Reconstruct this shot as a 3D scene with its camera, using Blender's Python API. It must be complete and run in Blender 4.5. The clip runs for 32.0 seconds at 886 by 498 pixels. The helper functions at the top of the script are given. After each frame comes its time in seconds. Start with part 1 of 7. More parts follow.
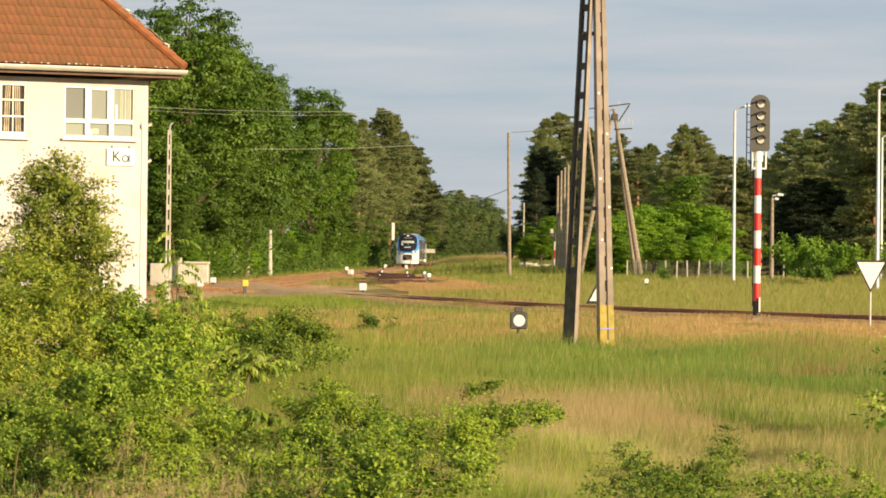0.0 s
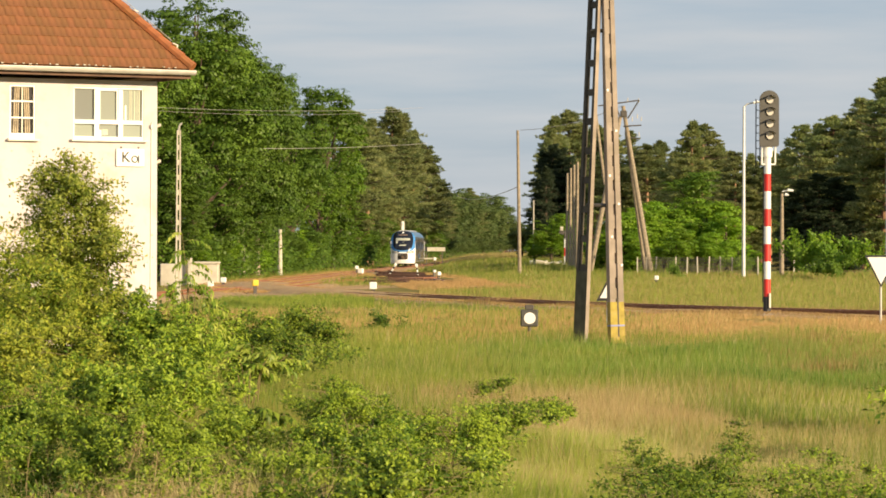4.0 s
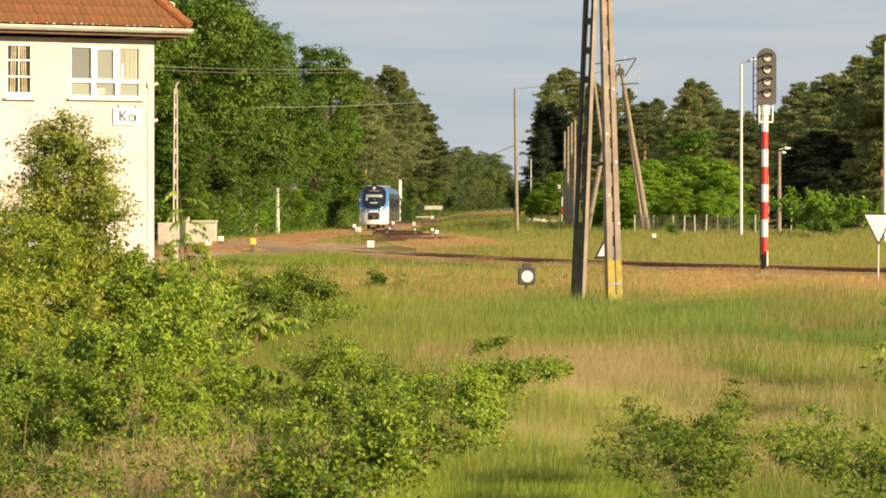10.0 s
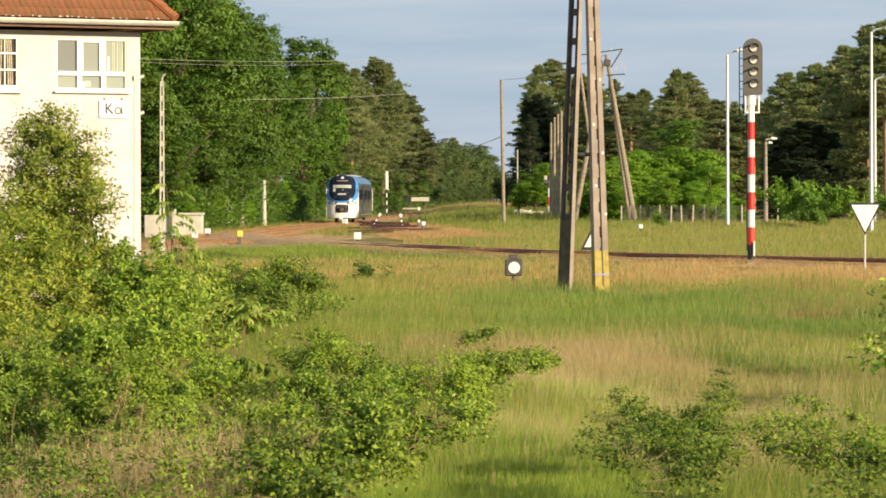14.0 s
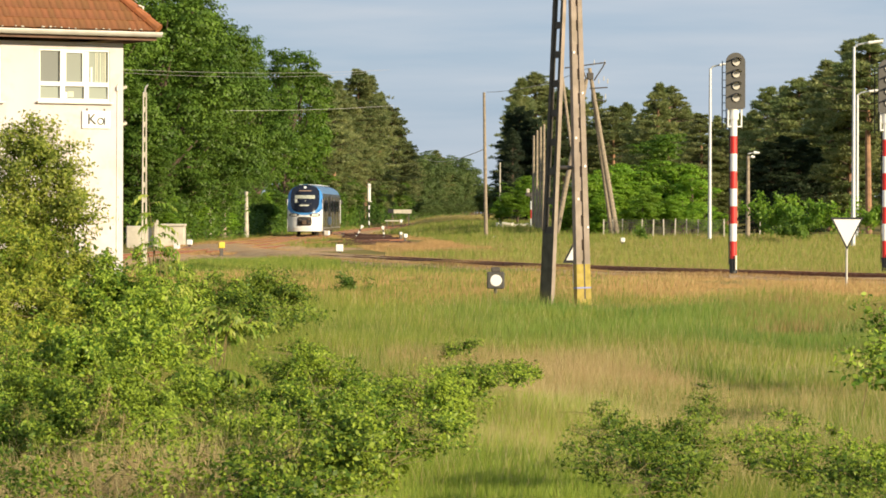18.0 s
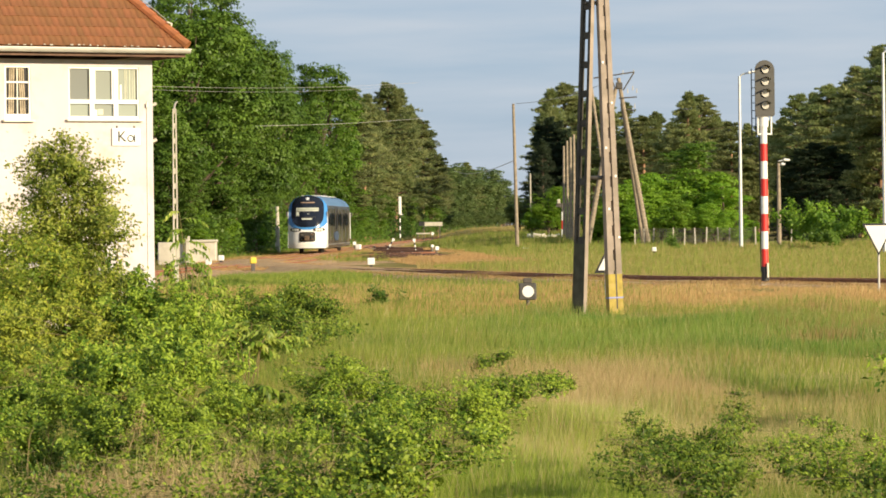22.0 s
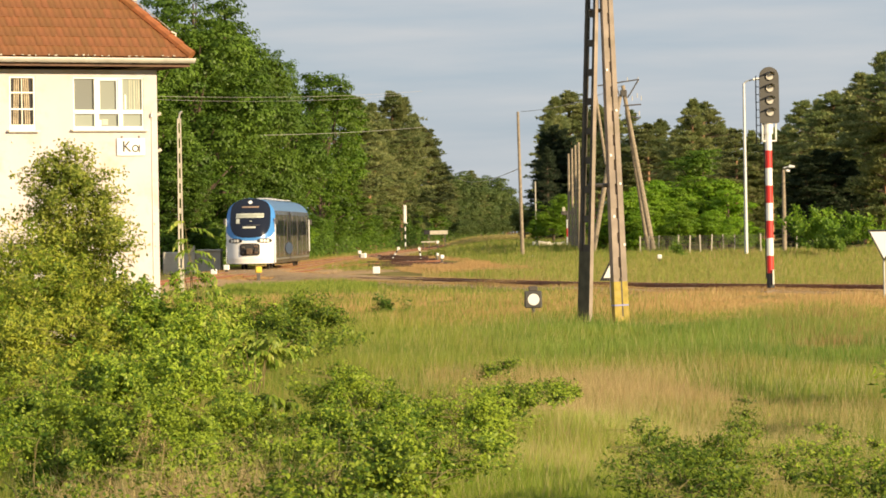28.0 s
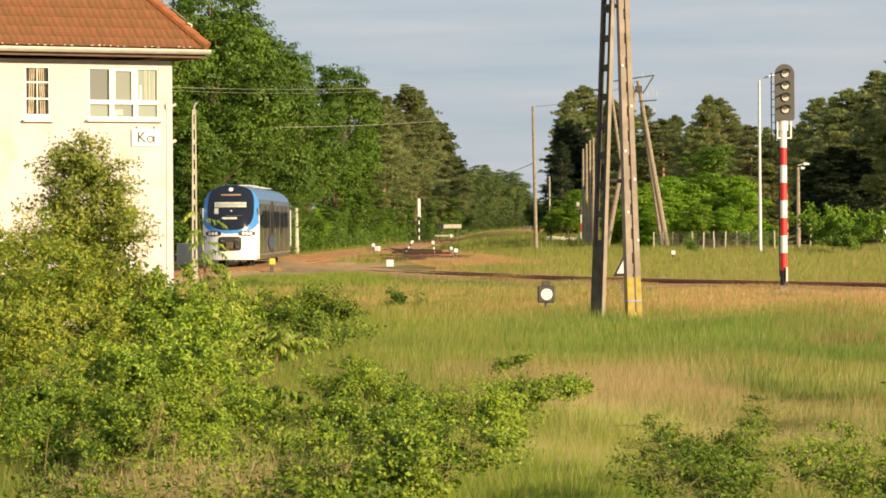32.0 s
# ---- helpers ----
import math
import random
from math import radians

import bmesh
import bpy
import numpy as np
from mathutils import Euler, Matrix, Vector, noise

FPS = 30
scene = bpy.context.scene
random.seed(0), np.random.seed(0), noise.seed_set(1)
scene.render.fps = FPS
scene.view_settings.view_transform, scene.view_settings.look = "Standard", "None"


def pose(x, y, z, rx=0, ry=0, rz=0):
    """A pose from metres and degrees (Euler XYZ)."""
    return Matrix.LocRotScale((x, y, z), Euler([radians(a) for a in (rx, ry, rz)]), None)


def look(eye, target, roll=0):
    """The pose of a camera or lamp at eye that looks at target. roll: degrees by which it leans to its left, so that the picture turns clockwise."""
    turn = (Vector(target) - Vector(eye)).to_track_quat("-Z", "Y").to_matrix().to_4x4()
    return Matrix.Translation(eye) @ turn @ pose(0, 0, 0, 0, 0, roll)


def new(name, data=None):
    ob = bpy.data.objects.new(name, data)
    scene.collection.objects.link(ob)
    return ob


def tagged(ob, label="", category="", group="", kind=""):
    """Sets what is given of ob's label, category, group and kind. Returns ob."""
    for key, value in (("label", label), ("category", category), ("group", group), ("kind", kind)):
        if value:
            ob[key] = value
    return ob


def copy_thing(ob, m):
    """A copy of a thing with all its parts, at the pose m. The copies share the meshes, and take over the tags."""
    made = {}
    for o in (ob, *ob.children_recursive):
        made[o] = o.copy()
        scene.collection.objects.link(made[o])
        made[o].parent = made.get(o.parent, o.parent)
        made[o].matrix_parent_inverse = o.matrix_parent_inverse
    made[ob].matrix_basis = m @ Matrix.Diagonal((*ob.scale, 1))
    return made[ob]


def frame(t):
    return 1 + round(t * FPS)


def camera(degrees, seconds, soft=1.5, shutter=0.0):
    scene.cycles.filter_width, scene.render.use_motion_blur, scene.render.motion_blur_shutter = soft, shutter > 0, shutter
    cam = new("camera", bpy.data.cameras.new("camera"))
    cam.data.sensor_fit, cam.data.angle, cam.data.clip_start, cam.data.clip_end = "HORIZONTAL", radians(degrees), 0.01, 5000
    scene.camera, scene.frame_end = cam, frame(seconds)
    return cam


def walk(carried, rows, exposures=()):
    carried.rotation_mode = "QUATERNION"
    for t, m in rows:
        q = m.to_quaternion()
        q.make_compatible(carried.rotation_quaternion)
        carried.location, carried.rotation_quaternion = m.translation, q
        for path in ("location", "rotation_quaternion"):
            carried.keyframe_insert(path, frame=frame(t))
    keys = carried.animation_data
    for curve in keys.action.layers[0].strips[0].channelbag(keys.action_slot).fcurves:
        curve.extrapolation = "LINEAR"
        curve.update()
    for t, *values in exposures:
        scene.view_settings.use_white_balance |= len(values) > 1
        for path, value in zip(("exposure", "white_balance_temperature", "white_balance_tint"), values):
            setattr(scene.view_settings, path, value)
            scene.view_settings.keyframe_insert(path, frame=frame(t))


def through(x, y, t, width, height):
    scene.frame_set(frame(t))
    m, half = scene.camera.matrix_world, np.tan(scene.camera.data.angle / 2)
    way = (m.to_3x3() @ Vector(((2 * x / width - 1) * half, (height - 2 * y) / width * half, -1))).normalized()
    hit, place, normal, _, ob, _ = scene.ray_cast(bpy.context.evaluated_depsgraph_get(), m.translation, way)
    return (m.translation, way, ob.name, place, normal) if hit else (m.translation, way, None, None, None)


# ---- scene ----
# Camera: hand held on one spot beside a railway junction, turning slightly; z = 0 is the rail head.
LENS, EYE, FOCAL = 14.88, 2.0, 6000.0      # the focal length in units of a picture 1568 wide
cam = camera(LENS, 32.0, soft=1.75)
PATH = [
    (0.0, 0.043, -0.600, 0.000), (0.5, 0.000, -0.519, -0.076), (1.0, -0.114, -0.586, -0.321),
    (1.5, -0.203, -0.477, -0.276), (2.0, -0.159, -0.265, -0.303), (2.5, -0.021, -0.330, -0.090),
    (3.0, 0.007, -0.072, -0.044), (3.5, 0.013, -0.168, 0.171), (5.5, -0.075, -0.130, 0.080),
    (6.0, -0.226, -0.106, -0.025), (6.5, -0.343, -0.110, -0.109), (7.0, -0.588, -0.166, 0.050),
    (7.5, -0.605, -0.082, 0.144), (8.0, -0.641, -0.164, 0.274), (8.5, -0.348, -0.024, 0.291),
    (9.0, -0.257, 0.004, 0.232), (9.5, -0.565, -0.029, 0.149), (10.0, -0.691, -0.078, 0.125),
    (10.5, -0.420, 0.013, 0.048), (11.0, -0.026, 0.031, -0.008), (11.5, -0.144, 0.140, 0.267),
    (12.0, -0.665, 0.066, -0.049), (12.5, -0.814, -0.015, -0.062), (13.0, -0.917, 0.022, -0.154),
    (13.5, -0.972, 0.033, -0.094), (14.0, -0.835, 0.135, -0.100), (14.5, -0.827, 0.122, -0.013),
    (16.5, -0.747, -0.123, -0.005), (17.0, -0.577, -0.193, -0.287), (17.5, -0.461, -0.180, -0.441),
    (18.0, -0.625, -0.168, -0.398), (18.5, -0.601, -0.128, -0.474), (19.0, -0.680, -0.058, -0.284),
    (19.5, -0.069, 0.003, -0.493), (20.0, -0.385, 0.218, -0.347), (20.5, -0.276, 0.519, -0.382),
    (21.0, -0.442, 0.620, -0.095), (21.5, -0.528, 0.628, 0.062), (22.0, -0.417, 0.686, 0.125),
    (22.5, -0.380, 0.665, 0.031), (23.0, -0.295, 0.766, 0.116), (23.5, -0.399, 0.687, 0.262),
    (24.0, -0.336, 0.748, 0.259), (24.5, -0.060, 0.746, 0.153), (25.0, -0.025, 0.826, 0.292),
    (25.5, 0.229, 0.988, 0.107), (27.5, -0.291, 1.062, 0.303), (28.0, -0.274, 0.975, 0.212),
    (28.5, -0.233, 0.993, 0.239), (29.0, 0.088, 0.916, 0.356), (29.5, 0.295, 0.874, 0.425),
    (30.0, -0.109, 0.628, 0.420), (30.5, -0.445, 0.581, 0.447), (31.0, -0.560, 0.518, 0.491),
    (31.5, -0.425, 0.463, 0.447), (32.0, -0.376, 0.381, 0.445),
]
WARM = (7200, 12.0)    # white balance before 10 s and after 27 s
walk(cam, [(t, pose(0, 0, EYE, 90 + pitch, roll, yaw)) for t, pitch, roll, yaw in PATH],
     exposures=[(0.0, 0.58, *WARM), (10.2, 0.58, *WARM), (10.9, 0.58, 6500, 10), (25.6, 0.58, 6500, 10), (27.4, 0.58, *WARM), (32.0, 0.58, *WARM)])

# ---- light ----
SUN_EL, SUN_AZ = 15.0, 132.0          # degrees; azimuth from +y towards +x
world = bpy.data.worlds.new("sky")
scene.world = world
world.use_nodes = True
wn, wl = world.node_tree.nodes, world.node_tree.links
wn.clear()
w_out = wn.new("ShaderNodeOutputWorld")
w_bg = wn.new("ShaderNodeBackground")
w_sky = wn.new("ShaderNodeTexSky")
w_sky.sky_type, w_sky.sun_disc = "NISHITA", False
w_sky.sun_elevation, w_sky.sun_rotation = radians(30.0), radians(SUN_AZ)
w_sky.air_density, w_sky.dust_density, w_sky.ozone_density = 1.0, 0.6, 1.2
w_co = wn.new("ShaderNodeTexCoord")
w_map = wn.new("ShaderNodeMapping")
w_map.inputs["Scale"].default_value = (5.0, 5.0, 46.0)
w_noise = wn.new("ShaderNodeTexNoise")
w_noise.inputs["Scale"].default_value, w_noise.inputs["Detail"].default_value = 2.3, 5.0
w_ramp = wn.new("ShaderNodeValToRGB")
w_ramp.color_ramp.elements[0].position, w_ramp.color_ramp.elements[1].position = 0.28, 0.74
w_mix = wn.new("ShaderNodeMix")
w_mix.data_type = "RGBA"
w_mix.inputs[7].default_value = (5.6, 6.15, 6.8, 1)
w_amt = wn.new("ShaderNodeMath")
w_amt.operation, w_amt.inputs[1].default_value = "MULTIPLY", 0.85
w_tint = wn.new("ShaderNodeMix")
w_tint.data_type = "RGBA"
w_tint.inputs[0].default_value = 0.8
w_tint.inputs[7].default_value = (3.45, 4.65, 6.3, 1)
wl.new(w_co.outputs["Generated"], w_map.inputs["Vector"])
wl.new(w_map.outputs["Vector"], w_noise.inputs["Vector"])
wl.new(w_noise.outputs["Fac"], w_ramp.inputs["Fac"])
wl.new(w_ramp.outputs["Color"], w_amt.inputs[0])
wl.new(w_amt.outputs["Value"], w_mix.inputs[0])
wl.new(w_sky.outputs["Color"], w_tint.inputs[6])
wl.new(w_tint.outputs[2], w_mix.inputs[6])
wl.new(w_mix.outputs[2], w_bg.inputs["Color"])
w_bg.inputs["Strength"].default_value = 0.070
wl.new(w_bg.outputs["Background"], w_out.inputs["Surface"])
sun_dir = Vector((math.sin(radians(SUN_AZ)) * math.cos(radians(SUN_EL)), math.cos(radians(SUN_AZ)) * math.cos(radians(SUN_EL)), math.sin(radians(SUN_EL))))
sun = new("sun", bpy.data.lights.new("sun", "SUN"))
sun.data.energy, sun.data.angle, sun.data.color = 5.0, radians(0.6), (1.0, 0.83, 0.56)
sun.matrix_world = look(sun_dir * 60, (0, 0, 0))


# ---- materials ----
def material(name, colour, rough=0.7, metal=0.0, vary=0.25, scale=4.0, bump=0.0, fine=0.0, stain=None, stain_scale=0.6, island=0.0, per_object=0.0, spec=0.5):
    """A surface with broad and fine variation, optional stains, and optional spread per island or per object."""
    m = bpy.data.materials.new(name)
    m.use_nodes = True
    n, l = m.node_tree.nodes, m.node_tree.links
    b = n["Principled BSDF"]
    b.inputs["Roughness"].default_value, b.inputs["Metallic"].default_value = rough, metal
    b.inputs["Specular IOR Level"].default_value = spec
    co = n.new("ShaderNodeTexCoord")
    big = n.new("ShaderNodeTexNoise")
    big.inputs["Scale"].default_value, big.inputs["Detail"].default_value = scale, 6.0
    l.new(co.outputs["Object"], big.inputs["Vector"])
    ramp = n.new("ShaderNodeValToRGB")
    lo, hi = [max(0.0, c * (1 - vary)) for c in colour], [min(1.0, c * (1 + vary)) for c in colour]
    ramp.color_ramp.elements[0].color, ramp.color_ramp.elements[1].color = (*lo, 1), (*hi, 1)
    ramp.color_ramp.elements[0].position, ramp.color_ramp.elements[1].position = 0.3, 0.7
    l.new(big.outputs["Fac"], ramp.inputs["Fac"])
    last = ramp.outputs["Color"]
    if stain:
        sn = n.new("ShaderNodeTexNoise")
        sn.inputs["Scale"].default_value, sn.inputs["Detail"].default_value, sn.inputs["Roughness"].default_value = stain_scale, 8.0, 0.65
        l.new(co.outputs["Object"], sn.inputs["Vector"])
        sr = n.new("ShaderNodeValToRGB")
        sr.color_ramp.elements[0].position, sr.color_ramp.elements[1].position = 0.5, 0.72
        l.new(sn.outputs["Fac"], sr.inputs["Fac"])
        mx = n.new("ShaderNodeMix")
        mx.data_type = "RGBA"
        l.new(sr.outputs["Color"], mx.inputs[0])
        l.new(last, mx.inputs[6])
        mx.inputs[7].default_value = (*stain, 1)
        last = mx.outputs[2]
    for amount, node, out in ((island, "ShaderNodeNewGeometry", "Random Per Island"), (per_object, "ShaderNodeObjectInfo", "Random")):
        if amount:
            src = n.new(node)
            rr = n.new("ShaderNodeMapRange")
            rr.inputs[3].default_value, rr.inputs[4].default_value = 1 - amount, 1 + amount
            l.new(src.outputs[out], rr.inputs[0])
            hs = n.new("ShaderNodeHueSaturation")
            l.new(rr.outputs[0], hs.inputs["Value"])
            hr = n.new("ShaderNodeMapRange")
            hr.inputs[3].default_value, hr.inputs[4].default_value = 0.5 + amount * 0.05, 0.5 - amount * 0.05
            l.new(src.outputs[out], hr.inputs[0])
            l.new(hr.outputs[0], hs.inputs["Hue"])
            l.new(last, hs.inputs["Color"])
            last = hs.outputs["Color"]
    l.new(last, b.inputs["Base Color"])
    if bump:
        fn = n.new("ShaderNodeTexNoise")
        fn.inputs["Scale"].default_value, fn.inputs["Detail"].default_value = fine or scale * 6, 6.0
        l.new(co.outputs["Object"], fn.inputs["Vector"])
        bp = n.new("ShaderNodeBump")
        bp.inputs["Strength"].default_value, bp.inputs["Distance"].default_value = bump, 0.03
        l.new(fn.outputs["Fac"], bp.inputs["Height"])
        l.new(bp.outputs["Normal"], b.inputs["Normal"])
    return m


def foliage(name, colour, colour2, through=0.35, spread=0.35, patch=0.35, gloss=0.018, polish=0.5):
    """Thin leaves: two greens in broad patches, spread leaf by leaf, lit from both sides."""
    m = bpy.data.materials.new(name)
    m.use_nodes = True
    n, l = m.node_tree.nodes, m.node_tree.links
    n.clear()
    out = n.new("ShaderNodeOutputMaterial")
    co = n.new("ShaderNodeTexCoord")
    big = n.new("ShaderNodeTexNoise")
    big.inputs["Scale"].default_value, big.inputs["Detail"].default_value = patch, 4.0
    l.new(co.outputs["Object"], big.inputs["Vector"])
    geo = n.new("ShaderNodeNewGeometry")
    add = n.new("ShaderNodeMath")
    add.operation = "MULTIPLY_ADD"
    add.inputs[1].default_value, add.inputs[2].default_value = spread, -spread / 2
    l.new(geo.outputs["Random Per Island"], add.inputs[0])
    sm = n.new("ShaderNodeMath")
    sm.operation = "ADD"
    l.new(add.outputs[0], sm.inputs[0])
    l.new(big.outputs["Fac"], sm.inputs[1])
    ramp = n.new("ShaderNodeValToRGB")
    ramp.color_ramp.elements[0].color, ramp.color_ramp.elements[1].color = (*colour, 1), (*colour2, 1)
    ramp.color_ramp.elements[0].position, ramp.color_ramp.elements[1].position = 0.36, 0.66
    l.new(sm.outputs[0], ramp.inputs["Fac"])
    oi = n.new("ShaderNodeObjectInfo")
    rr = n.new("ShaderNodeMapRange")
    rr.inputs[3].default_value, rr.inputs[4].default_value = 0.8, 1.2
    l.new(oi.outputs["Random"], rr.inputs[0])
    hs = n.new("ShaderNodeHueSaturation")
    l.new(rr.outputs[0], hs.inputs["Value"])
    l.new(ramp.outputs["Color"], hs.inputs["Color"])
    df = n.new("ShaderNodeBsdfDiffuse")
    tr = n.new("ShaderNodeBsdfTranslucent")
    gl = n.new("ShaderNodeBsdfGlossy")
    gl.inputs["Roughness"].default_value, gl.inputs["Color"].default_value = polish, (1, 1, 1, 1)
    for s in (df, tr):
        l.new(hs.outputs["Color"], s.inputs["Color"])
    m1, m2 = n.new("ShaderNodeMixShader"), n.new("ShaderNodeMixShader")
    m1.inputs[0].default_value, m2.inputs[0].default_value = through, gloss
    l.new(df.outputs[0], m1.inputs[1])
    l.new(tr.outputs[0], m1.inputs[2])
    l.new(m1.outputs[0], m2.inputs[1])
    l.new(gl.outputs[0], m2.inputs[2])
    l.new(m2.outputs[0], out.inputs["Surface"])
    return m


def glass(name, tint, rough=0.05, spec=0.8):
    m = bpy.data.materials.new(name)
    m.use_nodes = True
    b = m.node_tree.nodes["Principled BSDF"]
    b.inputs["Base Color"].default_value = (*tint, 1)
    b.inputs["Roughness"].default_value, b.inputs["Specular IOR Level"].default_value = rough, spec
    return m


PLASTER = material("plaster", (0.575, 0.53, 0.545), 0.9, vary=0.05, scale=1.2, bump=0.12, fine=60, stain=(0.50, 0.41, 0.34), stain_scale=1.1)
TILE = material("clay_tile", (0.200, 0.080, 0.027), 0.75, vary=0.25, scale=3.0, bump=0.2, fine=40, stain=(0.15, 0.075, 0.04), stain_scale=1.2, per_object=0.13)
TILE_STUFF = material("clay_tile_rest", (0.200, 0.080, 0.027), 0.75, vary=0.25, scale=3.0, bump=0.2, fine=40, stain=(0.15, 0.075, 0.04), stain_scale=1.2, island=0.13)
HIP_TILE = material("hip_tile", (0.30, 0.11, 0.035), 0.7, vary=0.25, scale=3.0, bump=0.2, fine=40, per_object=0.15)
ZINC = material("zinc", (0.47, 0.445, 0.41), 0.5, 0.2, vary=0.15, scale=3)
BROWN_WOOD = material("brown_wood", (0.12, 0.06, 0.035), 0.7, vary=0.3, scale=5)
WHITE_PAINT = material("white_paint", (0.80, 0.79, 0.76), 0.5, vary=0.04, scale=3)
CREAM_PAINT = material("cream_paint", (0.74, 0.70, 0.60), 0.6, vary=0.08, scale=5)
BLACK_PAINT = material("black_paint", (0.02, 0.02, 0.022), 0.55, vary=0.2, scale=5)
GREY_PAINT = material("grey_paint", (0.065, 0.062, 0.056), 0.6, vary=0.15, scale=5)
RED_PAINT = material("red_paint", (0.62, 0.03, 0.025), 0.5, vary=0.1, scale=6)
YELLOW_PAINT = material("yellow_paint", (0.70, 0.50, 0.05), 0.7, vary=0.2, scale=5, stain=(0.45, 0.38, 0.20), stain_scale=3)
BLUE_MARK = material("blue_mark", (0.25, 0.28, 0.55), 0.7, vary=0.1)
CONCRETE = material("concrete", (0.315, 0.258, 0.215), 0.9, vary=0.22, scale=2.0, bump=0.3, fine=50, stain=(0.24, 0.20, 0.15), stain_scale=2.2)
DARK_CONCRETE = material("groove_shade_concrete", (0.085, 0.075, 0.065), 0.9, vary=0.25, scale=3.0, bump=0.3, fine=50)
PALE_CONCRETE = material("pale_concrete", (0.50, 0.46, 0.38), 0.9, vary=0.18, scale=2.0, bump=0.2, fine=40)
WOOD_POLE = material("weathered_wood", (0.27, 0.22, 0.16), 0.85, vary=0.3, scale=6.0, bump=0.3, fine=50)
STEEL = material("galvanised_steel", (0.55, 0.56, 0.56), 0.45, 0.3, vary=0.08, scale=3)
DARK_STEEL = material("dark_steel", (0.10, 0.09, 0.08), 0.6, 0.4, vary=0.3, scale=5)
RUST = material("rusty_rail", (0.27, 0.115, 0.06), 0.85, 0.0, vary=0.3, scale=6, bump=0.2)
RAIL_TOP = material("rail_head", (0.42, 0.30, 0.22), 0.45, 0.4, vary=0.2, scale=6)
PALE_RAIL = material("worn_rail", (0.55, 0.45, 0.38), 0.5, 0.2, vary=0.2, scale=6)
SLEEPER = material("sleeper_wood", (0.13, 0.085, 0.06), 0.9, vary=0.35, scale=6, bump=0.3, per_object=0.2)
BALLAST = material("ballast", (0.47, 0.315, 0.165), 0.95, vary=0.3, scale=4, bump=0.4, fine=30, stain=(0.33, 0.19, 0.10), stain_scale=0.5, spec=0.05)
SOIL = material("meadow_ground", (0.240, 0.200, 0.060), 0.95, vary=0.35, scale=0.35, bump=0.6, fine=12, stain=(0.36, 0.24, 0.10), stain_scale=0.12, spec=0.05)
CURTAIN = material("curtain", (0.52, 0.43, 0.31), 0.9, vary=0.3, scale=8)
CURTAIN_PALE = material("pale_curtain", (0.55, 0.54, 0.42), 0.9, vary=0.15)
T_BLUE = material("train_blue", (0.055, 0.235, 0.58), 0.3, vary=0.04, scale=2)
T_ROOF = material("train_roof", (0.075, 0.165, 0.30), 0.4, vary=0.12, scale=2)
T_WHITE = material("train_white", (0.82, 0.82, 0.82), 0.35, vary=0.03, scale=2)
T_GREY = material("train_grey", (0.11, 0.105, 0.095), 0.18, 0.35, vary=0.12, scale=1.5, stain=(0.12, 0.10, 0.085), stain_scale=1.2)
T_EMBLEM = material("train_emblem", (0.055, 0.085, 0.15), 0.35, vary=0.25, scale=2)
T_SILL = material("train_sill", (0.20, 0.18, 0.15), 0.4, vary=0.3, scale=2)
T_GLASS = glass("train_glass", (0.010, 0.013, 0.024), 0.10, 0.45)
T_DARK = material("train_underframe", (0.035, 0.032, 0.03), 0.8, vary=0.3, scale=4)
OAK = foliage("oak_leaves", (0.058, 0.118, 0.016), (0.135, 0.225, 0.028), 0.34, 0.22, 0.30)
LIME = foliage("young_leaves", (0.135, 0.275, 0.017), (0.255, 0.405, 0.034), 0.45, 0.4, 0.4)
PINE = foliage("pine_needles", (0.140, 0.190, 0.064), (0.300, 0.315, 0.120), 0.42, 0.3, 0.35)
FAR = foliage("olive_leaves", (0.080, 0.128, 0.036), (0.160, 0.210, 0.066), 0.4, 0.4, 0.3)
# near-black needles: the shade inside the wood is put into their colour
SHADE_NEEDLES = foliage("shaded_needles", (0.026, 0.046, 0.024), (0.055, 0.080, 0.036), 0.2, 0.4, 0.35)
MID = foliage("soft_green_leaves", (0.075, 0.155, 0.014), (0.150, 0.250, 0.026), 0.42, 0.4, 0.4)
BUSH = foliage("bush_leaves", (0.072, 0.142, 0.012), (0.275, 0.365, 0.038), 0.22, 0.6, 0.8, 0.018)
BUSH_S = foliage("small_tree_leaves", (0.150, 0.215, 0.022), (0.420, 0.460, 0.080), 0.45, 0.55, 0.9, 0.02)
BUSH_Y = foliage("yellow_bush_leaves", (0.130, 0.205, 0.016), (0.410, 0.445, 0.056), 0.24, 0.55, 0.8, 0.018)
BRAMBLE = foliage("bramble_leaves", (0.072, 0.140, 0.012), (0.275, 0.360, 0.034), 0.22, 0.55, 0.9, 0.018)
BRAMBLE_D = foliage("dark_bramble_leaves", (0.060, 0.115, 0.012), (0.215, 0.285, 0.032), 0.28, 0.5, 0.9, 0.016)
ASH = foliage("long_drooping_leaves", (0.140, 0.230, 0.022), (0.380, 0.430, 0.075), 0.38, 0.5, 0.8, 0.02)
BUSH_D = foliage("dark_bush_leaves", (0.055, 0.120, 0.014), (0.130, 0.220, 0.026), 0.3, 0.5, 0.9)
GRASS_G = foliage("green_grass", (0.110, 0.180, 0.020), (0.280, 0.315, 0.050), 0.40, 0.55, 0.4)
GRASS_L = foliage("lush_grass", (0.105, 0.200, 0.024), (0.230, 0.310, 0.052), 0.45, 0.3, 0.25)
GRASS_Y = foliage("dry_grass", (0.270, 0.240, 0.060), (0.470, 0.360, 0.140), 0.35, 0.5, 0.25)
GRASS_T = foliage("straw_grass", (0.340, 0.215, 0.085), (0.500, 0.320, 0.135), 0.3, 0.5, 0.3)
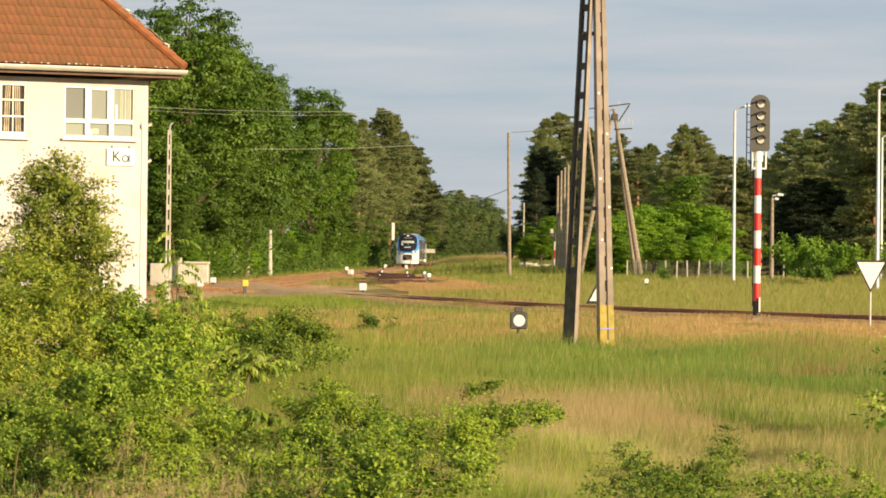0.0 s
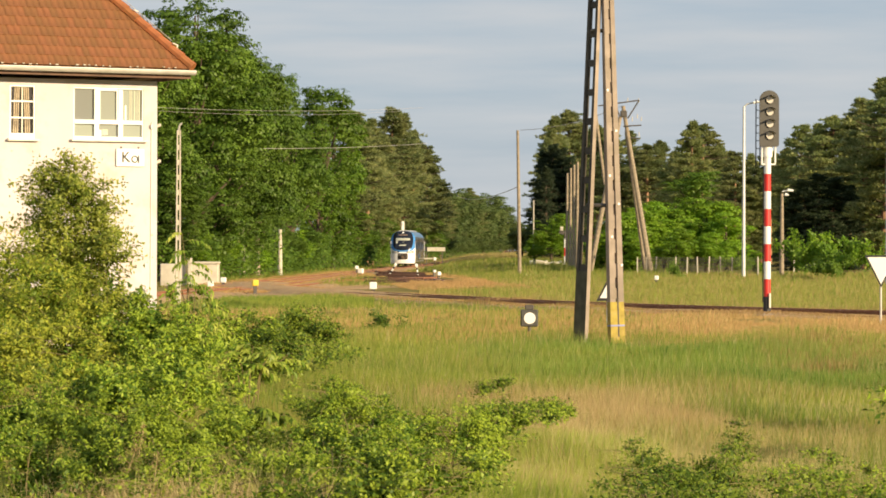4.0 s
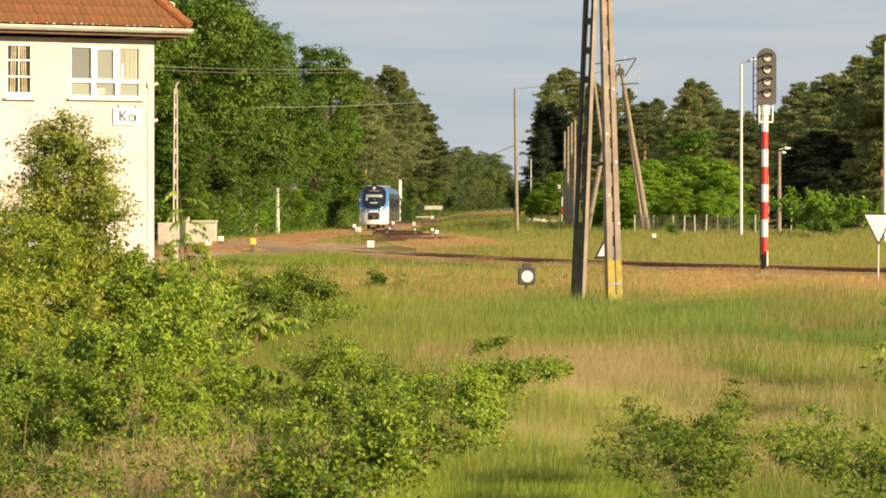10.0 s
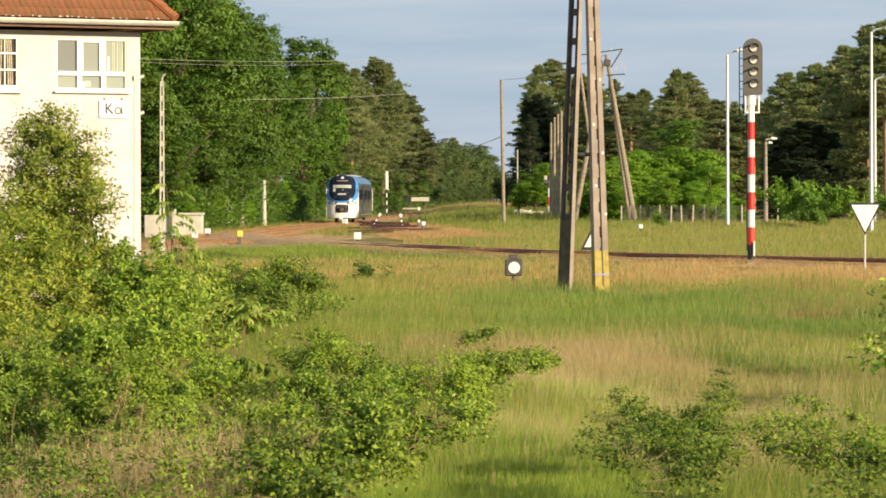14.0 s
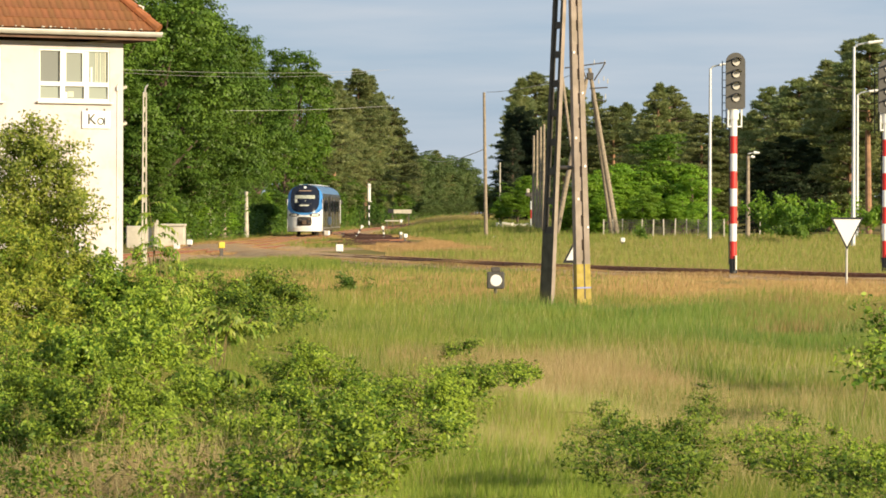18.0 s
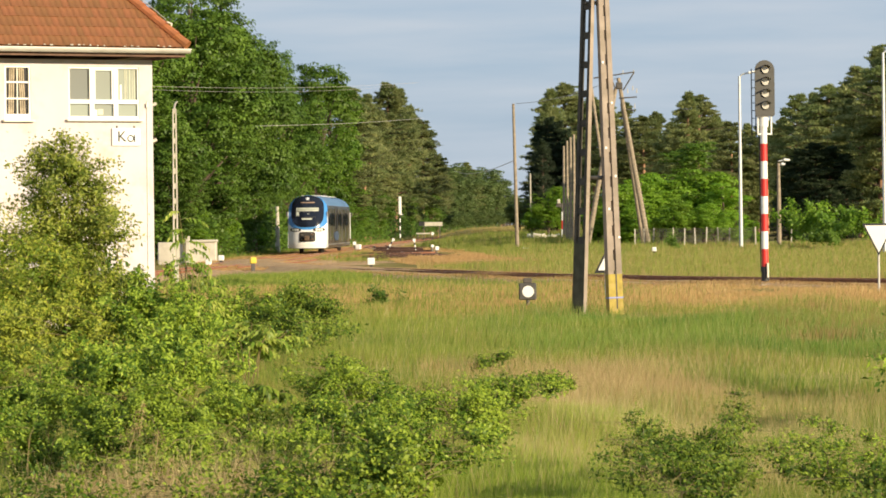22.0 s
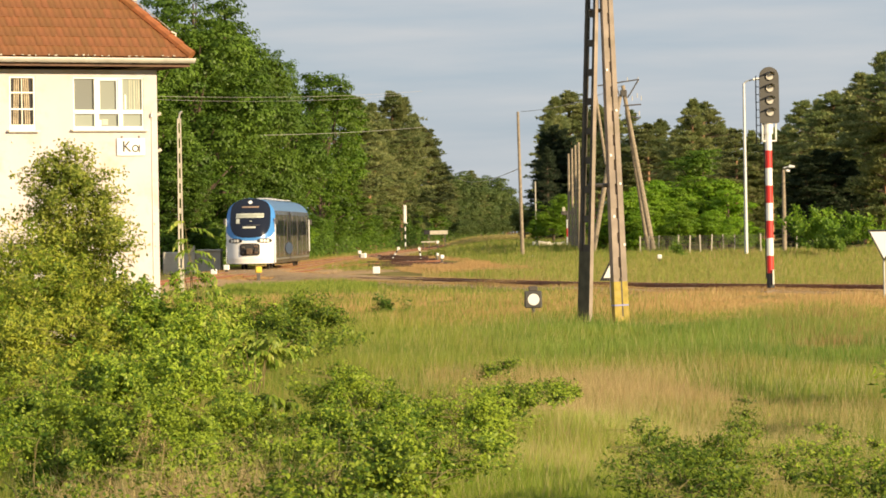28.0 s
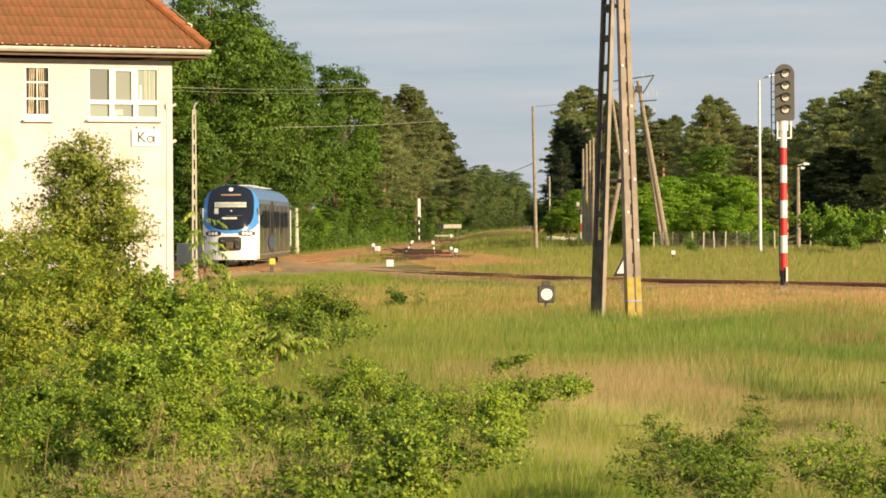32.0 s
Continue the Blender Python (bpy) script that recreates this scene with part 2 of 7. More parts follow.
SEED = foliage("grass_seed_heads", (0.310, 0.220, 0.100), (0.480, 0.360, 0.170), 0.3, 0.5, 0.4)
STALK = foliage("dry_stalks", (0.420, 0.350, 0.140), (0.620, 0.520, 0.250), 0.3, 0.5, 0.4)
GRASS_B = foliage("fresh_grass", (0.165, 0.255, 0.024), (0.320, 0.385, 0.055), 0.4, 0.5, 0.25)
BROWN_GRASS = foliage("brown_grass", (0.300, 0.195, 0.070), (0.420, 0.290, 0.110), 0.3, 0.5, 0.3)
TWIG = material("green_twig", (0.17, 0.14, 0.055), 0.9, vary=0.3, scale=8)
BARK = material("bark", (0.09, 0.065, 0.045), 0.95, vary=0.35, scale=5, bump=0.5)
TIMBER = material("tarred_timber", (0.062, 0.030, 0.021), 0.9, vary=0.35, scale=6, bump=0.3)
PINE_BARK = material("pine_bark", (0.29, 0.165, 0.095), 0.9, vary=0.35, scale=3, bump=0.4)


# ---- mesh helpers ----
def mesh_object(name, verts, faces, mats, parent=None, face_mats=None, smooth=False):
    me = bpy.data.meshes.new(name)
    me.from_pydata([tuple(v) for v in verts], [], [tuple(f) for f in faces])
    for m in (mats if isinstance(mats, (list, tuple)) else [mats]):
        me.materials.append(m)
    if face_mats is not None:
        me.polygons.foreach_set("material_index", np.asarray(face_mats, dtype=np.int32))
    if smooth:
        me.polygons.foreach_set("use_smooth", np.ones(len(me.polygons), dtype=bool))
    me.update()
    ob = new(name, me)
    ob.parent = parent
    return ob


def fast_mesh(name, verts, corners, size, mats, face_mats=None):
    """A mesh of many small faces, all with the same number of corners."""
    me = bpy.data.meshes.new(name)
    nf = len(corners) // size
    me.vertices.add(len(verts))
    me.vertices.foreach_set("co", np.ascontiguousarray(verts, dtype=np.float32).ravel())
    me.loops.add(len(corners))
    me.loops.foreach_set("vertex_index", np.ascontiguousarray(corners, dtype=np.int32))
    me.polygons.add(nf)
    me.polygons.foreach_set("loop_start", np.arange(0, nf * size, size, dtype=np.int32))
    me.polygons.foreach_set("loop_total", np.full(nf, size, dtype=np.int32))
    for m in (mats if isinstance(mats, (list, tuple)) else [mats]):
        me.materials.append(m)
    if face_mats is not None:
        me.polygons.foreach_set("material_index", np.asarray(face_mats, dtype=np.int32))
    me.update(calc_edges=True)
    return me


def part(name, bm, mat, parent=None, label="", smooth=False):
    me = bpy.data.meshes.new(name)
    bm.normal_update()
    bm.to_mesh(me)
    bm.free()
    me.materials.append(mat)
    if smooth:
        me.polygons.foreach_set("use_smooth", np.ones(len(me.polygons), dtype=bool))
    ob = new(name, me)
    ob.parent = parent
    if label:
        ob["label"] = label
    return ob


def thing(name, m, label, category, group="", kind=""):
    ob = new(name)
    ob.matrix_basis = m
    return tagged(ob, label, category, group, kind)


def box(bm, c, s, m=None, bevel=0.0):
    """A box with centre c and size s, turned by m about its centre."""
    mat = Matrix.Translation(c) @ (m or Matrix()) @ Matrix.Diagonal((*s, 1))
    r = bmesh.ops.create_cube(bm, size=1.0, matrix=mat)
    if bevel:
        vs = set(r["verts"])
        bmesh.ops.bevel(bm, geom=[e for e in bm.edges if e.verts[0] in vs and e.verts[1] in vs], offset=bevel, segments=1, affect="EDGES")
    return bm


def rod(bm, a, b, r0, r1=None, n=8):
    """A round bar from a to b."""
    a, b = Vector(a), Vector(b)
    d = b - a
    mat = Matrix.Translation((a + b) / 2) @ d.to_track_quat("Z", "Y").to_matrix().to_4x4()
    bmesh.ops.create_cone(bm, cap_ends=True, segments=n, radius1=r0, radius2=r0 if r1 is None else r1, depth=d.length, matrix=mat)
    return bm


def prism(bm, outline, depth, m=None):
    """A flat outline (x, z) with a thickness along y, centred."""
    m = m or Matrix()
    f = [bm.verts.new(m @ Vector((x, -depth / 2, z))) for x, z in outline]
    k = [bm.verts.new(m @ Vector((x, depth / 2, z))) for x, z in outline]
    bm.faces.new(f)
    bm.faces.new(k[::-1])
    for i in range(len(f)):
        j = (i + 1) % len(f)
        bm.faces.new((f[j], f[i], k[i], k[j]))
    return bm


def B():
    return bmesh.new()


def spline(points, step=1.0):
    """A smooth line through plan points, sampled about every step metres: places and headings."""
    p = [Vector((x, y, 0)) for x, y in points]
    p = [2 * p[0] - p[1]] + p + [2 * p[-1] - p[-2]]
    out = []
    for i in range(1, len(p) - 2):
        n = max(2, int((p[i + 1] - p[i]).length / 0.25))
        for k in range(n):
            t = k / n
            out.append(0.5 * (2 * p[i] + (p[i + 1] - p[i - 1]) * t + (2 * p[i - 1] - 5 * p[i] + 4 * p[i + 1] - p[i + 2]) * t * t + (3 * p[i] - p[i - 1] - 3 * p[i + 1] + p[i + 2]) * t ** 3))
    out.append(p[-2])
    res, run = [out[0]], 0.0
    for a, b in zip(out, out[1:]):
        run += (b - a).length
        if run >= step:
            res.append(b)
            run = 0.0
    head = [(res[min(i + 1, len(res) - 1)] - res[max(i - 1, 0)]).normalized() for i in range(len(res))]
    return res, head


def ground_z(x, y):
    """Height of the meadow: flat, with a slight rise past the tracks and round the camera's stand."""
    x, y = np.asarray(x, dtype=float), np.asarray(y, dtype=float)
    z = -0.26 + 0.05 * np.sin(x * 0.7 + 1.3) * np.sin(y * 0.24) + 0.03 * np.sin(x * 1.9 + y * 0.7)
    near = np.clip((14.0 - np.hypot(x, y)) / 10.0, 0, 1)
    far = np.clip((y - 157) / 112.0, 0, 1.6) * np.clip((x + 3) / 8.0, 0, 1)
    return z + 0.6 * near * near * (3 - 2 * near) + 0.55 * far


# ---- ground and tracks ----
def ground():
    xs = np.concatenate([[-3000, -1200, -500, -250, -150], np.arange(-100, 101, 2.0), [150, 250, 500, 1200, 3000]])
    ys = np.concatenate([[-3000, -900, -300, -100, -40], np.arange(-20, 340, 2.5), [360, 420, 500, 650, 900, 1400, 2200, 4000]])
    gx, gy = np.meshgrid(xs, ys)
    gz = ground_z(gx, gy)
    v = np.stack([gx.ravel(), gy.ravel(), gz.ravel()], 1)
    w = len(xs)
    i = np.arange(len(ys) - 1)[:, None] * w + np.arange(w - 1)[None, :]
    c = np.stack([i, i + 1, i + w + 1, i + w], -1).reshape(-1)
    ob = new("ground", fast_mesh("ground", v, c, 4, SOIL))
    ob.data.polygons.foreach_set("use_smooth", np.ones(len(ob.data.polygons), dtype=bool))
    return tagged(ob, "flat meadow ground of grass and dry soil", "ground", kind="structure")


ground()
LINE_A = [(46.9, 2200), (26.1, 1490), (8.8, 900), (-1.05, 562.5), (-4.67, 438.8), (-6.66, 375), (-8.38, 314.1), (-9.86, 268.1), (-10.9, 237.2), (-12.05, 202.5), (-12.42, 171.6), (-13.7, 150), (-16.2, 127.5), (-20.5, 106.9), (-29, 88.1), (-42, 75)]
LINE_B = [(-12.0, 208), (-11.0, 190), (-8.0, 174), (-3.9, 158.5), (-0.2, 146.5), (3.4, 134.1), (8.2, 123.4), (13.5, 114.4), (20, 105.9), (32, 93.8), (50, 82.5)]
LINE_E = [(-7.2, 335), (-4.6, 285), (-2.3, 240), (0.6, 190), (1.7, 180)]
LINE_D = [(-8.4, 285), (-8.6, 240), (-9.0, 202.5), (-10.1, 183.8), (-11.6, 170.6)]


def cross_strip(pts, head, profile, z=0.0):
    """Sweep an (offset, height) profile along a line."""
    v, f = [], []
    k = len(profile)
    for p, h in zip(pts, head):
        side = Vector((h.y, -h.x, 0))
        v += [p + side * o + Vector((0, 0, z + hh)) for o, hh in profile]
    for i in range(len(pts) - 1):
        f += [(i * k + j, i * k + (j + 1) % k, (i + 1) * k + (j + 1) % k, (i + 1) * k + j) for j in range(k)]
    return v, f


RAIL_PROFILE = [(-0.036, 0), (0.036, 0), (0.036, -0.035), (0.010, -0.05), (0.010, -0.14), (0.07, -0.155), (0.07, -0.17), (-0.07, -0.17), (-0.07, -0.155), (-0.010, -0.14), (-0.010, -0.05), (-0.036, -0.035)]
SLEEPER_MESH = TIMBER_MESH = None


def track(name, line, near, label, sunk=0.045, cover=0.0):
    """Ballast bed, two rails and sleepers; the sleepers inside the stretch near are parts, the rest one part."""
    global SLEEPER_MESH, TIMBER_MESH
    t = thing(name, Matrix(), label, "railway track", kind="structure")
    dark = sunk < 0
    pts, head = spline(line, 1.0)
    rnd = random.Random(name)
    v, f = [], []
    prof = [(-2.6, -0.34), (-1.9, -0.15), (-0.9, -0.105), (0, -0.10), (0.9, -0.105), (1.9, -0.15), (2.6, -0.34)]
    bed = [(p, h) for p, h in zip(pts, head) if p.y < 420]
    for p, h in bed:
        side = Vector((h.y, -h.x, 0))
        v += [p + side * (o + rnd.uniform(-.12, .12)) + Vector((0, 0, hh + cover * min(1.0, max(0.0, (p.y - 140) / 25)) + (0.13 if dark and 146 < p.y < 207 else 0.0) + rnd.uniform(-.022, .022))) for o, hh in prof]
    k = len(prof)
    for i in range(len(bed) - 1):
        f += [(i * k + j, i * k + j + 1, (i + 1) * k + j + 1, (i + 1) * k + j) for j in range(k - 1)]
    tagged(mesh_object("ballast", v, f, BALLAST, t, smooth=True), "brown sandy ballast grown with dry grass")
    for off in (-0.7535, 0.7535):
        vv, ff = cross_strip(pts, head, [(o + off, hh) for o, hh in RAIL_PROFILE])
        fm = [1 if j % 12 == 0 else 0 for j in range(len(ff))]
        mesh_object("rail", vv, ff, [RUST, RAIL_TOP], t, face_mats=fm)
    sp, sh = spline(line, 0.6)
    if SLEEPER_MESH is None:
        bm = B()
        box(bm, (0, 0, 0), (2.6, 0.25, 0.16), bevel=0.015)
        SLEEPER_MESH = bpy.data.meshes.new("sleeper")
        bm.to_mesh(SLEEPER_MESH)
        bm.free()
        SLEEPER_MESH.materials.append(SLEEPER)
        TIMBER_MESH = SLEEPER_MESH.copy()
        TIMBER_MESH.materials[0] = TIMBER
    rest = B()
    for p, h in zip(sp, sh):
        if p.y > 470:
            continue
        m = Matrix.Translation((p.x, p.y, -0.165 - (sunk if not sunk < 0 or 195 < p.y < 285 else 0.05) + rnd.uniform(-.01, .015))) @ Matrix.Rotation(math.atan2(h.y, h.x) - math.pi / 2 + rnd.uniform(-.02, .02), 4, "Z")
        if near[0] < p.y < near[1]:
            s = new("sleeper", TIMBER_MESH if dark else SLEEPER_MESH)
            s.parent = t
            s.matrix_basis = m
        else:
            bmesh.ops.create_cube(rest, size=1.0, matrix=m @ Matrix.Diagonal((2.6, 0.25, 0.16, 1)))
    tagged(part("sleeper_rest", rest, SLEEPER, t), kind="stuff")
    return t


track("track_main", LINE_A, (165, 235), "single railway track on brown sandy ballast")
track("track_branch", LINE_B, (95, 175), "rusty curved railway track half hidden by dry grass", cover=0.112)
track("track_crossing", LINE_E, (150, 290), "rusty crossing track with dark sleepers", sunk=-0.07, cover=0.0)
track("track_link", LINE_D, (175, 225), "short connecting track between two switches")


def gravel_apron():
    """Sandy gravel that fills the ground between the diverging tracks."""
    rng = np.random.default_rng(9)
    ys = np.arange(152, 302, 2.0)
    pa, _ = spline(LINE_A, 1.0)
    left = np.interp(ys, [p.y for p in pa][::-1], [p.x for p in pa][::-1]) - 3.0 + rng.normal(0, 0.25, len(ys))
    right = np.interp(ys, (152, 174, 190, 208, 240, 300), (0.5, -5.5, -5.5, -1.0, -0.6, -4.0)) + rng.normal(0, 0.35, len(ys))
    k = 15
    gx = left[:, None] + (right - left)[:, None] * np.linspace(0, 1, k)[None, :]
    gy = np.repeat(ys[:, None], k, 1)
    edge = np.minimum(np.linspace(0, 1, k), np.linspace(1, 0, k))[None, :] * np.ones_like(gy)
    gz = ground_z(gx, gy) + 0.075 * np.clip(edge * 6, -0.0, 1) - 0.03 + rng.uniform(-0.012, 0.012, gx.shape)
    i = np.arange(len(ys) - 1)[:, None] * k + np.arange(k - 1)[None, :]
    me = fast_mesh("gravel_apron", np.stack([gx.ravel(), gy.ravel(), gz.ravel()], 1), np.stack([i, i + 1, i + k + 1, i + k], -1).reshape(-1), 4, BALLAST)
    me.polygons.foreach_set("use_smooth", np.ones(len(me.polygons), dtype=bool))
    return tagged(new("gravel_apron", me), "sandy brown gravel between the diverging tracks", "gravel", kind="structure")


gravel_apron()


def loose_timbers():
    """Long switch timbers and a spare rail lying by the switches."""
    rnd = random.Random(17)
    for i in range(16):
        y = 214 + i * 5.6 + rnd.uniform(-1, 1)
        x = -3.6 - 0.012 * (y - 214) + rnd.uniform(-0.9, 0.9)
        ln = rnd.uniform(2.6, 4.6)
        t = thing("switch_timber", pose(x, y, float(ground_z(x, y)) + 0.16 + rnd.uniform(0, 0.10), 0, rnd.uniform(-2, 2), rnd.uniform(-16, 16)), "long tarred reddish-brown timber lying at the switch", "timber", "switch timbers")
        part("beam", box(B(), (0, 0, 0), (ln, 0.26, 0.2), bevel=0.02), TIMBER, t)
    a, b = Vector((-7.4, 217, 0.06)), Vector((-1.1, 238, 0.10))
    t = thing("spare_rail", pose(0, 0, 0), "long bright-topped rail lying on the timbers", "rail")
    d = (b - a).normalized()
    vv, ff = cross_strip([a, (a + b) / 2, b], [d, d, d], RAIL_PROFILE)
    mesh_object("rail", vv, ff, [RUST, PALE_RAIL], t, face_mats=[1 if j % 12 == 0 else 0 for j in range(len(ff))])


loose_timbers()


# ---- signal box ----
def signal_box():
    ang = 28.0
    base = pose(-6.55, 75.0, -0.3, 0, 0, ang)          # the wall's corner; local x runs along the facade to the left as minus
    W, DEPTH, TOP = 11.5, 6.5, 6.0
    b = thing("signal_box", base, "two-storey cream plastered signal box with red tiled hip roof", "building")
    # the facade in panels round the openings
    big = (-1.98, -0.325, 4.70, 5.84)        # x0, x1, z0, z1
    small = (-3.46, -2.86, 4.68, 5.85)
    stair = (-8.6, -7.6, 4.70, 5.83)
    bm = B()
    xs = sorted({-W, 0.0} | {v for h in (big, small, stair) for v in h[:2]})
    zs = sorted({0.0, TOP} | {v for h in (big, small, stair) for v in h[2:]})
    solid = lambda i, j: 0 <= i < len(xs) - 1 and 0 <= j < len(zs) - 1 and not any(h[0] <= xs[i] < h[1] and h[2] <= zs[j] < h[3] for h in (big, small, stair))
    grid = {}
    def gv(i, j, y):
        if (i, j, y) not in grid:
            grid[i, j, y] = bm.verts.new((xs[i], y, zs[j]))
        return grid[i, j, y]
    for i in range(len(xs) - 1):
        for j in range(len(zs) - 1):
            if not solid(i, j):
                continue
            bm.faces.new([gv(i, j, 0), gv(i + 1, j, 0), gv(i + 1, j + 1, 0), gv(i, j + 1, 0)])
            bm.faces.new([gv(i, j + 1, 0.3), gv(i + 1, j + 1, 0.3), gv(i + 1, j, 0.3), gv(i, j, 0.3)])
            for di, dj, p, q in ((-1, 0, (i, j + 1), (i, j)), (1, 0, (i + 1, j), (i + 1, j + 1)), (0, -1, (i, j), (i + 1, j)), (0, 1, (i + 1, j + 1), (i, j + 1))):
                if not solid(i + di, j + dj):
                    bm.faces.new([gv(*q, 0), gv(*p, 0), gv(*p, 0.3), gv(*q, 0.3)])
    part("wall_front", bm, PLASTER, b, "cream plaster wall with faint stains")
    part("wall_side", box(B(), (-0.15, DEPTH / 2 + 0.15, TOP / 2), (0.3, DEPTH - 0.3, TOP)), PLASTER, b)
    part("wall_side", box(B(), (-W + 0.15, DEPTH / 2 + 0.15, TOP / 2), (0.3, DEPTH - 0.3, TOP)), PLASTER, b)
    part("wall_back", box(B(), (-W / 2, DEPTH + 0.15, TOP / 2), (W, 0.3, TOP)), PLASTER, b)
    part("upper_floor", box(B(), (-W / 2, DEPTH / 2 + 0.15, 3.4), (W - 0.6, DEPTH - 0.3, 0.2)), PALE_CONCRETE, b)
    part("inner_ceiling", box(B(), (-W / 2, DEPTH / 2 + 0.15, 5.93), (W - 0.6, DEPTH - 0.3, 0.1)), CREAM_PAINT, b)
    # control-room window: three upper lights and three lower ones
    x0, x1, z0, z1 = big
    fr = B()
    box(fr, ((x0 + x1) / 2, 0.06, z1 - 0.018), (x1 - x0, 0.09, 0.036))
    box(fr, ((x0 + x1) / 2, 0.06, z0 + 0.03), (x1 - x0, 0.09, 0.06))
    for cx in (x0 + 0.015, x1 - 0.015):
        box(fr, (cx, 0.06, (z0 + z1) / 2), (0.03, 0.09, z1 - z0 - 0.09))
    w = part("window", fr, WHITE_PAINT, b, "white three-light casement window")
    mid = z0 + 0.38
    part("transom", box(B(), ((x0 + x1) / 2, 0.055, mid), (x1 - x0 - 0.06, 0.1, 0.09)), WHITE_PAINT, w)
    c1, c2 = x0 + 0.545, x1 - 0.545
    for cx in (c1, c2):
        part("mullion", box(B(), (cx, 0.052, (z0 + z1) / 2), (0.105, 0.1, z1 - z0 - 0.09)), WHITE_PAINT, w)
    tints = (glass("pane_shade", (0.20, 0.21, 0.19), 0.08), glass("pane_net", (0.27, 0.29, 0.25), 0.08), glass("pane_net_pale", (0.30, 0.33, 0.28), 0.08))
    for i, (p0, p1) in enumerate(((x0 + 0.03, c1 - 0.05), (c1 + 0.05, c2 - 0.05), (c2 + 0.05, x1 - 0.03))):
        for k, (q0, q1) in enumerate(((z0 + 0.06, mid - 0.045), (mid + 0.045, z1 - 0.036))):
            part("pane", box(B(), ((p0 + p1) / 2, 0.075, (q0 + q1) / 2), (p1 - p0, 0.012, q1 - q0)), tints[i if k else 2 - i % 2], w)
    sf = B()
    for cx in (c1 + 0.07, c2 - 0.07):
        box(sf, (cx, 0.045, (mid + z1) / 2), (0.04, 0.05, z1 - mid - 0.08))
    box(sf, ((c1 + c2) / 2, 0.045, z1 - 0.055), (c2 - c1 - 0.18, 0.05, 0.04))
    part("sash_frame", sf, WHITE_PAINT, w)
    part("window_sill", box(B(), ((x0 + x1) / 2, -0.03, z0 - 0.03), (x1 - x0 + 0.14, 0.16, 0.04)), CREAM_PAINT, w)
    for i, (dx, ww) in enumerate(((0.30, 0.018), (0.26, 0.012), (0.19, 0.022), (0.13, 0.012), (0.08, 0.02))):
        part("curtain_fold", box(B(), (x1 - dx, 0.066, (mid + z1) / 2), (ww, 0.006, z1 - mid - 0.1)), CURTAIN_PALE, w)
    part("paper_sheet", box(B(), (c2 + 0.14, 0.062, mid + 0.22), (0.04, 0.008, 0.32)), WHITE_PAINT, w)
    part("paper_sheet", box(B(), (c1 + 0.10, 0.064, z0 + 0.14), (0.07, 0.004, 0.13)), WHITE_PAINT, w)
    part("sticker", box(B(), (c1 + 0.22, 0.064, z0 + 0.16), (0.13, 0.004, 0.12)), CURTAIN_PALE, w)
    # narrow window and the one further along, each with glazing bars and curtains
    for (x0, x1, z0, z1), dark in ((small, 1), (stair, 1)):
        bm = B()
        for cx in (x0 + 0.02, x1 - 0.02):
            box(bm, (cx, 0.06, (z0 + z1) / 2), (0.04, 0.09, z1 - z0))
        box(bm, ((x0 + x1) / 2, 0.06, z1 - 0.02), (x1 - x0 - 0.08, 0.09, 0.04))
        box(bm, ((x0 + x1) / 2, 0.06, z0 + 0.06), (x1 - x0 - 0.08, 0.09, 0.12))
        w = part("window", bm, WHITE_PAINT, b, "narrow white window with glazing bars")
        for k in (1, 2):
            part("glazing_bar", box(B(), ((x0 + x1) / 2, 0.055, z0 + 0.1 + (z1 - z0 - 0.1) * k / 3), (x1 - x0 - 0.08, 0.06, 0.035)), WHITE_PAINT, w)
        part("glazing_bar", box(B(), ((x0 + x1) / 2, 0.055, (z0 + z1) / 2), (0.025, 0.05, z1 - z0 - 0.1)), CREAM_PAINT, w)
        part("pane", box(B(), ((x0 + x1) / 2, 0.085, (z0 + z1) / 2), (x1 - x0 - 0.06, 0.01, z1 - z0 - 0.1)), glass("dark_pane_" + str(round(-x0)), (0.035, 0.03, 0.025), 0.1), w)
        for side in (-1, 1):
            cu = B()
            for i in range(3):
                xx = (x0 + x1) / 2 + side * (0.06 + 0.045 * i)
                rod(cu, (xx + side * 0.035, 0.072, z0 + 0.13), (xx, 0.072, z1 - 0.05), 0.016, n=5)
            part("curtain", cu, CURTAIN, w, "brown curtain drawn aside")
        part("window_sill", box(B(), ((x0 + x1) / 2, -0.035, z0 - 0.025), (x1 - x0 + 0.12, 0.17, 0.045)), CREAM_PAINT, w)
    # name board with the letters K a
    nb = part("name_board", box(B(), (-0.655, -0.03, 4.305), (0.67, 0.03, 0.39), bevel=0.01), WHITE_PAINT, b, "white board with black letters Ka")
    cu = bpy.data.curves.new("letter", "FONT")
    cu.offset = 0.002
    cu.body, cu.size, cu.extrude, cu.align_x, cu.align_y = "K", 0.33, 0.004, "CENTER", "CENTER"
    cu.materials.append(BLACK_PAINT)
    lt = new("letter", cu)
    lt.parent = nb
    lt.matrix_basis = pose(-0.765, -0.053, 4.305, 90, 0, 0)
    # the a is a plain ring with an upright
    la = B()
    ro, ri, cz = 0.082, 0.054, 4.272
    ring = [[la.verts.new((-0.555 + rr * math.cos(2 * math.pi * i / 28), yy, cz + rr * math.sin(2 * math.pi * i / 28))) for i in range(28)] for rr, yy in ((ro, -0.053), (ri, -0.053), (ri, -0.046), (ro, -0.046))]
    for q in range(4):
        for i in range(28):
            la.faces.new((ring[q][i], ring[q][(i + 1) % 28], ring[(q + 1) % 4][(i + 1) % 28], ring[(q + 1) % 4][i]))
    bmesh.ops.recalc_face_normals(la, faces=la.faces[:])
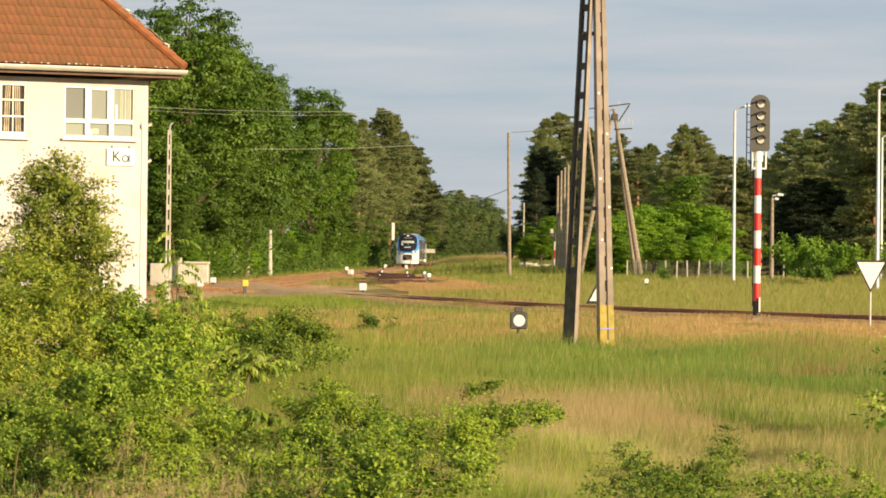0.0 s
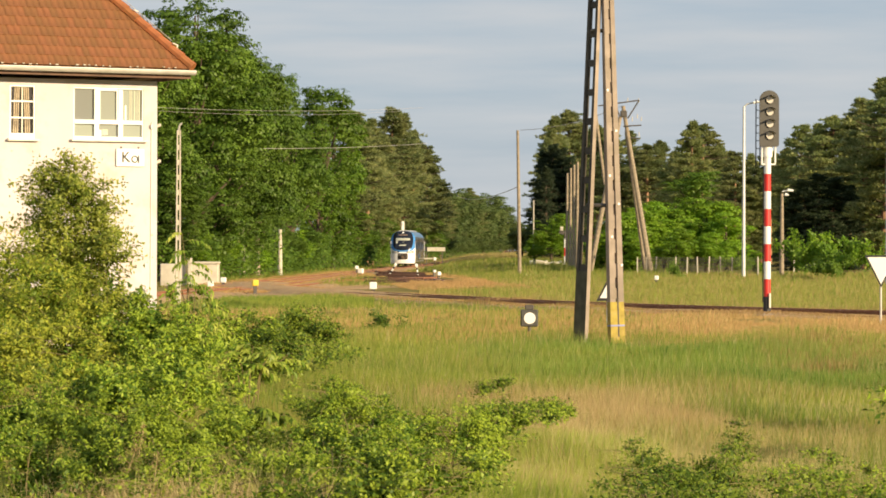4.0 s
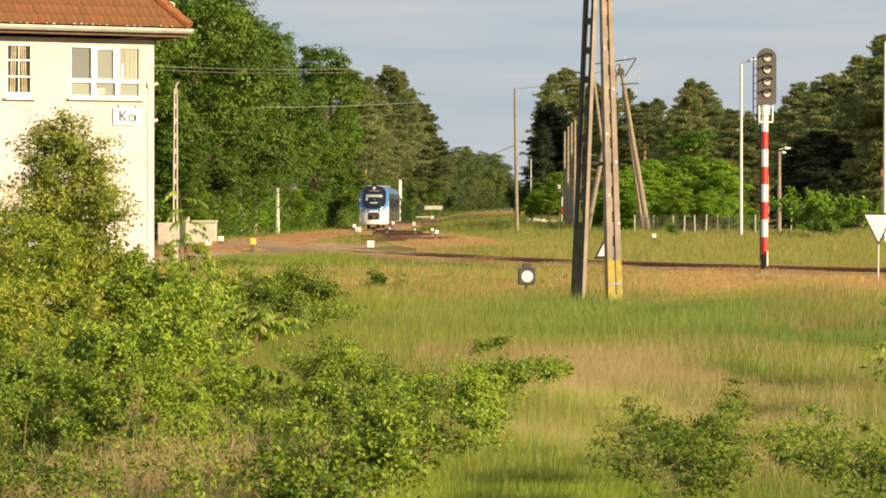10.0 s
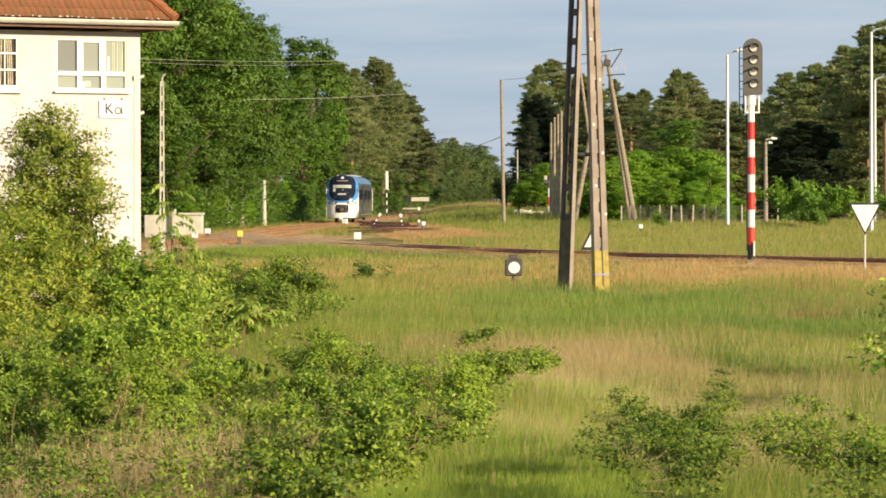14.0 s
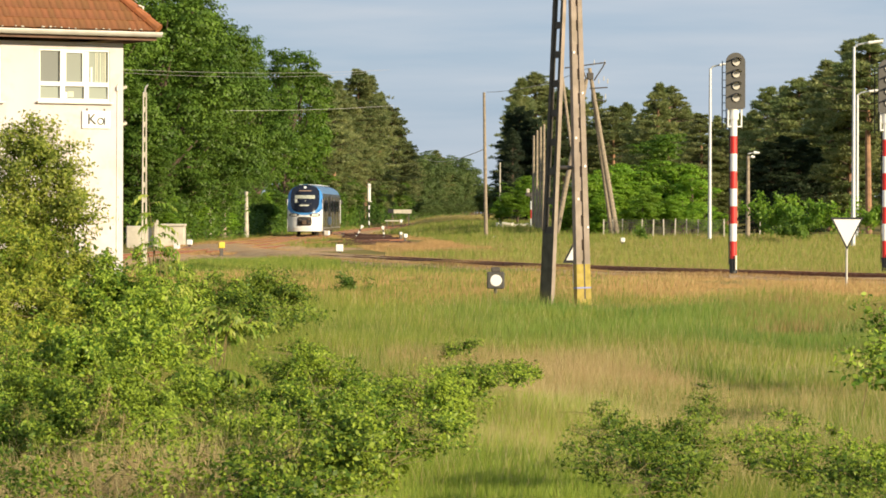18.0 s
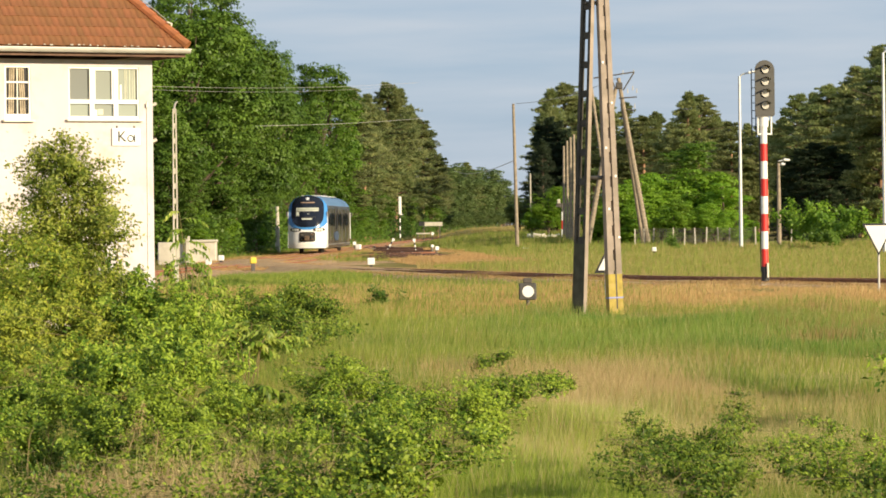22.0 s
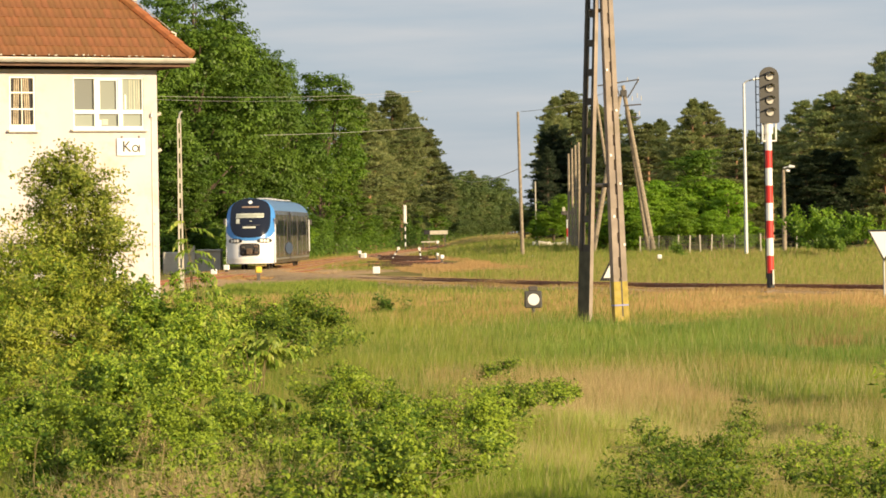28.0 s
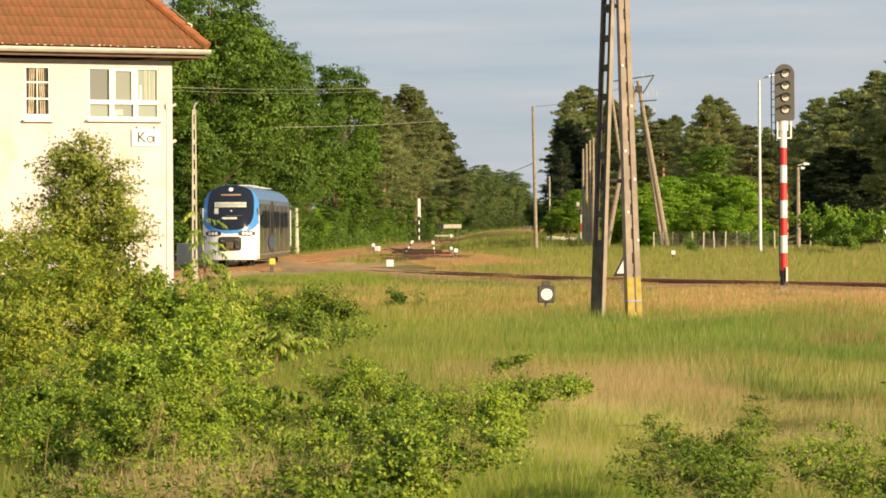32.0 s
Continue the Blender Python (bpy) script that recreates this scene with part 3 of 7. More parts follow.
    box(la, (-0.461, -0.0495, cz), (0.028, 0.009, 0.168))
    part("letter", la, BLACK_PAINT, nb)
    for cx in (-0.86, -0.45):
        part("board_bracket", box(B(), (cx, -0.012, 4.52), (0.03, 0.02, 0.06)), DARK_STEEL, nb)
    # small fixtures on the wall
    part("wall_cable", rod(B(), (-0.16, -0.012, 0.6), (-0.14, -0.012, 5.1), 0.012, n=5), CREAM_PAINT, b)
    part("wall_hook", box(B(), (-0.15, -0.03, 5.0), (0.05, 0.06, 0.09)), ZINC, b)
    for zz in (5.0, 4.2):
        part("insulator", rod(B(), (0.0, 0.1, zz), (0.12, 0.1, zz + 0.05), 0.03, 0.04, 6), PALE_CONCRETE, b)
    dp = B()
    rod(dp, (-4.14, -0.08, 0.0), (-4.14, -0.08, 5.7), 0.05, n=10)
    rod(dp, (-4.14, -0.08, 5.7), (-4.40, -0.50, 6.05), 0.05, n=10)
    dpo = part("downpipe", dp, ZINC, b, "grey zinc downpipe")
    for zz in (1.2, 3.0, 4.8):
        part("pipe_clip", rod(B(), (-4.14, -0.08, zz), (-4.14, -0.08, zz + 0.05), 0.065, n=10), DARK_STEEL, dpo)
    for cx, cz in ((-3.4, 4.42), (-2.9, 4.41)):
        part("wall_plug", box(B(), (cx, -0.01, cz), (0.05, 0.02, 0.035)), ZINC, b)
    # roof: hipped at both ends, the eaves boarded below, with a gutter in front
    over, ez, pitch = 0.57, 6.22, math.tan(radians(49))
    X0, X1, Y0, Y1 = -W - over, over, -over, DEPTH + 0.3 + over
    half = (Y1 - Y0) / 2
    rz = ez + half * pitch
    v = [(X0, Y0, ez), (X1, Y0, ez), (X1, Y1, ez), (X0, Y1, ez), (X0 + half, Y0 + half, rz), (X1 - half, Y0 + half, rz)]
    r = mesh_object("roof", v, [(0, 1, 5, 4), (1, 2, 5), (2, 3, 4, 5), (3, 0, 4), (3, 2, 1, 0)], TILE_STUFF, b)
    r["label"] = "red clay tiled hip roof with weathered tiles"
    part("soffit", box(B(), ((X0 + X1) / 2, Y0 + over / 2 + 0.02, ez - 0.075), (X1 - X0 - 0.06, over - 0.06, 0.04)), BROWN_WOOD, r)
    part("soffit", box(B(), (X1 - over / 2 - 0.02, (Y0 + Y1) / 2, ez - 0.078), (over - 0.06, Y1 - Y0 - over - 0.1, 0.04)), BROWN_WOOD, r)
    part("fascia", box(B(), ((X0 + X1) / 2, Y0 + 0.05, ez - 0.09), (X1 - X0, 0.03, 0.16)), BROWN_WOOD, r)
    part("fascia", box(B(), (X1 - 0.05, (Y0 + Y1) / 2, ez - 0.09), (0.03, Y1 - Y0 - 0.2, 0.16)), BROWN_WOOD, r)
    gu = B()
    n = 8
    ring = []
    for x in (X0, X1 + 0.06):
        ring.append([gu.verts.new((x, Y0 - 0.075 + 0.075 * math.cos(math.pi * (1 + i / n)), ez - 0.01 + 0.09 * math.sin(math.pi * (1 + i / n)))) for i in range(n + 1)])
    for i in range(n):
        gu.faces.new((ring[0][i], ring[0][i + 1], ring[1][i + 1], ring[1][i]))
    gu.faces.new(ring[1])
    box(gu, ((X0 + X1) / 2 + 0.03, Y0 - 0.15, ez - 0.005), (X1 - X0 + 0.06, 0.02, 0.025))
    part("gutter", gu, ZINC, r, "pale weathered zinc gutter")
    # tiles on the slope above the gutter: parts near the eave's open corner, the rest in one mesh
    prof = [(0.0, 0.008), (0.025, 0.014), (0.055, 0.016), (0.085, 0.012), (0.110, 0.006), (0.150, 0.005), (0.165, 0.009)]
    ln, gauge, wide = 0.36, 0.29, 0.15
    tv, tf = [], []
    for yy, lift in ((0, 0.013), (ln, 0.0)):
        for x, z in prof:
            tv.append((x, yy, z + lift))
    for x, z in prof:
        tv.append((x, 0, z))
    k = len(prof)
    tf = [(i, i + 1, k + i + 1, k + i) for i in range(k - 1)] + [(2 * k + i, 2 * k + i + 1, i + 1, i) for i in range(k - 1)]
    tile_mesh = bpy.data.meshes.new("tile")
    tile_mesh.from_pydata(tv, [], tf)
    tile_mesh.materials.append(TILE)
    tile_mesh.update()
    a = math.atan(pitch)
    slope = half / math.cos(a)
    rows = int(slope / gauge) - 1
    allv, allf = [], []
    count = 0
    rnd = random.Random(3)
    tiles = []
    for row in range(rows):
        s = row * gauge + 0.02
        inset = s * math.cos(a)
        cols_n = int((X1 - X0 - 2 * inset) / wide)
        for c in range(cols_n):
            x = X1 - inset - 0.02 - (c + 1) * wide
            if x < X0 + inset:
                continue
            m = Matrix.Translation((x, Y0 - 0.05 + inset, ez + 0.02 + s * math.sin(a) + rnd.uniform(-.004, .006))) @ Matrix.Rotation(a, 4, "X") @ Matrix.Rotation(rnd.uniform(-.012, .012), 4, "Z")
            tiles.append((x, row, m))
    for x, row, m in tiles:
        if row < 8 and x > X1 - 6.4 and count < 300:
            o = new("tile", tile_mesh)
            o.parent = r
            o.matrix_basis = m
            count += 1
        else:
            base_i = len(allv)
            allv += [m @ Vector(q) for q in tv]
            allf += [tuple(i + base_i for i in q) for q in tf]
    tagged(mesh_object("tile_rest", allv, allf, TILE_STUFF, r), kind="stuff")
    mo = B()
    for i in range(46):
        if rnd.random() < 0.35:
            continue
        xx = X1 - 0.25 - i * 0.155 + rnd.uniform(-.03, .03)
        box(mo, (xx, Y0 - 0.075, ez + 0.055 + rnd.uniform(-.01, .015)), (rnd.uniform(.02, .07), 0.03, rnd.uniform(.012, .03)))
    tagged(part("eave_mortar", mo, PALE_CONCRETE, r, "pale crumbs of mortar along the eave"), kind="stuff")
    # hip caps and the clips of the lightning wire
    c0, c1 = Vector((X1, Y0, ez)), Vector((X1 - half, Y0 + half, rz))
    dirv = (c1 - c0).normalized()
    hc = B()
    rod(hc, (0, 0, 0), (0, 0, 0.40), 0.125, 0.10, 10)
    cap_mesh = bpy.data.meshes.new("hip_tile")
    hc.to_mesh(cap_mesh)
    hc.free()
    cap_mesh.materials.append(HIP_TILE)
    q = dirv.to_track_quat("Z", "Y").to_matrix().to_4x4()
    for i in range(int((c1 - c0).length / 0.34)):
        o = new("hip_tile", cap_mesh)
        o.parent = r
        o.matrix_basis = Matrix.Translation(c0 + dirv * (i * 0.34) + Vector((0.02, -0.03, 0.075))) @ q
    for d in (0.5, 1.7, 2.9):
        p = c0 + dirv * d
        part("roof_clip", rod(rod(B(), p, p + Vector((0.05, -0.02, 0.26)), 0.018, n=5), p + Vector((0.05, -0.02, 0.26)), p + Vector((-0.08, -0.06, 0.30)), 0.015, n=5), CREAM_PAINT, r)
    part("lightning_wire", rod(B(), c0 + dirv * 0.6 + Vector((0, 0, 0.3)), c0 + dirv * 4 + Vector((0, 0, 0.3)), 0.008, n=4), ZINC, r)
    return b


signal_box()


# ---- railcar ----
def nose(x, z):
    """How far the front's skin lies behind its foremost line."""
    y = 0.75 * (abs(x) / 1.44) ** 2.6
    if z > 1.75:
        y += 1.25 * ((z - 1.75) / 2.5) ** 1.8
    if z < 0.9:
        y += 0.12 * ((0.9 - z) / 0.65) ** 2
    return y


def half_width(z):
    if z < 1.0:
        return 1.36 + 0.08 * (z - 0.25) / 0.75
    if z < 3.0:
        return 1.44
    t = min(1.0, (z - 3.0) / 1.25)
    return 1.44 * math.sqrt(max(0.0, 1 - t ** 2.6)) if t < 1 else 0.0


def railcar():
    LENGTH = 28.5
    t = thing("railcar", Matrix(), "white and blue diesel railcar with dark oval windscreen", "train")
    # front skin
    def front(parent, back):
        nz, nx = 96, 65
        zs = [0.37 + (4.245 - 0.37) * i / (nz - 1) for i in range(nz)]
        v, f, fm = [], [], []
        for z in zs:
            hw = half_width(z)
            for j in range(nx):
                x = hw * (2 * j / (nx - 1) - 1)
                y = nose(x, z)
                v.append((x, y, z) if not back else (-x, LENGTH - y, z))
        for i in range(nz - 1):
            for j in range(nx - 1):
                a = i * nx + j
                f.append((a, a + 1, a + nx + 1, a + nx))
                z = (zs[i] + zs[i + 1]) / 2
                x = half_width(z) * (2 * (j + 0.5) / (nx - 1) - 1)
                fm.append(1 if z > 2.9 or abs(x / 1.56) ** 3 + abs((z - 3.05) / 1.32) ** 3 < 1 else 0)
        return mesh_object("rear_end" if back else "front_end", v, f, [T_WHITE, T_BLUE], parent, face_mats=fm, smooth=True)
    fe = front(t, False)
    front(t, True)
    # body: sides and roof between the two ends
    zs = [0.35, 0.7, 1.0, 1.35, 2.0, 2.6, 3.0, 3.25, 3.5, 3.75, 3.95, 4.1, 4.2, 4.245]
    prof = [(half_width(z), z) for z in zs]
    ring = prof + [(-x, z) for x, z in prof[::-1]]
    ring = [(x if abs(x) > 1e-4 else 0.02 * (1 if i < len(prof) else -1), z) for i, (x, z) in enumerate(ring)]
    v, f, fm = [], [], []
    for end in (0, 1):
        for x, z in ring:
            d = nose(x, z)
            v.append((x, d if not end else LENGTH - d, z))
    k = len(ring)
    for i in range(k):
        j = (i + 1) % k
        f.append((i, j, k + j, k + i))
        z = (ring[i][1] + ring[j][1]) / 2
        fm.append(1 if z > 3.4 else 0)
    mesh_object("body", v, f, [T_GREY, T_ROOF], t, face_mats=fm, smooth=False)
    # windscreen: an oval that follows the skin
    def patch(name, cx, cz, rx, rz, lift, mat, parent, n=44, rings=8, power=2.4, back=False):
        v, f = [], []
        for r in range(rings + 1):
            for i in range(n):
                a = 2 * math.pi * i / n
                c, s = math.cos(a), math.sin(a)
                x = cx + rx * r / rings * math.copysign(abs(c) ** (2 / power), c)
                z = min(4.235, cz + rz * r / rings * math.copysign(abs(s) ** (2 / power), s))
                x = max(-half_width(z) * .98, min(half_width(z) * .98, x))
                y = nose(x, z) - lift
                v.append((x, y, z) if not back else (-x, LENGTH - y, z))
        for r in range(rings):
            for i in range(n):
                j = (i + 1) % n
                f.append((r * n + i, r * n + j, (r + 1) * n + j, (r + 1) * n + i))
        return mesh_object(name, v, f, mat, parent, smooth=True)
    ws = patch("windscreen", 0, 3.07, 1.20, 1.17, 0.02, T_GLASS, t, power=3.0)
    ws["label"] = "dark glossy oval windscreen"
    patch("windscreen", 0, 3.07, 1.20, 1.17, 0.02, T_GLASS, t, back=True)
    lampm = glass("headlamp_lens", (0.75, 0.72, 0.66), 0.15)
    patch("top_lamp", 0, 4.0, 0.12, 0.10, 0.05, T_WHITE, ws, n=14, rings=3, power=2.0)
    bars = material("bar_white", (0.52, 0.53, 0.46), 0.6)
    def strip(name, x0, x1, z0, z1, mat, lift=0.05):
        n = 8
        v = [(x0 + (x1 - x0) * i / n, nose(x0 + (x1 - x0) * i / n, z) - lift, z) for z in (z0, z1) for i in range(n + 1)]
        f = [(i, i + 1, n + 2 + i, n + 1 + i) for i in range(n)]
        return mesh_object(name, v, f, mat, ws)
    strip("destination_display", -0.82, 0.82, 3.08, 3.34, bars)
    strip("display_frame", -0.72, 0.78, 3.14, 3.28, glass("display_glass", (0.36, 0.38, 0.30), 0.3), 0.06)
    strip("line_number", -0.82, -0.60, 2.74, 3.04, bars)
    strip("name_bar", -0.50, 0.52, 3.68, 3.76, material("name_bar_paint", (0.30, 0.20, 0.14), 0.6))
    strip("wiper", -0.2, 0.62, 2.63, 2.66, GREY_PAINT, 0.07)
    strip("number_bar", -0.40, 0.36, 2.46, 2.57, bars)
    strip("windscreen_mark", 0.02, 0.12, 2.86, 2.91, bars)
    # lamps, coupler recess and skirt
    for s in (-1, 1):
        hl = patch("headlight", s * 0.86, 1.72, 0.43, 0.14, 0.03, BLACK_PAINT, t, n=18, rings=3)
        hl["label"] = "slanted headlight cluster"
        for dx in (-0.16, 0.02, 0.2):
            patch("lens", s * (0.86 + dx), 1.72 - 0.02 * dx, 0.085, 0.095, 0.05, lampm, hl, n=10, rings=2, power=2.0)
    cr = patch("coupler_recess", 0, 1.2, 0.60, 0.37, 0.025, T_DARK, t, n=24, rings=3, power=6)
    cr["label"] = "dark coupler opening"
    cb = B()
    rod(cb, (0, 0.3, 1.1), (0, -0.22, 1.1), 0.12, n=10)
    box(cb, (0, -0.26, 1.1), (0.36, 0.16, 0.34), bevel=0.03)
    part("coupler", cb, SLEEPER, cr)
    for bx, bz, bw in ((-0.38, 1.34, 0.2), (0.36, 1.38, 0.22), (0.34, 1.02, 0.26), (-0.36, 1.0, 0.22)):
        part("coupler_fitting", box(B(), (bx, -0.03, bz), (bw, 0.1, 0.12), bevel=0.02), SLEEPER if bx > 0 else DARK_STEEL, cr)
    for s in (-1, 1):
        part("air_hose", rod(rod(B(), (s * 0.32, 0.0, 1.3), (s * 0.3, -0.14, 1.05), 0.03, n=6), (s * 0.3, -0.14, 1.05), (s * 0.26, 0.0, 0.95), 0.03, n=6), BLACK_PAINT, cr)
    sk = B()
    n = 16
    lo = [sk.verts.new((1.34 * (2 * i / n - 1), nose(1.34 * (2 * i / n - 1), 0.25) - 0.04, 0.38)) for i in range(n + 1)]
    hi = [sk.verts.new((1.38 * (2 * i / n - 1), nose(1.38 * (2 * i / n - 1), 0.6) - 0.05, 0.68)) for i in range(n + 1)]
    for i in range(n):
        sk.faces.new((lo[i], lo[i + 1], hi[i + 1], hi[i]))
    part("front_skirt", sk, T_WHITE, t, "white lower front skirt", smooth=True)
    # sides: white end pillars, dark window band, doors, mirrors
    for s in (-1, 1):
        for y0, y1 in ((0.85, 1.25), (LENGTH - 1.25, LENGTH - 0.85)):
            part("end_pillar", box(B(), (s * 1.445, (y0 + y1) / 2, 1.98), (0.03, y1 - y0, 2.1)), T_WHITE, t, "white pillar beside the cab")
        part("cab_side", box(B(), (s * 1.43, 0.95, 1.0), (0.04, 0.6, 1.2)), T_WHITE, t)
        for y in (4.6, 6.4, 8.2, 12.8, 14.6, 16.4, 20.4, 22.2, 24.0):
            part("side_window", box(B(), (s * 1.446, y, 2.45), (0.03, 1.5, 0.95), bevel=0.01), T_GLASS, t)
        for y in (10.5, 18.4):
            d = part("door", box(B(), (s * 1.448, y, 1.85), (0.04, 1.5, 2.25), bevel=0.015), T_GREY, t, "dark grey double door")
            for dy in (-0.37, 0.37):
                part("door_pane", box(B(), (s * 1.475, y + dy, 2.25), (0.012, 0.5, 1.15)), T_GLASS, d)
        for y in (2.3, 3.3):
            part("cab_window", box(B(), (s * 1.446, y, 2.5), (0.03, 0.7, 0.8), bevel=0.01), T_GLASS, t)
        part("bellows", box(B(), (s * 1.445, 11.65, 2.0), (0.05, 0.5, 2.9), bevel=0.01), BLACK_PAINT, t, "dark bellows between the two cars")
        em = B()
        bmesh.ops.create_cone(em, cap_ends=True, segments=28, radius1=1.0, radius2=1.0, depth=0.02, matrix=Matrix.Translation((s * 1.474, 10.5, 1.22)) @ Matrix.Diagonal((1, 2.6, 0.36, 1)) @ Matrix.Rotation(radians(90), 4, "Y"))
        part("side_emblem", em, T_EMBLEM, t, "dull blue oval emblem")
        part("sill_strip", box(B(), (s * 1.442, LENGTH / 2, 0.62), (0.03, LENGTH - 3.0, 0.10)), T_SILL, t)
        for y in (3.9, 7.3, 13.7, 17.3, 21.3, 25.0):
            part("panel_joint", box(B(), (s * 1.443, y, 1.95), (0.016, 0.10, 2.5)), T_SILL, t)
        for y, d in ((1.05, -1), (LENGTH - 1.05, 1)):
            mi = B()
            rod(mi, (s * 1.42, y, 3.02), (s * 1.54, y + d * 0.2, 3.0), 0.02, n=6)
            box(mi, (s * 1.54, y + d * 0.2, 2.86), (0.13, 0.08, 0.36), bevel=0.02)
            part("mirror", mi, GREY_PAINT, t)
    # roof gear
    for y, l, h in ((5.0, 0.7, 0.05), (7.5, 0.8, 0.06), (10.5, 0.9, 0.07), (15.0, 2.2, 0.05), (20.0, 2.2, 0.05)):
        part("roof_unit", box(B(), (0, y, 4.22 + h / 2), (1.5, l, h), bevel=0.04), T_WHITE, t, "pale roof equipment box")
    # running gear
    part("underframe", box(B(), (0, LENGTH / 2, 0.48), (2.3, LENGTH - 4.0, 0.3)), T_DARK, t)
    for y in (4.6, LENGTH - 4.6):
        bg = part("bogie", box(box(box(B(), (-1.02, y, 0.5), (0.12, 3.0, 0.22)), (1.02, y, 0.5), (0.12, 3.0, 0.22)), (0, y, 0.52), (2.0, 0.5, 0.2)), T_DARK, t)
        for dy in (-1.05, 1.05):
            for s in (-1, 1):
                part("wheel", rod(B(), (s * 0.70, y + dy, 0.42), (s * 0.83, y + dy, 0.42), 0.42, n=20), DARK_STEEL, bg)
            part("axle", rod(B(), (-0.7, y + dy, 0.42), (0.7, y + dy, 0.42), 0.08, n=8), DARK_STEEL, bg)
    part("fuel_tank", box(B(), (0, LENGTH / 2 - 3, 0.5), (2.2, 3.0, 0.5), bevel=0.05), T_DARK, t)
    part("engine_tray", box(B(), (0, LENGTH / 2 + 4, 0.5), (2.2, 3.6, 0.55), bevel=0.05), T_DARK, t)
    return t


TRAIN = railcar()


# ---- signals and signs ----
# pale base colour holds the sun's glare on the unlit lenses
LENS_GLASS = glass("glare_lens_glass", (0.55, 0.52, 0.46), 0.12)
# lighter than the head's grey, to bring out the sunlit inside of the hoods
HOOD_PAINT = material("lit_hood_paint", (0.16, 0.14, 0.12), 0.6, vary=0.2, scale=5)


def main_signal(x, y, face):
    """A colour-light signal: striped mast, four hooded lamps, ladder behind."""
    t = thing("light_signal", pose(x, y, -0.05, 0, 0, face), "red and white striped railway light signal, unlit", "railway signal", "light signals")
    part("base_plate", box(B(), (0, 0, -0.17), (0.42, 0.42, 0.2), bevel=0.02), CONCRETE, t)
    bh, z, mr = 0.595, 0.49, 0.118
    part("mast_foot", rod(B(), (0, 0, 0.0), (0, 0, z), mr + 0.012, n=16), BLACK_PAINT, t)
    part("junction_box", box(B(), (0.06, -0.16, 0.36), (0.06, 0.08, 0.5), bevel=0.01), CREAM_PAINT, t)
    for i in range(8):
        h = bh if i < 7 else 1.0
        part("mast_band", rod(B(), (0, 0, z), (0, 0, z + h), mr, n=16), RED_PAINT if i % 2 == 0 else WHITE_PAINT, t, smooth=False)
        z += h
    # head
    hw, z0, z1 = 0.335, 5.57, 7.48
    out = [(-hw + 0.05, z0), (hw - 0.05, z0), (hw, z0 + 0.06)] + [(hw * math.cos(a), z1 - hw + hw * math.sin(a)) for a in [math.pi * i / 14 for i in range(15)]] + [(-hw, z0 + 0.06)]
    hd = part("signal_head", prism(B(), out, 0.06, Matrix.Translation((0.02, -0.16, 0))), GREY_PAINT, t, "dark grey background board with four lamps")
    part("lamp_case", box(B(), (0.02, 0.02, (z0 + z1) / 2 - 0.1), (0.42, 0.28, 1.6), bevel=0.03), GREY_PAINT, t)
    for i in range(4):
        lz = 7.16 - 0.405 * i
        rim = B()
        bmesh.ops.create_cone(rim, cap_ends=False, segments=20, radius1=0.15, radius2=0.14, depth=0.06, matrix=Matrix.Translation((0.04, -0.21, lz)) @ Matrix.Rotation(radians(90), 4, "X"))
        ro = part("lamp_ring", rim, BLACK_PAINT, hd)
        part("lens", rod(B(), (0.04, -0.195, lz), (0.04, -0.215, lz), 0.125, n=18), LENS_GLASS, hd)
        hood = B()
        n = 12
        a0, a1 = radians(15), radians(165)
        r0 = [hood.verts.new((0.04 + 0.16 * math.cos(a0 + (a1 - a0) * k / n), -0.19, lz + 0.16 * math.sin(a0 + (a1 - a0) * k / n))) for k in range(n + 1)]
        r1 = [hood.verts.new((0.04 + 0.15 * math.cos(a0 + (a1 - a0) * k / n), -0.46, lz + 0.02 + 0.13 * math.sin(a0 + (a1 - a0) * k / n))) for k in range(n + 1)]
        for k in range(n):
            hood.faces.new((r0[k], r0[k + 1], r1[k + 1], r1[k]))
        ho = part("hood", hood, HOOD_PAINT, hd)
        # bright lining added to carry the sun's highlight inside the hood
        li = B()
        r0 = [li.verts.new((0.04 + 0.148 * math.cos(a0 + (a1 - a0) * k / n), -0.225, lz + 0.148 * math.sin(a0 + (a1 - a0) * k / n))) for k in range(n + 1)]
        r1 = [li.verts.new((0.04 + 0.140 * math.cos(a0 + (a1 - a0) * k / n), -0.44, lz + 0.02 + 0.118 * math.sin(a0 + (a1 - a0) * k / n))) for k in range(n + 1)]
        for k in range(n):
            li.faces.new((r0[k + 1], r0[k], r1[k], r1[k + 1]))
        part("hood_lining", li, STEEL, ho, "bright metal lining added for the sunlit inside of the hood")
    # bracket below the head, ladder and cage behind
    part("mast_collar", rod(B(), (0, 0, 5.22), (0, 0, 5.60), 0.165, n=16), WHITE_PAINT, t)
    for bx in (-0.2, 0.26):
        part("head_bracket", box(B(), (bx, -0.02, 5.28), (0.04, 0.1, 0.62)), WHITE_PAINT, t)
    part("bracket_bar", box(B(), (0.03, -0.02, 4.98), (0.5, 0.1, 0.05)), WHITE_PAINT, t)
    ld = B()
    for lx in (-0.36, -0.22):
        rod(ld, (lx, 0.22, 4.9), (lx, 0.22, 7.2), 0.02, n=6)
    for i in range(9):
        rod(ld, (-0.36, 0.22, 5.0 + 0.26 * i), (-0.22, 0.22, 5.0 + 0.26 * i), 0.014, n=5)
    part("cage_ladder", ld, BLACK_PAINT, t)
    l2 = B()
    for lx in (-0.10, 0.04):
        rod(l2, (lx, 0.24, 0.3), (lx, 0.24, 4.9), 0.02, n=6)
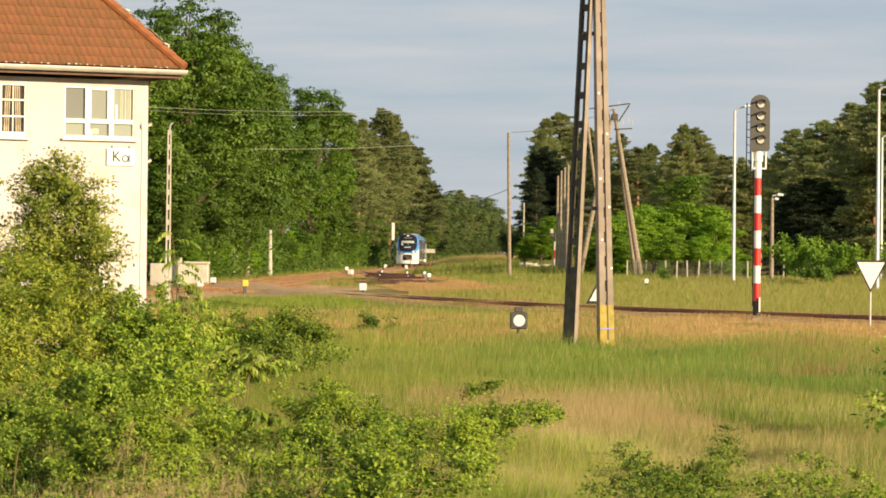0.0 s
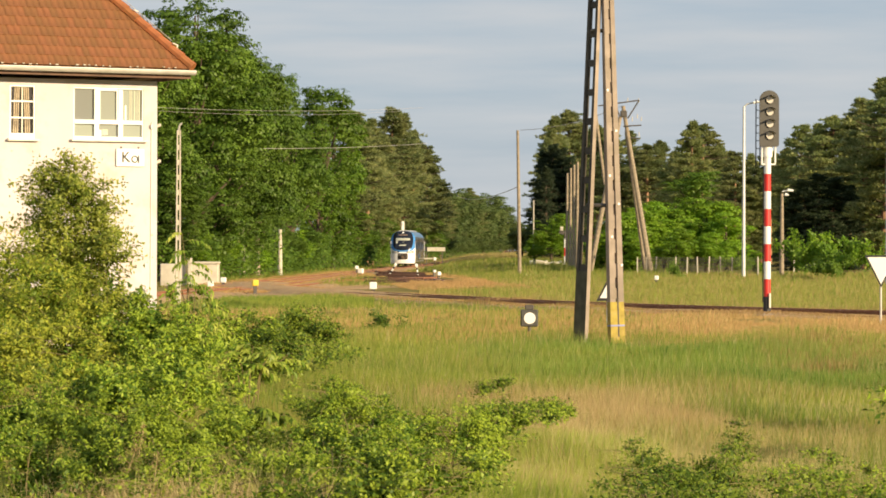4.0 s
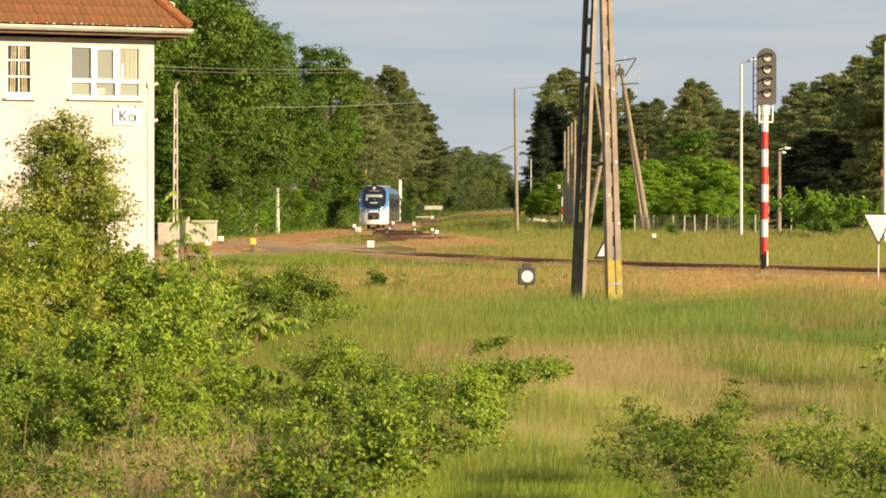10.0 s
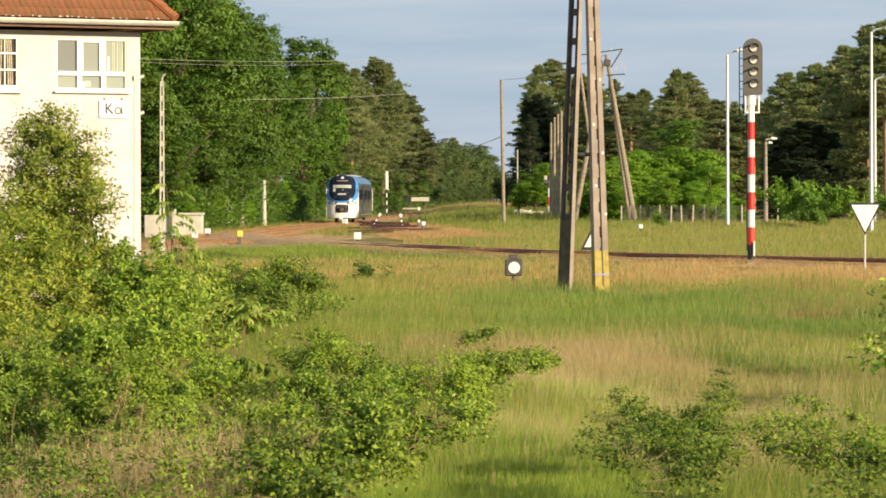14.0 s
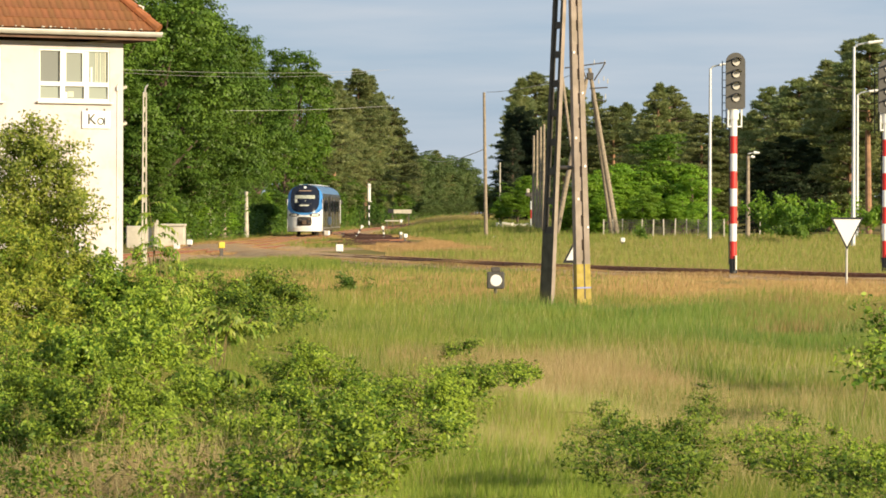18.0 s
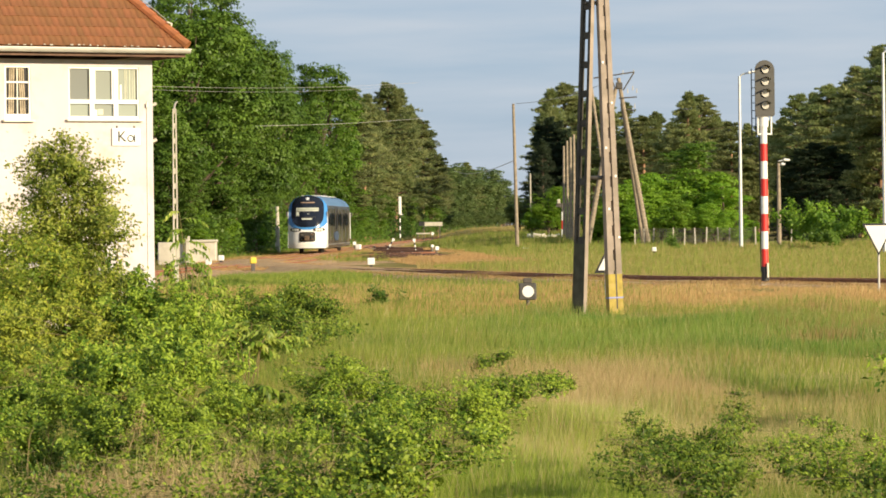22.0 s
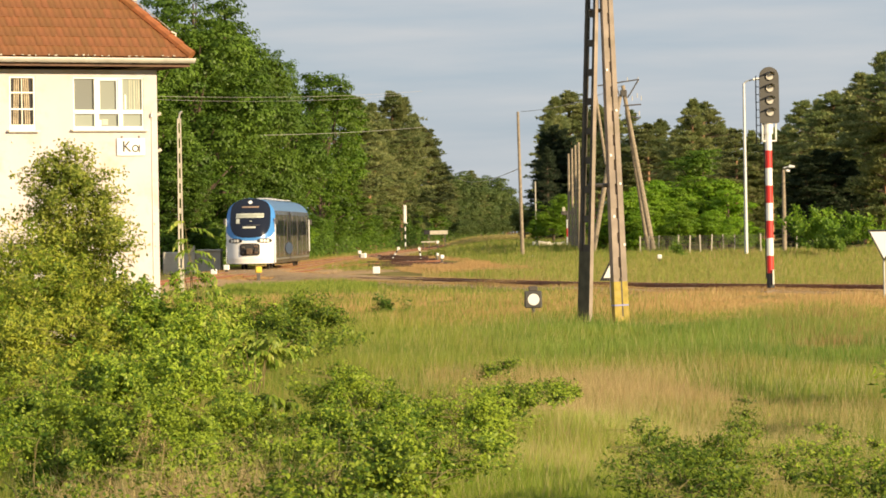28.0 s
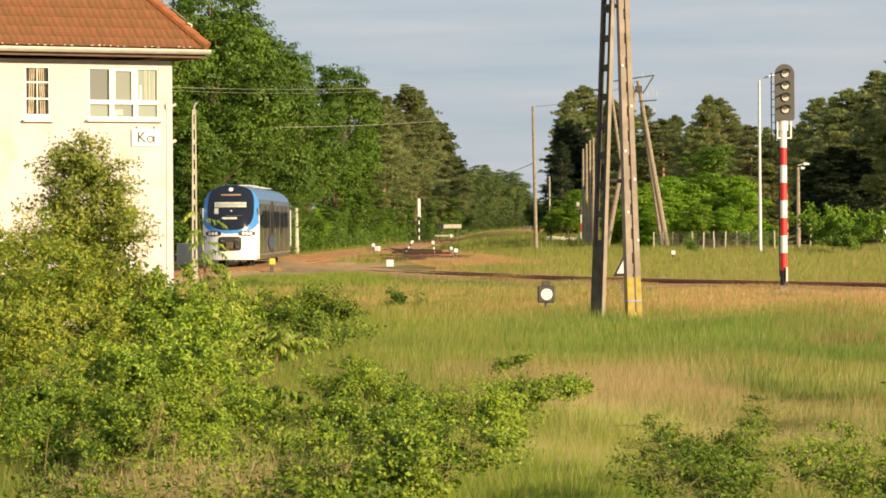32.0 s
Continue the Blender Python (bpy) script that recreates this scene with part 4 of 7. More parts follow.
    for i in range(16):
        rod(l2, (-0.10, 0.24, 0.45 + 0.28 * i), (0.04, 0.24, 0.45 + 0.28 * i), 0.014, n=5)
    part("ladder", l2, BLACK_PAINT, t)
    return t


main_signal(10.66, 115.1, 6)
main_signal(16.45, 119.6, 6)


def sign_post(name, x, y, top, r, mat, label, category):
    z = float(ground_z(x, y))
    t = thing(name, pose(x, y, z), label, category)
    part("post", rod(B(), (0, 0, -0.1), (0, 0, top - z), r, n=10), mat, t)
    return t, z


def triangle_board(t, z, cz, side, up, tilt=0.0, y=-0.05, face=0.84):
    """A white triangle in a dark frame."""
    h = side * 0.98
    s = 1 if up else -1
    def tri(k):
        return [(-side / 2 * k, -s * h * 0.40 * k), (side / 2 * k, -s * h * 0.40 * k), (0, s * h * 0.60 * k)][::s]
    m = Matrix.Translation((0, y, cz - z)) @ Matrix.Rotation(tilt, 4, "Z")
    fr = part("board_frame", prism(B(), tri(1.0), 0.03, m), BLACK_PAINT, t)
    part("board_face", prism(B(), tri(face), 0.012, Matrix.Translation((0, -0.021, 0)) @ m), WHITE_PAINT, fr, "white triangular face")
    return fr


t, z = sign_post("triangle_sign", 13.0, 103.1, 1.75, 0.035, ZINC, "white downward triangle sign with dark border on thin post", "railway sign")
triangle_board(t, z, 1.48, 1.0, False)
t, z = sign_post("triangle_sign", 4.55, 99.4, 0.86, 0.05, CREAM_PAINT, "small white upright triangle sign with dark mark on pale post", "railway sign")
fr = triangle_board(t, z, 0.79, 0.70, True, face=0.70)
part("board_mark", box(B(), (0.06, -0.09, 0.76 - z), (0.12, 0.01, 0.06)), BLACK_PAINT, fr)


def dwarf_disc(x, y):
    """A low shunting signal: dark square board with a white disc."""
    z = float(ground_z(x, y))
    t = thing("disc_signal", pose(x, y, z), "low dark shunting signal with white round disc", "railway signal")
    part("post", rod(B(), (0, 0, -0.1), (0, 0, 0.4), 0.05, n=10), DARK_STEEL, t)
    part("board", box(B(), (0, 0, 0.46), (0.47, 0.16, 0.46), bevel=0.03), GREY_PAINT, t)
    part("disc", rod(B(), (0.01, -0.075, 0.46), (0.01, -0.095, 0.46), 0.155, n=24), WHITE_PAINT, t, "bright white disc")
    part("cap", box(B(), (0, 0, 0.75), (0.24, 0.14, 0.13), bevel=0.02), DARK_STEEL, t)
    return t


dwarf_disc(2.05, 90.9)


def marker_box(x, y, z, s, mat, label, name="marker_box"):
    t = thing(name, pose(x, y, float(ground_z(x, y)), 0, 0, random.Random(x).uniform(-20, 20)), label, "track marker")
    g = float(ground_z(x, y))
    part("box", box(B(), (0, 0, z - g), (s, s, s), bevel=0.03), mat, t)
    part("stand", box(B(), (0, 0, (z - s / 2 - g) / 2 - 0.02), (0.16, 0.16, max(0.05, z - s / 2 - g + 0.04))), DARK_STEEL, t)
    return t


marker_box(-4.06, 172.5, 0.16, 0.36, WHITE_PAINT, "white painted box beside the curved track")
marker_box(-9.62, 165, 0.36, 0.30, YELLOW_PAINT, "yellow painted box beside the track")
marker_box(-7.75, 285, 0.20, 0.40, WHITE_PAINT, "white switch lantern box")
marker_box(-8.3, 292.5, 0.45, 0.28, WHITE_PAINT, "white switch lantern box")
marker_box(-1.05, 253.1, 0.22, 0.28, WHITE_PAINT, "white lantern on a switch stand")
marker_box(-1.38, 252.4, 0.40, 0.2, WHITE_PAINT, "white lantern on a switch stand")
marker_box(5.28, 238.1, 0.10, 0.42, WHITE_PAINT, "white painted stone at the foot of the pole")
marker_box(12.0, 200, 0.38, 0.25, WHITE_PAINT, "white rounded marker standing in the grass")
marker_box(-13.2, 195, 0.22, 0.3, WHITE_PAINT, "white marker stone beside the siding")
marker_box(-13.0, 181.9, 0.1, 0.3, WHITE_PAINT, "white marker stone beside the siding")


def lever(x, y, lean):
    t = thing("switch_lever", pose(x, y, 0 - 0.2), "black and white switch lever with counterweight", "switch lever")
    n = 5
    a, b = Vector((0, 0, 0.1)), Vector((lean, 0, 1.0))
    for i in range(n):
        part("lever_band", rod(B(), a + (b - a) * i / n, a + (b - a) * (i + 1) / n, 0.06, n=8), (WHITE_PAINT, BLACK_PAINT)[i % 2], t)
    part("counterweight", rod(B(), b + Vector((0, -0.1, 0)), b + Vector((0, 0.1, 0)), 0.12, n=14), WHITE_PAINT, t)
    part("lever_stand", box(B(), (0, 0, 0.1), (0.5, 0.4, 0.2), bevel=0.03), DARK_STEEL, t)
    return t


lever(-5.2, 275.6, 0.55)
lever(-2.7, 262.5, -0.12)


def far_signal():
    t = thing("striped_signal", pose(-6.75, 455, -0.25), "white signal on a black and white striped mast", "railway signal")
    z = 0.0
    for i in range(7):
        part("mast_band", rod(B(), (0, 0, z), (0, 0, z + 0.52), 0.09, n=10), (BLACK_PAINT, WHITE_PAINT)[i % 2], t)
        z += 0.52
    part("signal_head", box(B(), (0, 0, z + 1.2), (0.42, 0.3, 2.4), bevel=0.08), WHITE_PAINT, t, "tall white signal head")
    part("head_bracket", box(B(), (0.1, 0, z), (0.5, 0.12, 0.12)), WHITE_PAINT, t)


far_signal()


def far_board():
    t = thing("track_board", pose(-2.7, 472, -0.25, 0, 0, 0), "pale horizontal board on posts beside the line", "board")
    part("board", box(B(), (0.35, 0, 2.3), (2.5, 0.08, 0.55), bevel=0.02), PALE_CONCRETE, t)
    part("board_end", box(B(), (-1.3, 0, 2.35), (0.8, 0.09, 0.6), bevel=0.02), BLACK_PAINT, t)
    for x in (-1.0, 1.2):
        part("post", rod(B(), (x, 0.1, 0), (x, 0.1, 2.5), 0.06, n=8), DARK_STEEL, t)
    t = thing("barrier_beam", pose(-3.2, 428, -0.25), "low white barrier beam with a lamp", "barrier")
    part("beam", box(B(), (0, 0, 1.12), (2.3, 0.1, 0.16), bevel=0.02), PALE_CONCRETE, t)
    part("lamp", box(B(), (0.9, -0.06, 1.08), (0.3, 0.2, 0.4), bevel=0.04), WHITE_PAINT, t)
    for x in (-0.9, 0.9):
        part("post", rod(B(), (x, 0.08, 0), (x, 0.08, 1.17), 0.05, n=8), DARK_STEEL, t)


far_board()


# ---- poles, lamps, fence, wires ----
def slotted_leg(base, top, w0, w1, d0, d1, turn, slots, parent, paint=None, body=None, edge=None, half=0.14):
    """A concrete leg: two flanges and a web with see-through slots, tapering upwards."""
    base, top = Vector(base), Vector(top)
    ax = (top - base)
    L = ax.length
    q = ax.to_track_quat("Z", "Y").to_matrix().to_4x4()
    m = Matrix.Translation(base) @ q
    # bring the section's wide face to the wanted heading
    flat = q.to_3x3() @ Vector((0, -1, 0))
    cur = math.atan2(flat.x, -flat.y)
    m = m @ Matrix.Rotation(turn - cur, 4, "Z")
    def seg(bm, s0, s1, fx0, fx1, dk):
        vs = []
        for s in (s0, s1):
            k = s / L
            w, d = w0 + (w1 - w0) * k, (d0 + (d1 - d0) * k) * dk
            vs += [bm.verts.new(m @ Vector((x * w, y * d, s))) for x, y in ((fx0, -.5), (fx1, -.5), (fx1, .5), (fx0, .5))]
        for a, b, c, d in ((0, 1, 5, 4), (1, 2, 6, 5), (2, 3, 7, 6), (3, 0, 4, 7), (3, 2, 1, 0), (4, 5, 6, 7)):
            bm.faces.new((vs[a], vs[b], vs[c], vs[d]))
    bm = B()
    cut = slots[0]
    for a, b in ((-0.5, -half), (half, 0.5)):
        seg(bm, cut, L, a, b, 1.0)
    pos = cut
    while pos < L - 0.1:
        end = min(L, pos + slots[1])
        seg(bm, pos, end, -half, half, 0.6)
        pos = end + slots[2]
    main = part("leg", bm, body or CONCRETE, parent, "weathered slotted concrete leg")
    bm = B()
    seg(bm, -0.4, cut, -0.5, 0.5, 1.0)
    part("leg_foot", bm, paint or CONCRETE, main)
    # a paler strip marks the side that the sun lights
    if edge:
        bm = B()
        seg(bm, -0.4, L, 0.5, 0.515, 1.0)
        part("leg_edge", bm, edge, main, "thin strip left pale as the leg's sunlit side")
    return m, main


def a_pole():
    t = thing("concrete_pole", Matrix(), "tall concrete A-frame pole with slotted legs, yellow foot", "utility pole")
    g = float(ground_z(3.6, 83.5))
    TOPZ = 12.3
    yp = material("yellow_foot", (0.37, 0.285, 0.058), 0.8, vary=0.25, scale=6, stain=(0.40, 0.29, 0.12), stain_scale=4)
    m, leg = slotted_leg((4.02, 83.3, g), (3.67, 83.5, TOPZ), 0.37, 0.22, 0.24, 0.16, radians(18), (1.0, 0.34, 0.26), t, yp, half=0.10)
    part("paint_ring", box(B(), m @ Vector((0, 0, 0.42)), (0.372, 0.25, 0.035), m.to_3x3().to_4x4()), BLUE_MARK, leg)
    # flat dark strip in place of the shade in the foot's groove
    part("foot_groove", box(B(), m @ Vector((0.02, -0.117, 0.62)), (0.035, 0.012, 0.95), m.to_3x3().to_4x4()), DARK_CONCRETE, leg)
    for i, (s, u) in enumerate(((1.9, 0.16), (2.6, -0.1), (3.4, 0.12), (4.1, -0.12), (5.2, 0.1), (6.2, -0.12))):
        part("white_spot", box(B(), m @ Vector((u * 0.9, -0.12, s)), (0.05, 0.012, 0.055), m.to_3x3().to_4x4()), WHITE_PAINT, leg)
    # left leg: its shaded faces are coloured dark, only the sunlit edge stays pale
    m, leg = slotted_leg((3.14, 83.45, g), (3.63, 83.55, TOPZ), 0.42, 0.35, 0.115, 0.10, radians(-50), (1.75, 0.17, 0.55), t, material("shaded_mossy_concrete", (0.085, 0.08, 0.05), 0.9, vary=0.3, scale=4, bump=0.3), material("shaded_weathered_concrete", (0.075, 0.066, 0.052), 0.9, vary=0.3, scale=3, bump=0.3, fine=50), CONCRETE, 0.28)
    part("cross_tie", rod(B(), (3.28, 83.45, 3.1), (3.93, 83.35, 3.1), 0.05, n=8), DARK_STEEL, t)
    part("cross_tie", rod(B(), (3.38, 83.5, 7.4), (3.80, 83.42, 7.4), 0.05, n=8), DARK_STEEL, t)
    part("cap", box(B(), (3.56, 83.55, TOPZ), (0.5, 0.3, 0.3), bevel=0.02), CONCRETE, t)


a_pole()


def simple_pole(name, x, y, top, r, mat, label, lean=0.0, category="pole"):
    z = float(ground_z(x, y))
    t = thing(name, pose(x, y, z - 0.1), label, category)
    part("shaft", rod(B(), (0, 0, 0), (lean, 0, top - z + 0.1), r * 1.25, r * 0.8, 12), mat, t, smooth=False)
    return t


def back_a_pole():
    """A timber pole with a raking strut, a steel crossarm and insulators."""
    D = 252.0
    s = FOCAL / D
    X = lambda px: (px - 784) / s
    Z = lambda py: 2.0 - (py - 441) / s
    t = thing("timber_pole", Matrix(), "weathered timber A-frame pole with steel crossarms and insulators", "utility pole")
    top = (X(1084), D, Z(186))
    part("leg", rod(B(), (X(1134), D, 0.2), top, 0.22, 0.14, 10), WOOD_POLE, t)
    part("leg", rod(B(), (X(1127), D + 1.4, 0.2), (X(1090), D + 0.2, Z(230)), 0.16, 0.12, 10), WOOD_POLE, t)
    part("leg", rod(B(), (X(1026), D, 0.2), (X(1079), D, Z(205)), 0.20, 0.14, 10), WOOD_POLE, t)
    part("strut", rod(B(), (X(1036), D + 0.3, Z(200)), (X(1052), D, Z(325)), 0.12, 0.12, 8), WOOD_POLE, t)
    ca = B()
    rod(ca, (X(1040), D - 0.2, Z(186)), (X(1112), D - 0.2, Z(176)), 0.05, n=6)
    rod(ca, (X(1112), D - 0.2, Z(176)), (X(1092), D - 0.2, Z(208)), 0.05, n=6)
    rod(ca, (X(1070), D - 0.2, Z(183)), (X(1078), D - 0.2, Z(205)), 0.05, n=6)
    part("crossarm", ca, DARK_STEEL, t)
    c2 = rod(B(), (X(1084), D - 0.2, Z(222)), (X(1116), D - 0.2, Z(220)), 0.05, n=6)
    part("crossarm", c2, DARK_STEEL, t)
    part("bracket", rod(B(), (X(1098), D - 0.2, Z(242)), (X(1112), D - 0.2, Z(244)), 0.05, n=6), DARK_STEEL, t)
    for px, py in ((1111, 172), (1100, 205), (1109, 200), (1116, 205), (1112, 232), (1092, 172)):
        part("insulator", rod(B(), (X(px), D - 0.2, Z(py + 8)), (X(px), D - 0.2, Z(py)), 0.035, 0.025, 8), PALE_CONCRETE, t)
    part("binding", box(B(), (X(1085), D, Z(200)), (0.5, 0.4, 0.5), bevel=0.05), DARK_STEEL, t)


back_a_pole()


def street_lamp(x, y, top, arm):
    z = float(ground_z(x, y))
    t = thing("street_lamp", pose(x, y, z - 0.05), "slender galvanised lamp post with white lantern", "street lamp", "platform lamps")
    h = top - z
    part("post", rod(B(), (0, 0, 0), (0, 0, h - 0.15), 0.14, 0.085, 12), STEEL, t)
    part("arm", rod(rod(B(), (0, 0, h - 0.18), (arm * 0.25, -0.05, h), 0.06, n=8), (arm * 0.25, -0.05, h), (arm, -0.2, h + 0.12), 0.06, n=8), STEEL, t)
    la = B()
    box(la, (arm + 0.35 * (1 if arm > 0 else -1), -0.25, h + 0.16), (0.95, 0.34, 0.16), Matrix.Rotation(radians(-8 if arm > 0 else 8), 4, "Y"), bevel=0.05)
    part("lantern", la, WHITE_PAINT, t, "white lantern head")


street_lamp(20.15, 235.3, 12.2, 0.7)
street_lamp(26.4, 206.2, 12.3, 0.9)
street_lamp(32.2, 249.4, 10.9, 0.9)

simple_pole("telegraph_pole", 4.80, 243.8, 10.6, 0.115, WOOD_POLE, "tall weathered telegraph pole", -0.18)
simple_pole("thin_post", 8.9, 375, 7.5, 0.085, PALE_CONCRETE, "thin pale post before the pines")
for px, top in ((985, 305), (991, 296), (997, 290), (1003, 285)):
    D = 281 + (1003 - px) * 2.2
    simple_pole("row_pole", (px - 784) * D / FOCAL, D, 2 - (top - 441) * D / FOCAL, 0.12, WOOD_POLE, "weathered pole in a close row", 0.05)
t = simple_pole("lamp_pole", 23.25, 240, 6.05, 0.14, WOOD_POLE, "timber pole with two small white lamps")
for s, dz, w in ((1, 0.25, 0.8), (1, -0.05, 0.45)):
    part("lamp", rod(rod(B(), (0, 0, 5.95 + dz), (s * w * 0.5, -0.1, 6.05 + dz), 0.035, n=6), (s * w * 0.5, -0.1, 6.05 + dz), (s * w, -0.15, 6.02 + dz), 0.11, 0.07, 8), WHITE_PAINT, t)
for px, top, D in ((478, 406, 281), (412, 408, 258)):
    simple_pole("stub_post", (px - 784) * D / FOCAL, D, 2 - (top - 441) * D / FOCAL, 0.17, PALE_CONCRETE, "short pale concrete post among the bushes")


simple_pole("stub_post", (437 - 784) * 268 / FOCAL, 268, 2 - (392 - 441) * 268 / FOCAL, 0.22, WOOD_POLE, "thick weathered timber post before the wood")


def lattice_post():
    D = 140.0
    x = (297.4 - 784) * D / FOCAL
    t = thing("slotted_post", pose(x, D, -0.3), "slim slotted concrete post with a hooked top", "utility pole")
    m, leg = slotted_leg((0, 0, 0), (0.02, 0, 7.2), 0.23, 0.16, 0.15, 0.11, radians(10), (0.8, 0.22, 0.40), t, body=PALE_CONCRETE, paint=PALE_CONCRETE, half=0.2)
    part("hook", rod(rod(B(), (0, 0, 7.1), (0.05, 0, 7.4), 0.04, n=6), (0.05, 0, 7.4), (0.15, 0, 7.5), 0.04, n=6), ZINC, t)


lattice_post()


def striped_post():
    t = thing("striped_post", pose(10.9, 330, float(ground_z(10.9, 330)) - 0.05), "red and white striped crossing post with dark bracket", "barrier post")
    for i in range(4):
        part("post_band", rod(B(), (0, 0, 0.85 * i), (0, 0, 0.85 * (i + 1)), 0.12, n=10), (WHITE_PAINT, RED_PAINT)[i % 2] if i != 3 else DARK_STEEL, t)
    part("bracket", box(B(), (0.15, 0, 3.2), (1.5, 0.15, 0.35), bevel=0.03), DARK_STEEL, t)
    part("bracket_arm", rod(B(), (-0.3, 0, 3.0), (0.9, -0.1, 3.5), 0.08, n=6), DARK_STEEL, t)
    part("lamp", box(B(), (-0.35, -0.1, 3.55), (0.3, 0.25, 0.4), bevel=0.04), PALE_CONCRETE, t)


striped_post()
rnd = random.Random(11)
for i in range(9):
    x = 7.7 + i * 0.33
    t = thing("rubble_block", pose(x, 330 + rnd.uniform(-.5, .5), float(ground_z(x, 330)) - 0.02, rnd.uniform(-20, 20), rnd.uniform(-20, 20), rnd.uniform(0, 90)), "pale broken concrete block in the grass", "rubble", "rubble heap")
    part("block", box(B(), (0, 0, 0.12), (rnd.uniform(.35, .8), 0.35, rnd.uniform(.25, .6)), bevel=0.03), PALE_CONCRETE if i % 3 else CREAM_PAINT, t)


def ramp_block():
    D = 205.0
    t = thing("loading_ramp", pose(-16.0, D, -0.25), "low weathered concrete loading ramp beside the siding", "concrete block")
    part("block", box(B(), (0.1, 0, 0.68), (3.5, 1.4, 1.36), bevel=0.05), PALE_CONCRETE, t)
    part("slab", box(B(), (1.15, -0.02, 1.42), (1.5, 1.55, 0.14), bevel=0.03), PALE_CONCRETE, t)
    part("end_wall", box(B(), (0.15, -0.86, 0.86), (0.3, 0.3, 1.72), bevel=0.03), PALE_CONCRETE, t)


ramp_block()


def fence():
    """A wire-mesh fence with pale concrete posts."""
    t = thing("mesh_fence", Matrix(), "low wire-mesh fence with pale concrete posts", "fence")
    pb = B()
    box(pb, (0, 0, 0.7), (0.09, 0.09, 1.4), bevel=0.012)
    me = bpy.data.meshes.new("fence_post")
    pb.to_mesh(me)
    pb.free()
    me.materials.append(PALE_CONCRETE)
    xs = []
    for i, px in enumerate((1102, 1119, 1135, 1170, 1189, 1208, 1228, 1250, 1270, 1292, 1315, 1356, 1378, 1540, 1596)):
        D = 247.5
        x = (px - 784 + 8) * D / FOCAL
        o = new("fence_post", me)
        o.parent = t
        o.matrix_basis = pose(x, D + 0.4 * math.sin(i), float(ground_z(x, D)) - 0.05, random.Random(i).uniform(-2, 2), random.Random(i + 50).uniform(-2, 2), 0)
        xs.append(x)
    z = float(ground_z(20, 247.5))
    for h in (0.35, 0.75, 1.1, 1.3):
        part("fence_wire", rod(B(), (xs[0], 247.5, z + h), (xs[-1], 247.5, z + h), 0.010, n=4), DARK_STEEL, t)
    bm = B()
    for i in range(220):
        x = xs[0] + (xs[10] - xs[0]) * i / 220
        rod(bm, (x, 247.55, z + 0.1), (x, 247.55, z + 1.28), 0.008, n=3)
    part("wire_mesh", bm, DARK_STEEL, t)


fence()


def wire(a, b, sag, r, mat=None):
    c = bpy.data.curves.new("overhead_wire", "CURVE")
    c.dimensions, c.bevel_depth, c.bevel_resolution = "3D", r, 1
    sp = c.splines.new("POLY")
    n = 24
    sp.points.add(n)
    a, b = Vector(a), Vector(b)
    for i in range(n + 1):
        k = i / n
        p = a.lerp(b, k) - Vector((0, 0, sag * 4 * k * (1 - k)))
        sp.points[i].co = (*p, 1)
    c.materials.append(mat or ZINC)
    return tagged(new("overhead_wire", c), "thin sagging overhead wire", "wire", "overhead wires")


def at(px, py, D):
    return ((px - 784) * D / FOCAL, D, 2.0 - (py - 441) * D / FOCAL)


wire(at(200, 188, 178.1), at(730, 190, 240), 0.25, 0.009)
wire(at(200, 193, 178.1), at(690, 196, 240), 0.3, 0.007)
wire(at(448, 263, 190), at(738, 253, 243.8), 0.10, 0.013)
wire(at(903, 229, 243.8), at(1082, 186, 225), 0.35, 0.020)
wire(at(790, 345, 600), at(897, 330, 245.6), 0.8, 0.03)


# ---- plants ----
def leaf_mesh(name, place, normal, size, slim, mat, seed, droop=0.0, loose=0.34):
    """Many small folded leaves at the given places, each facing about its normal."""
    rng = np.random.default_rng(seed)
    n = len(place)
    nrm = normal + rng.normal(0, loose, (n, 3))
    nrm /= np.linalg.norm(nrm, axis=1)[:, None] + 1e-9
    ref = rng.normal(0, 1, (n, 3))
    ref[:, 2] -= droop
    u = np.cross(nrm, ref)
    u = np.cross(u, nrm)
    u /= np.linalg.norm(u, axis=1)[:, None] + 1e-9
    w = np.cross(nrm, u)
    s = (size * rng.uniform(0.6, 1.3, n))[:, None]
    fold = 0.22 * s
    v = np.stack([place - u * s * 0.5, place + w * s * slim * 0.5 + nrm * fold * 0.4 + u * s * 0.02, place + u * s * 0.5 - nrm * fold * 0.3, place - w * s * slim * 0.5 + nrm * fold * 0.4 + u * s * 0.02], 1).reshape(-1, 3)
    return fast_mesh(name, v, np.arange(4 * n), 4, mat)


def lobes(rng, count, rx, rz, zc, lump):
    """Rounded lumps that fill a crown: centres and radii."""
    out = []
    for i in range(count):
        d = rng.normal(0, 1, 3)
        d /= np.linalg.norm(d)
        k = rng.uniform(0.35, 0.92) ** 0.7
        c = np.array([d[0] * rx * k, d[1] * rx * k, zc + d[2] * rz * k])
        out.append((c, lump * rng.uniform(0.6, 1.25)))
    return out


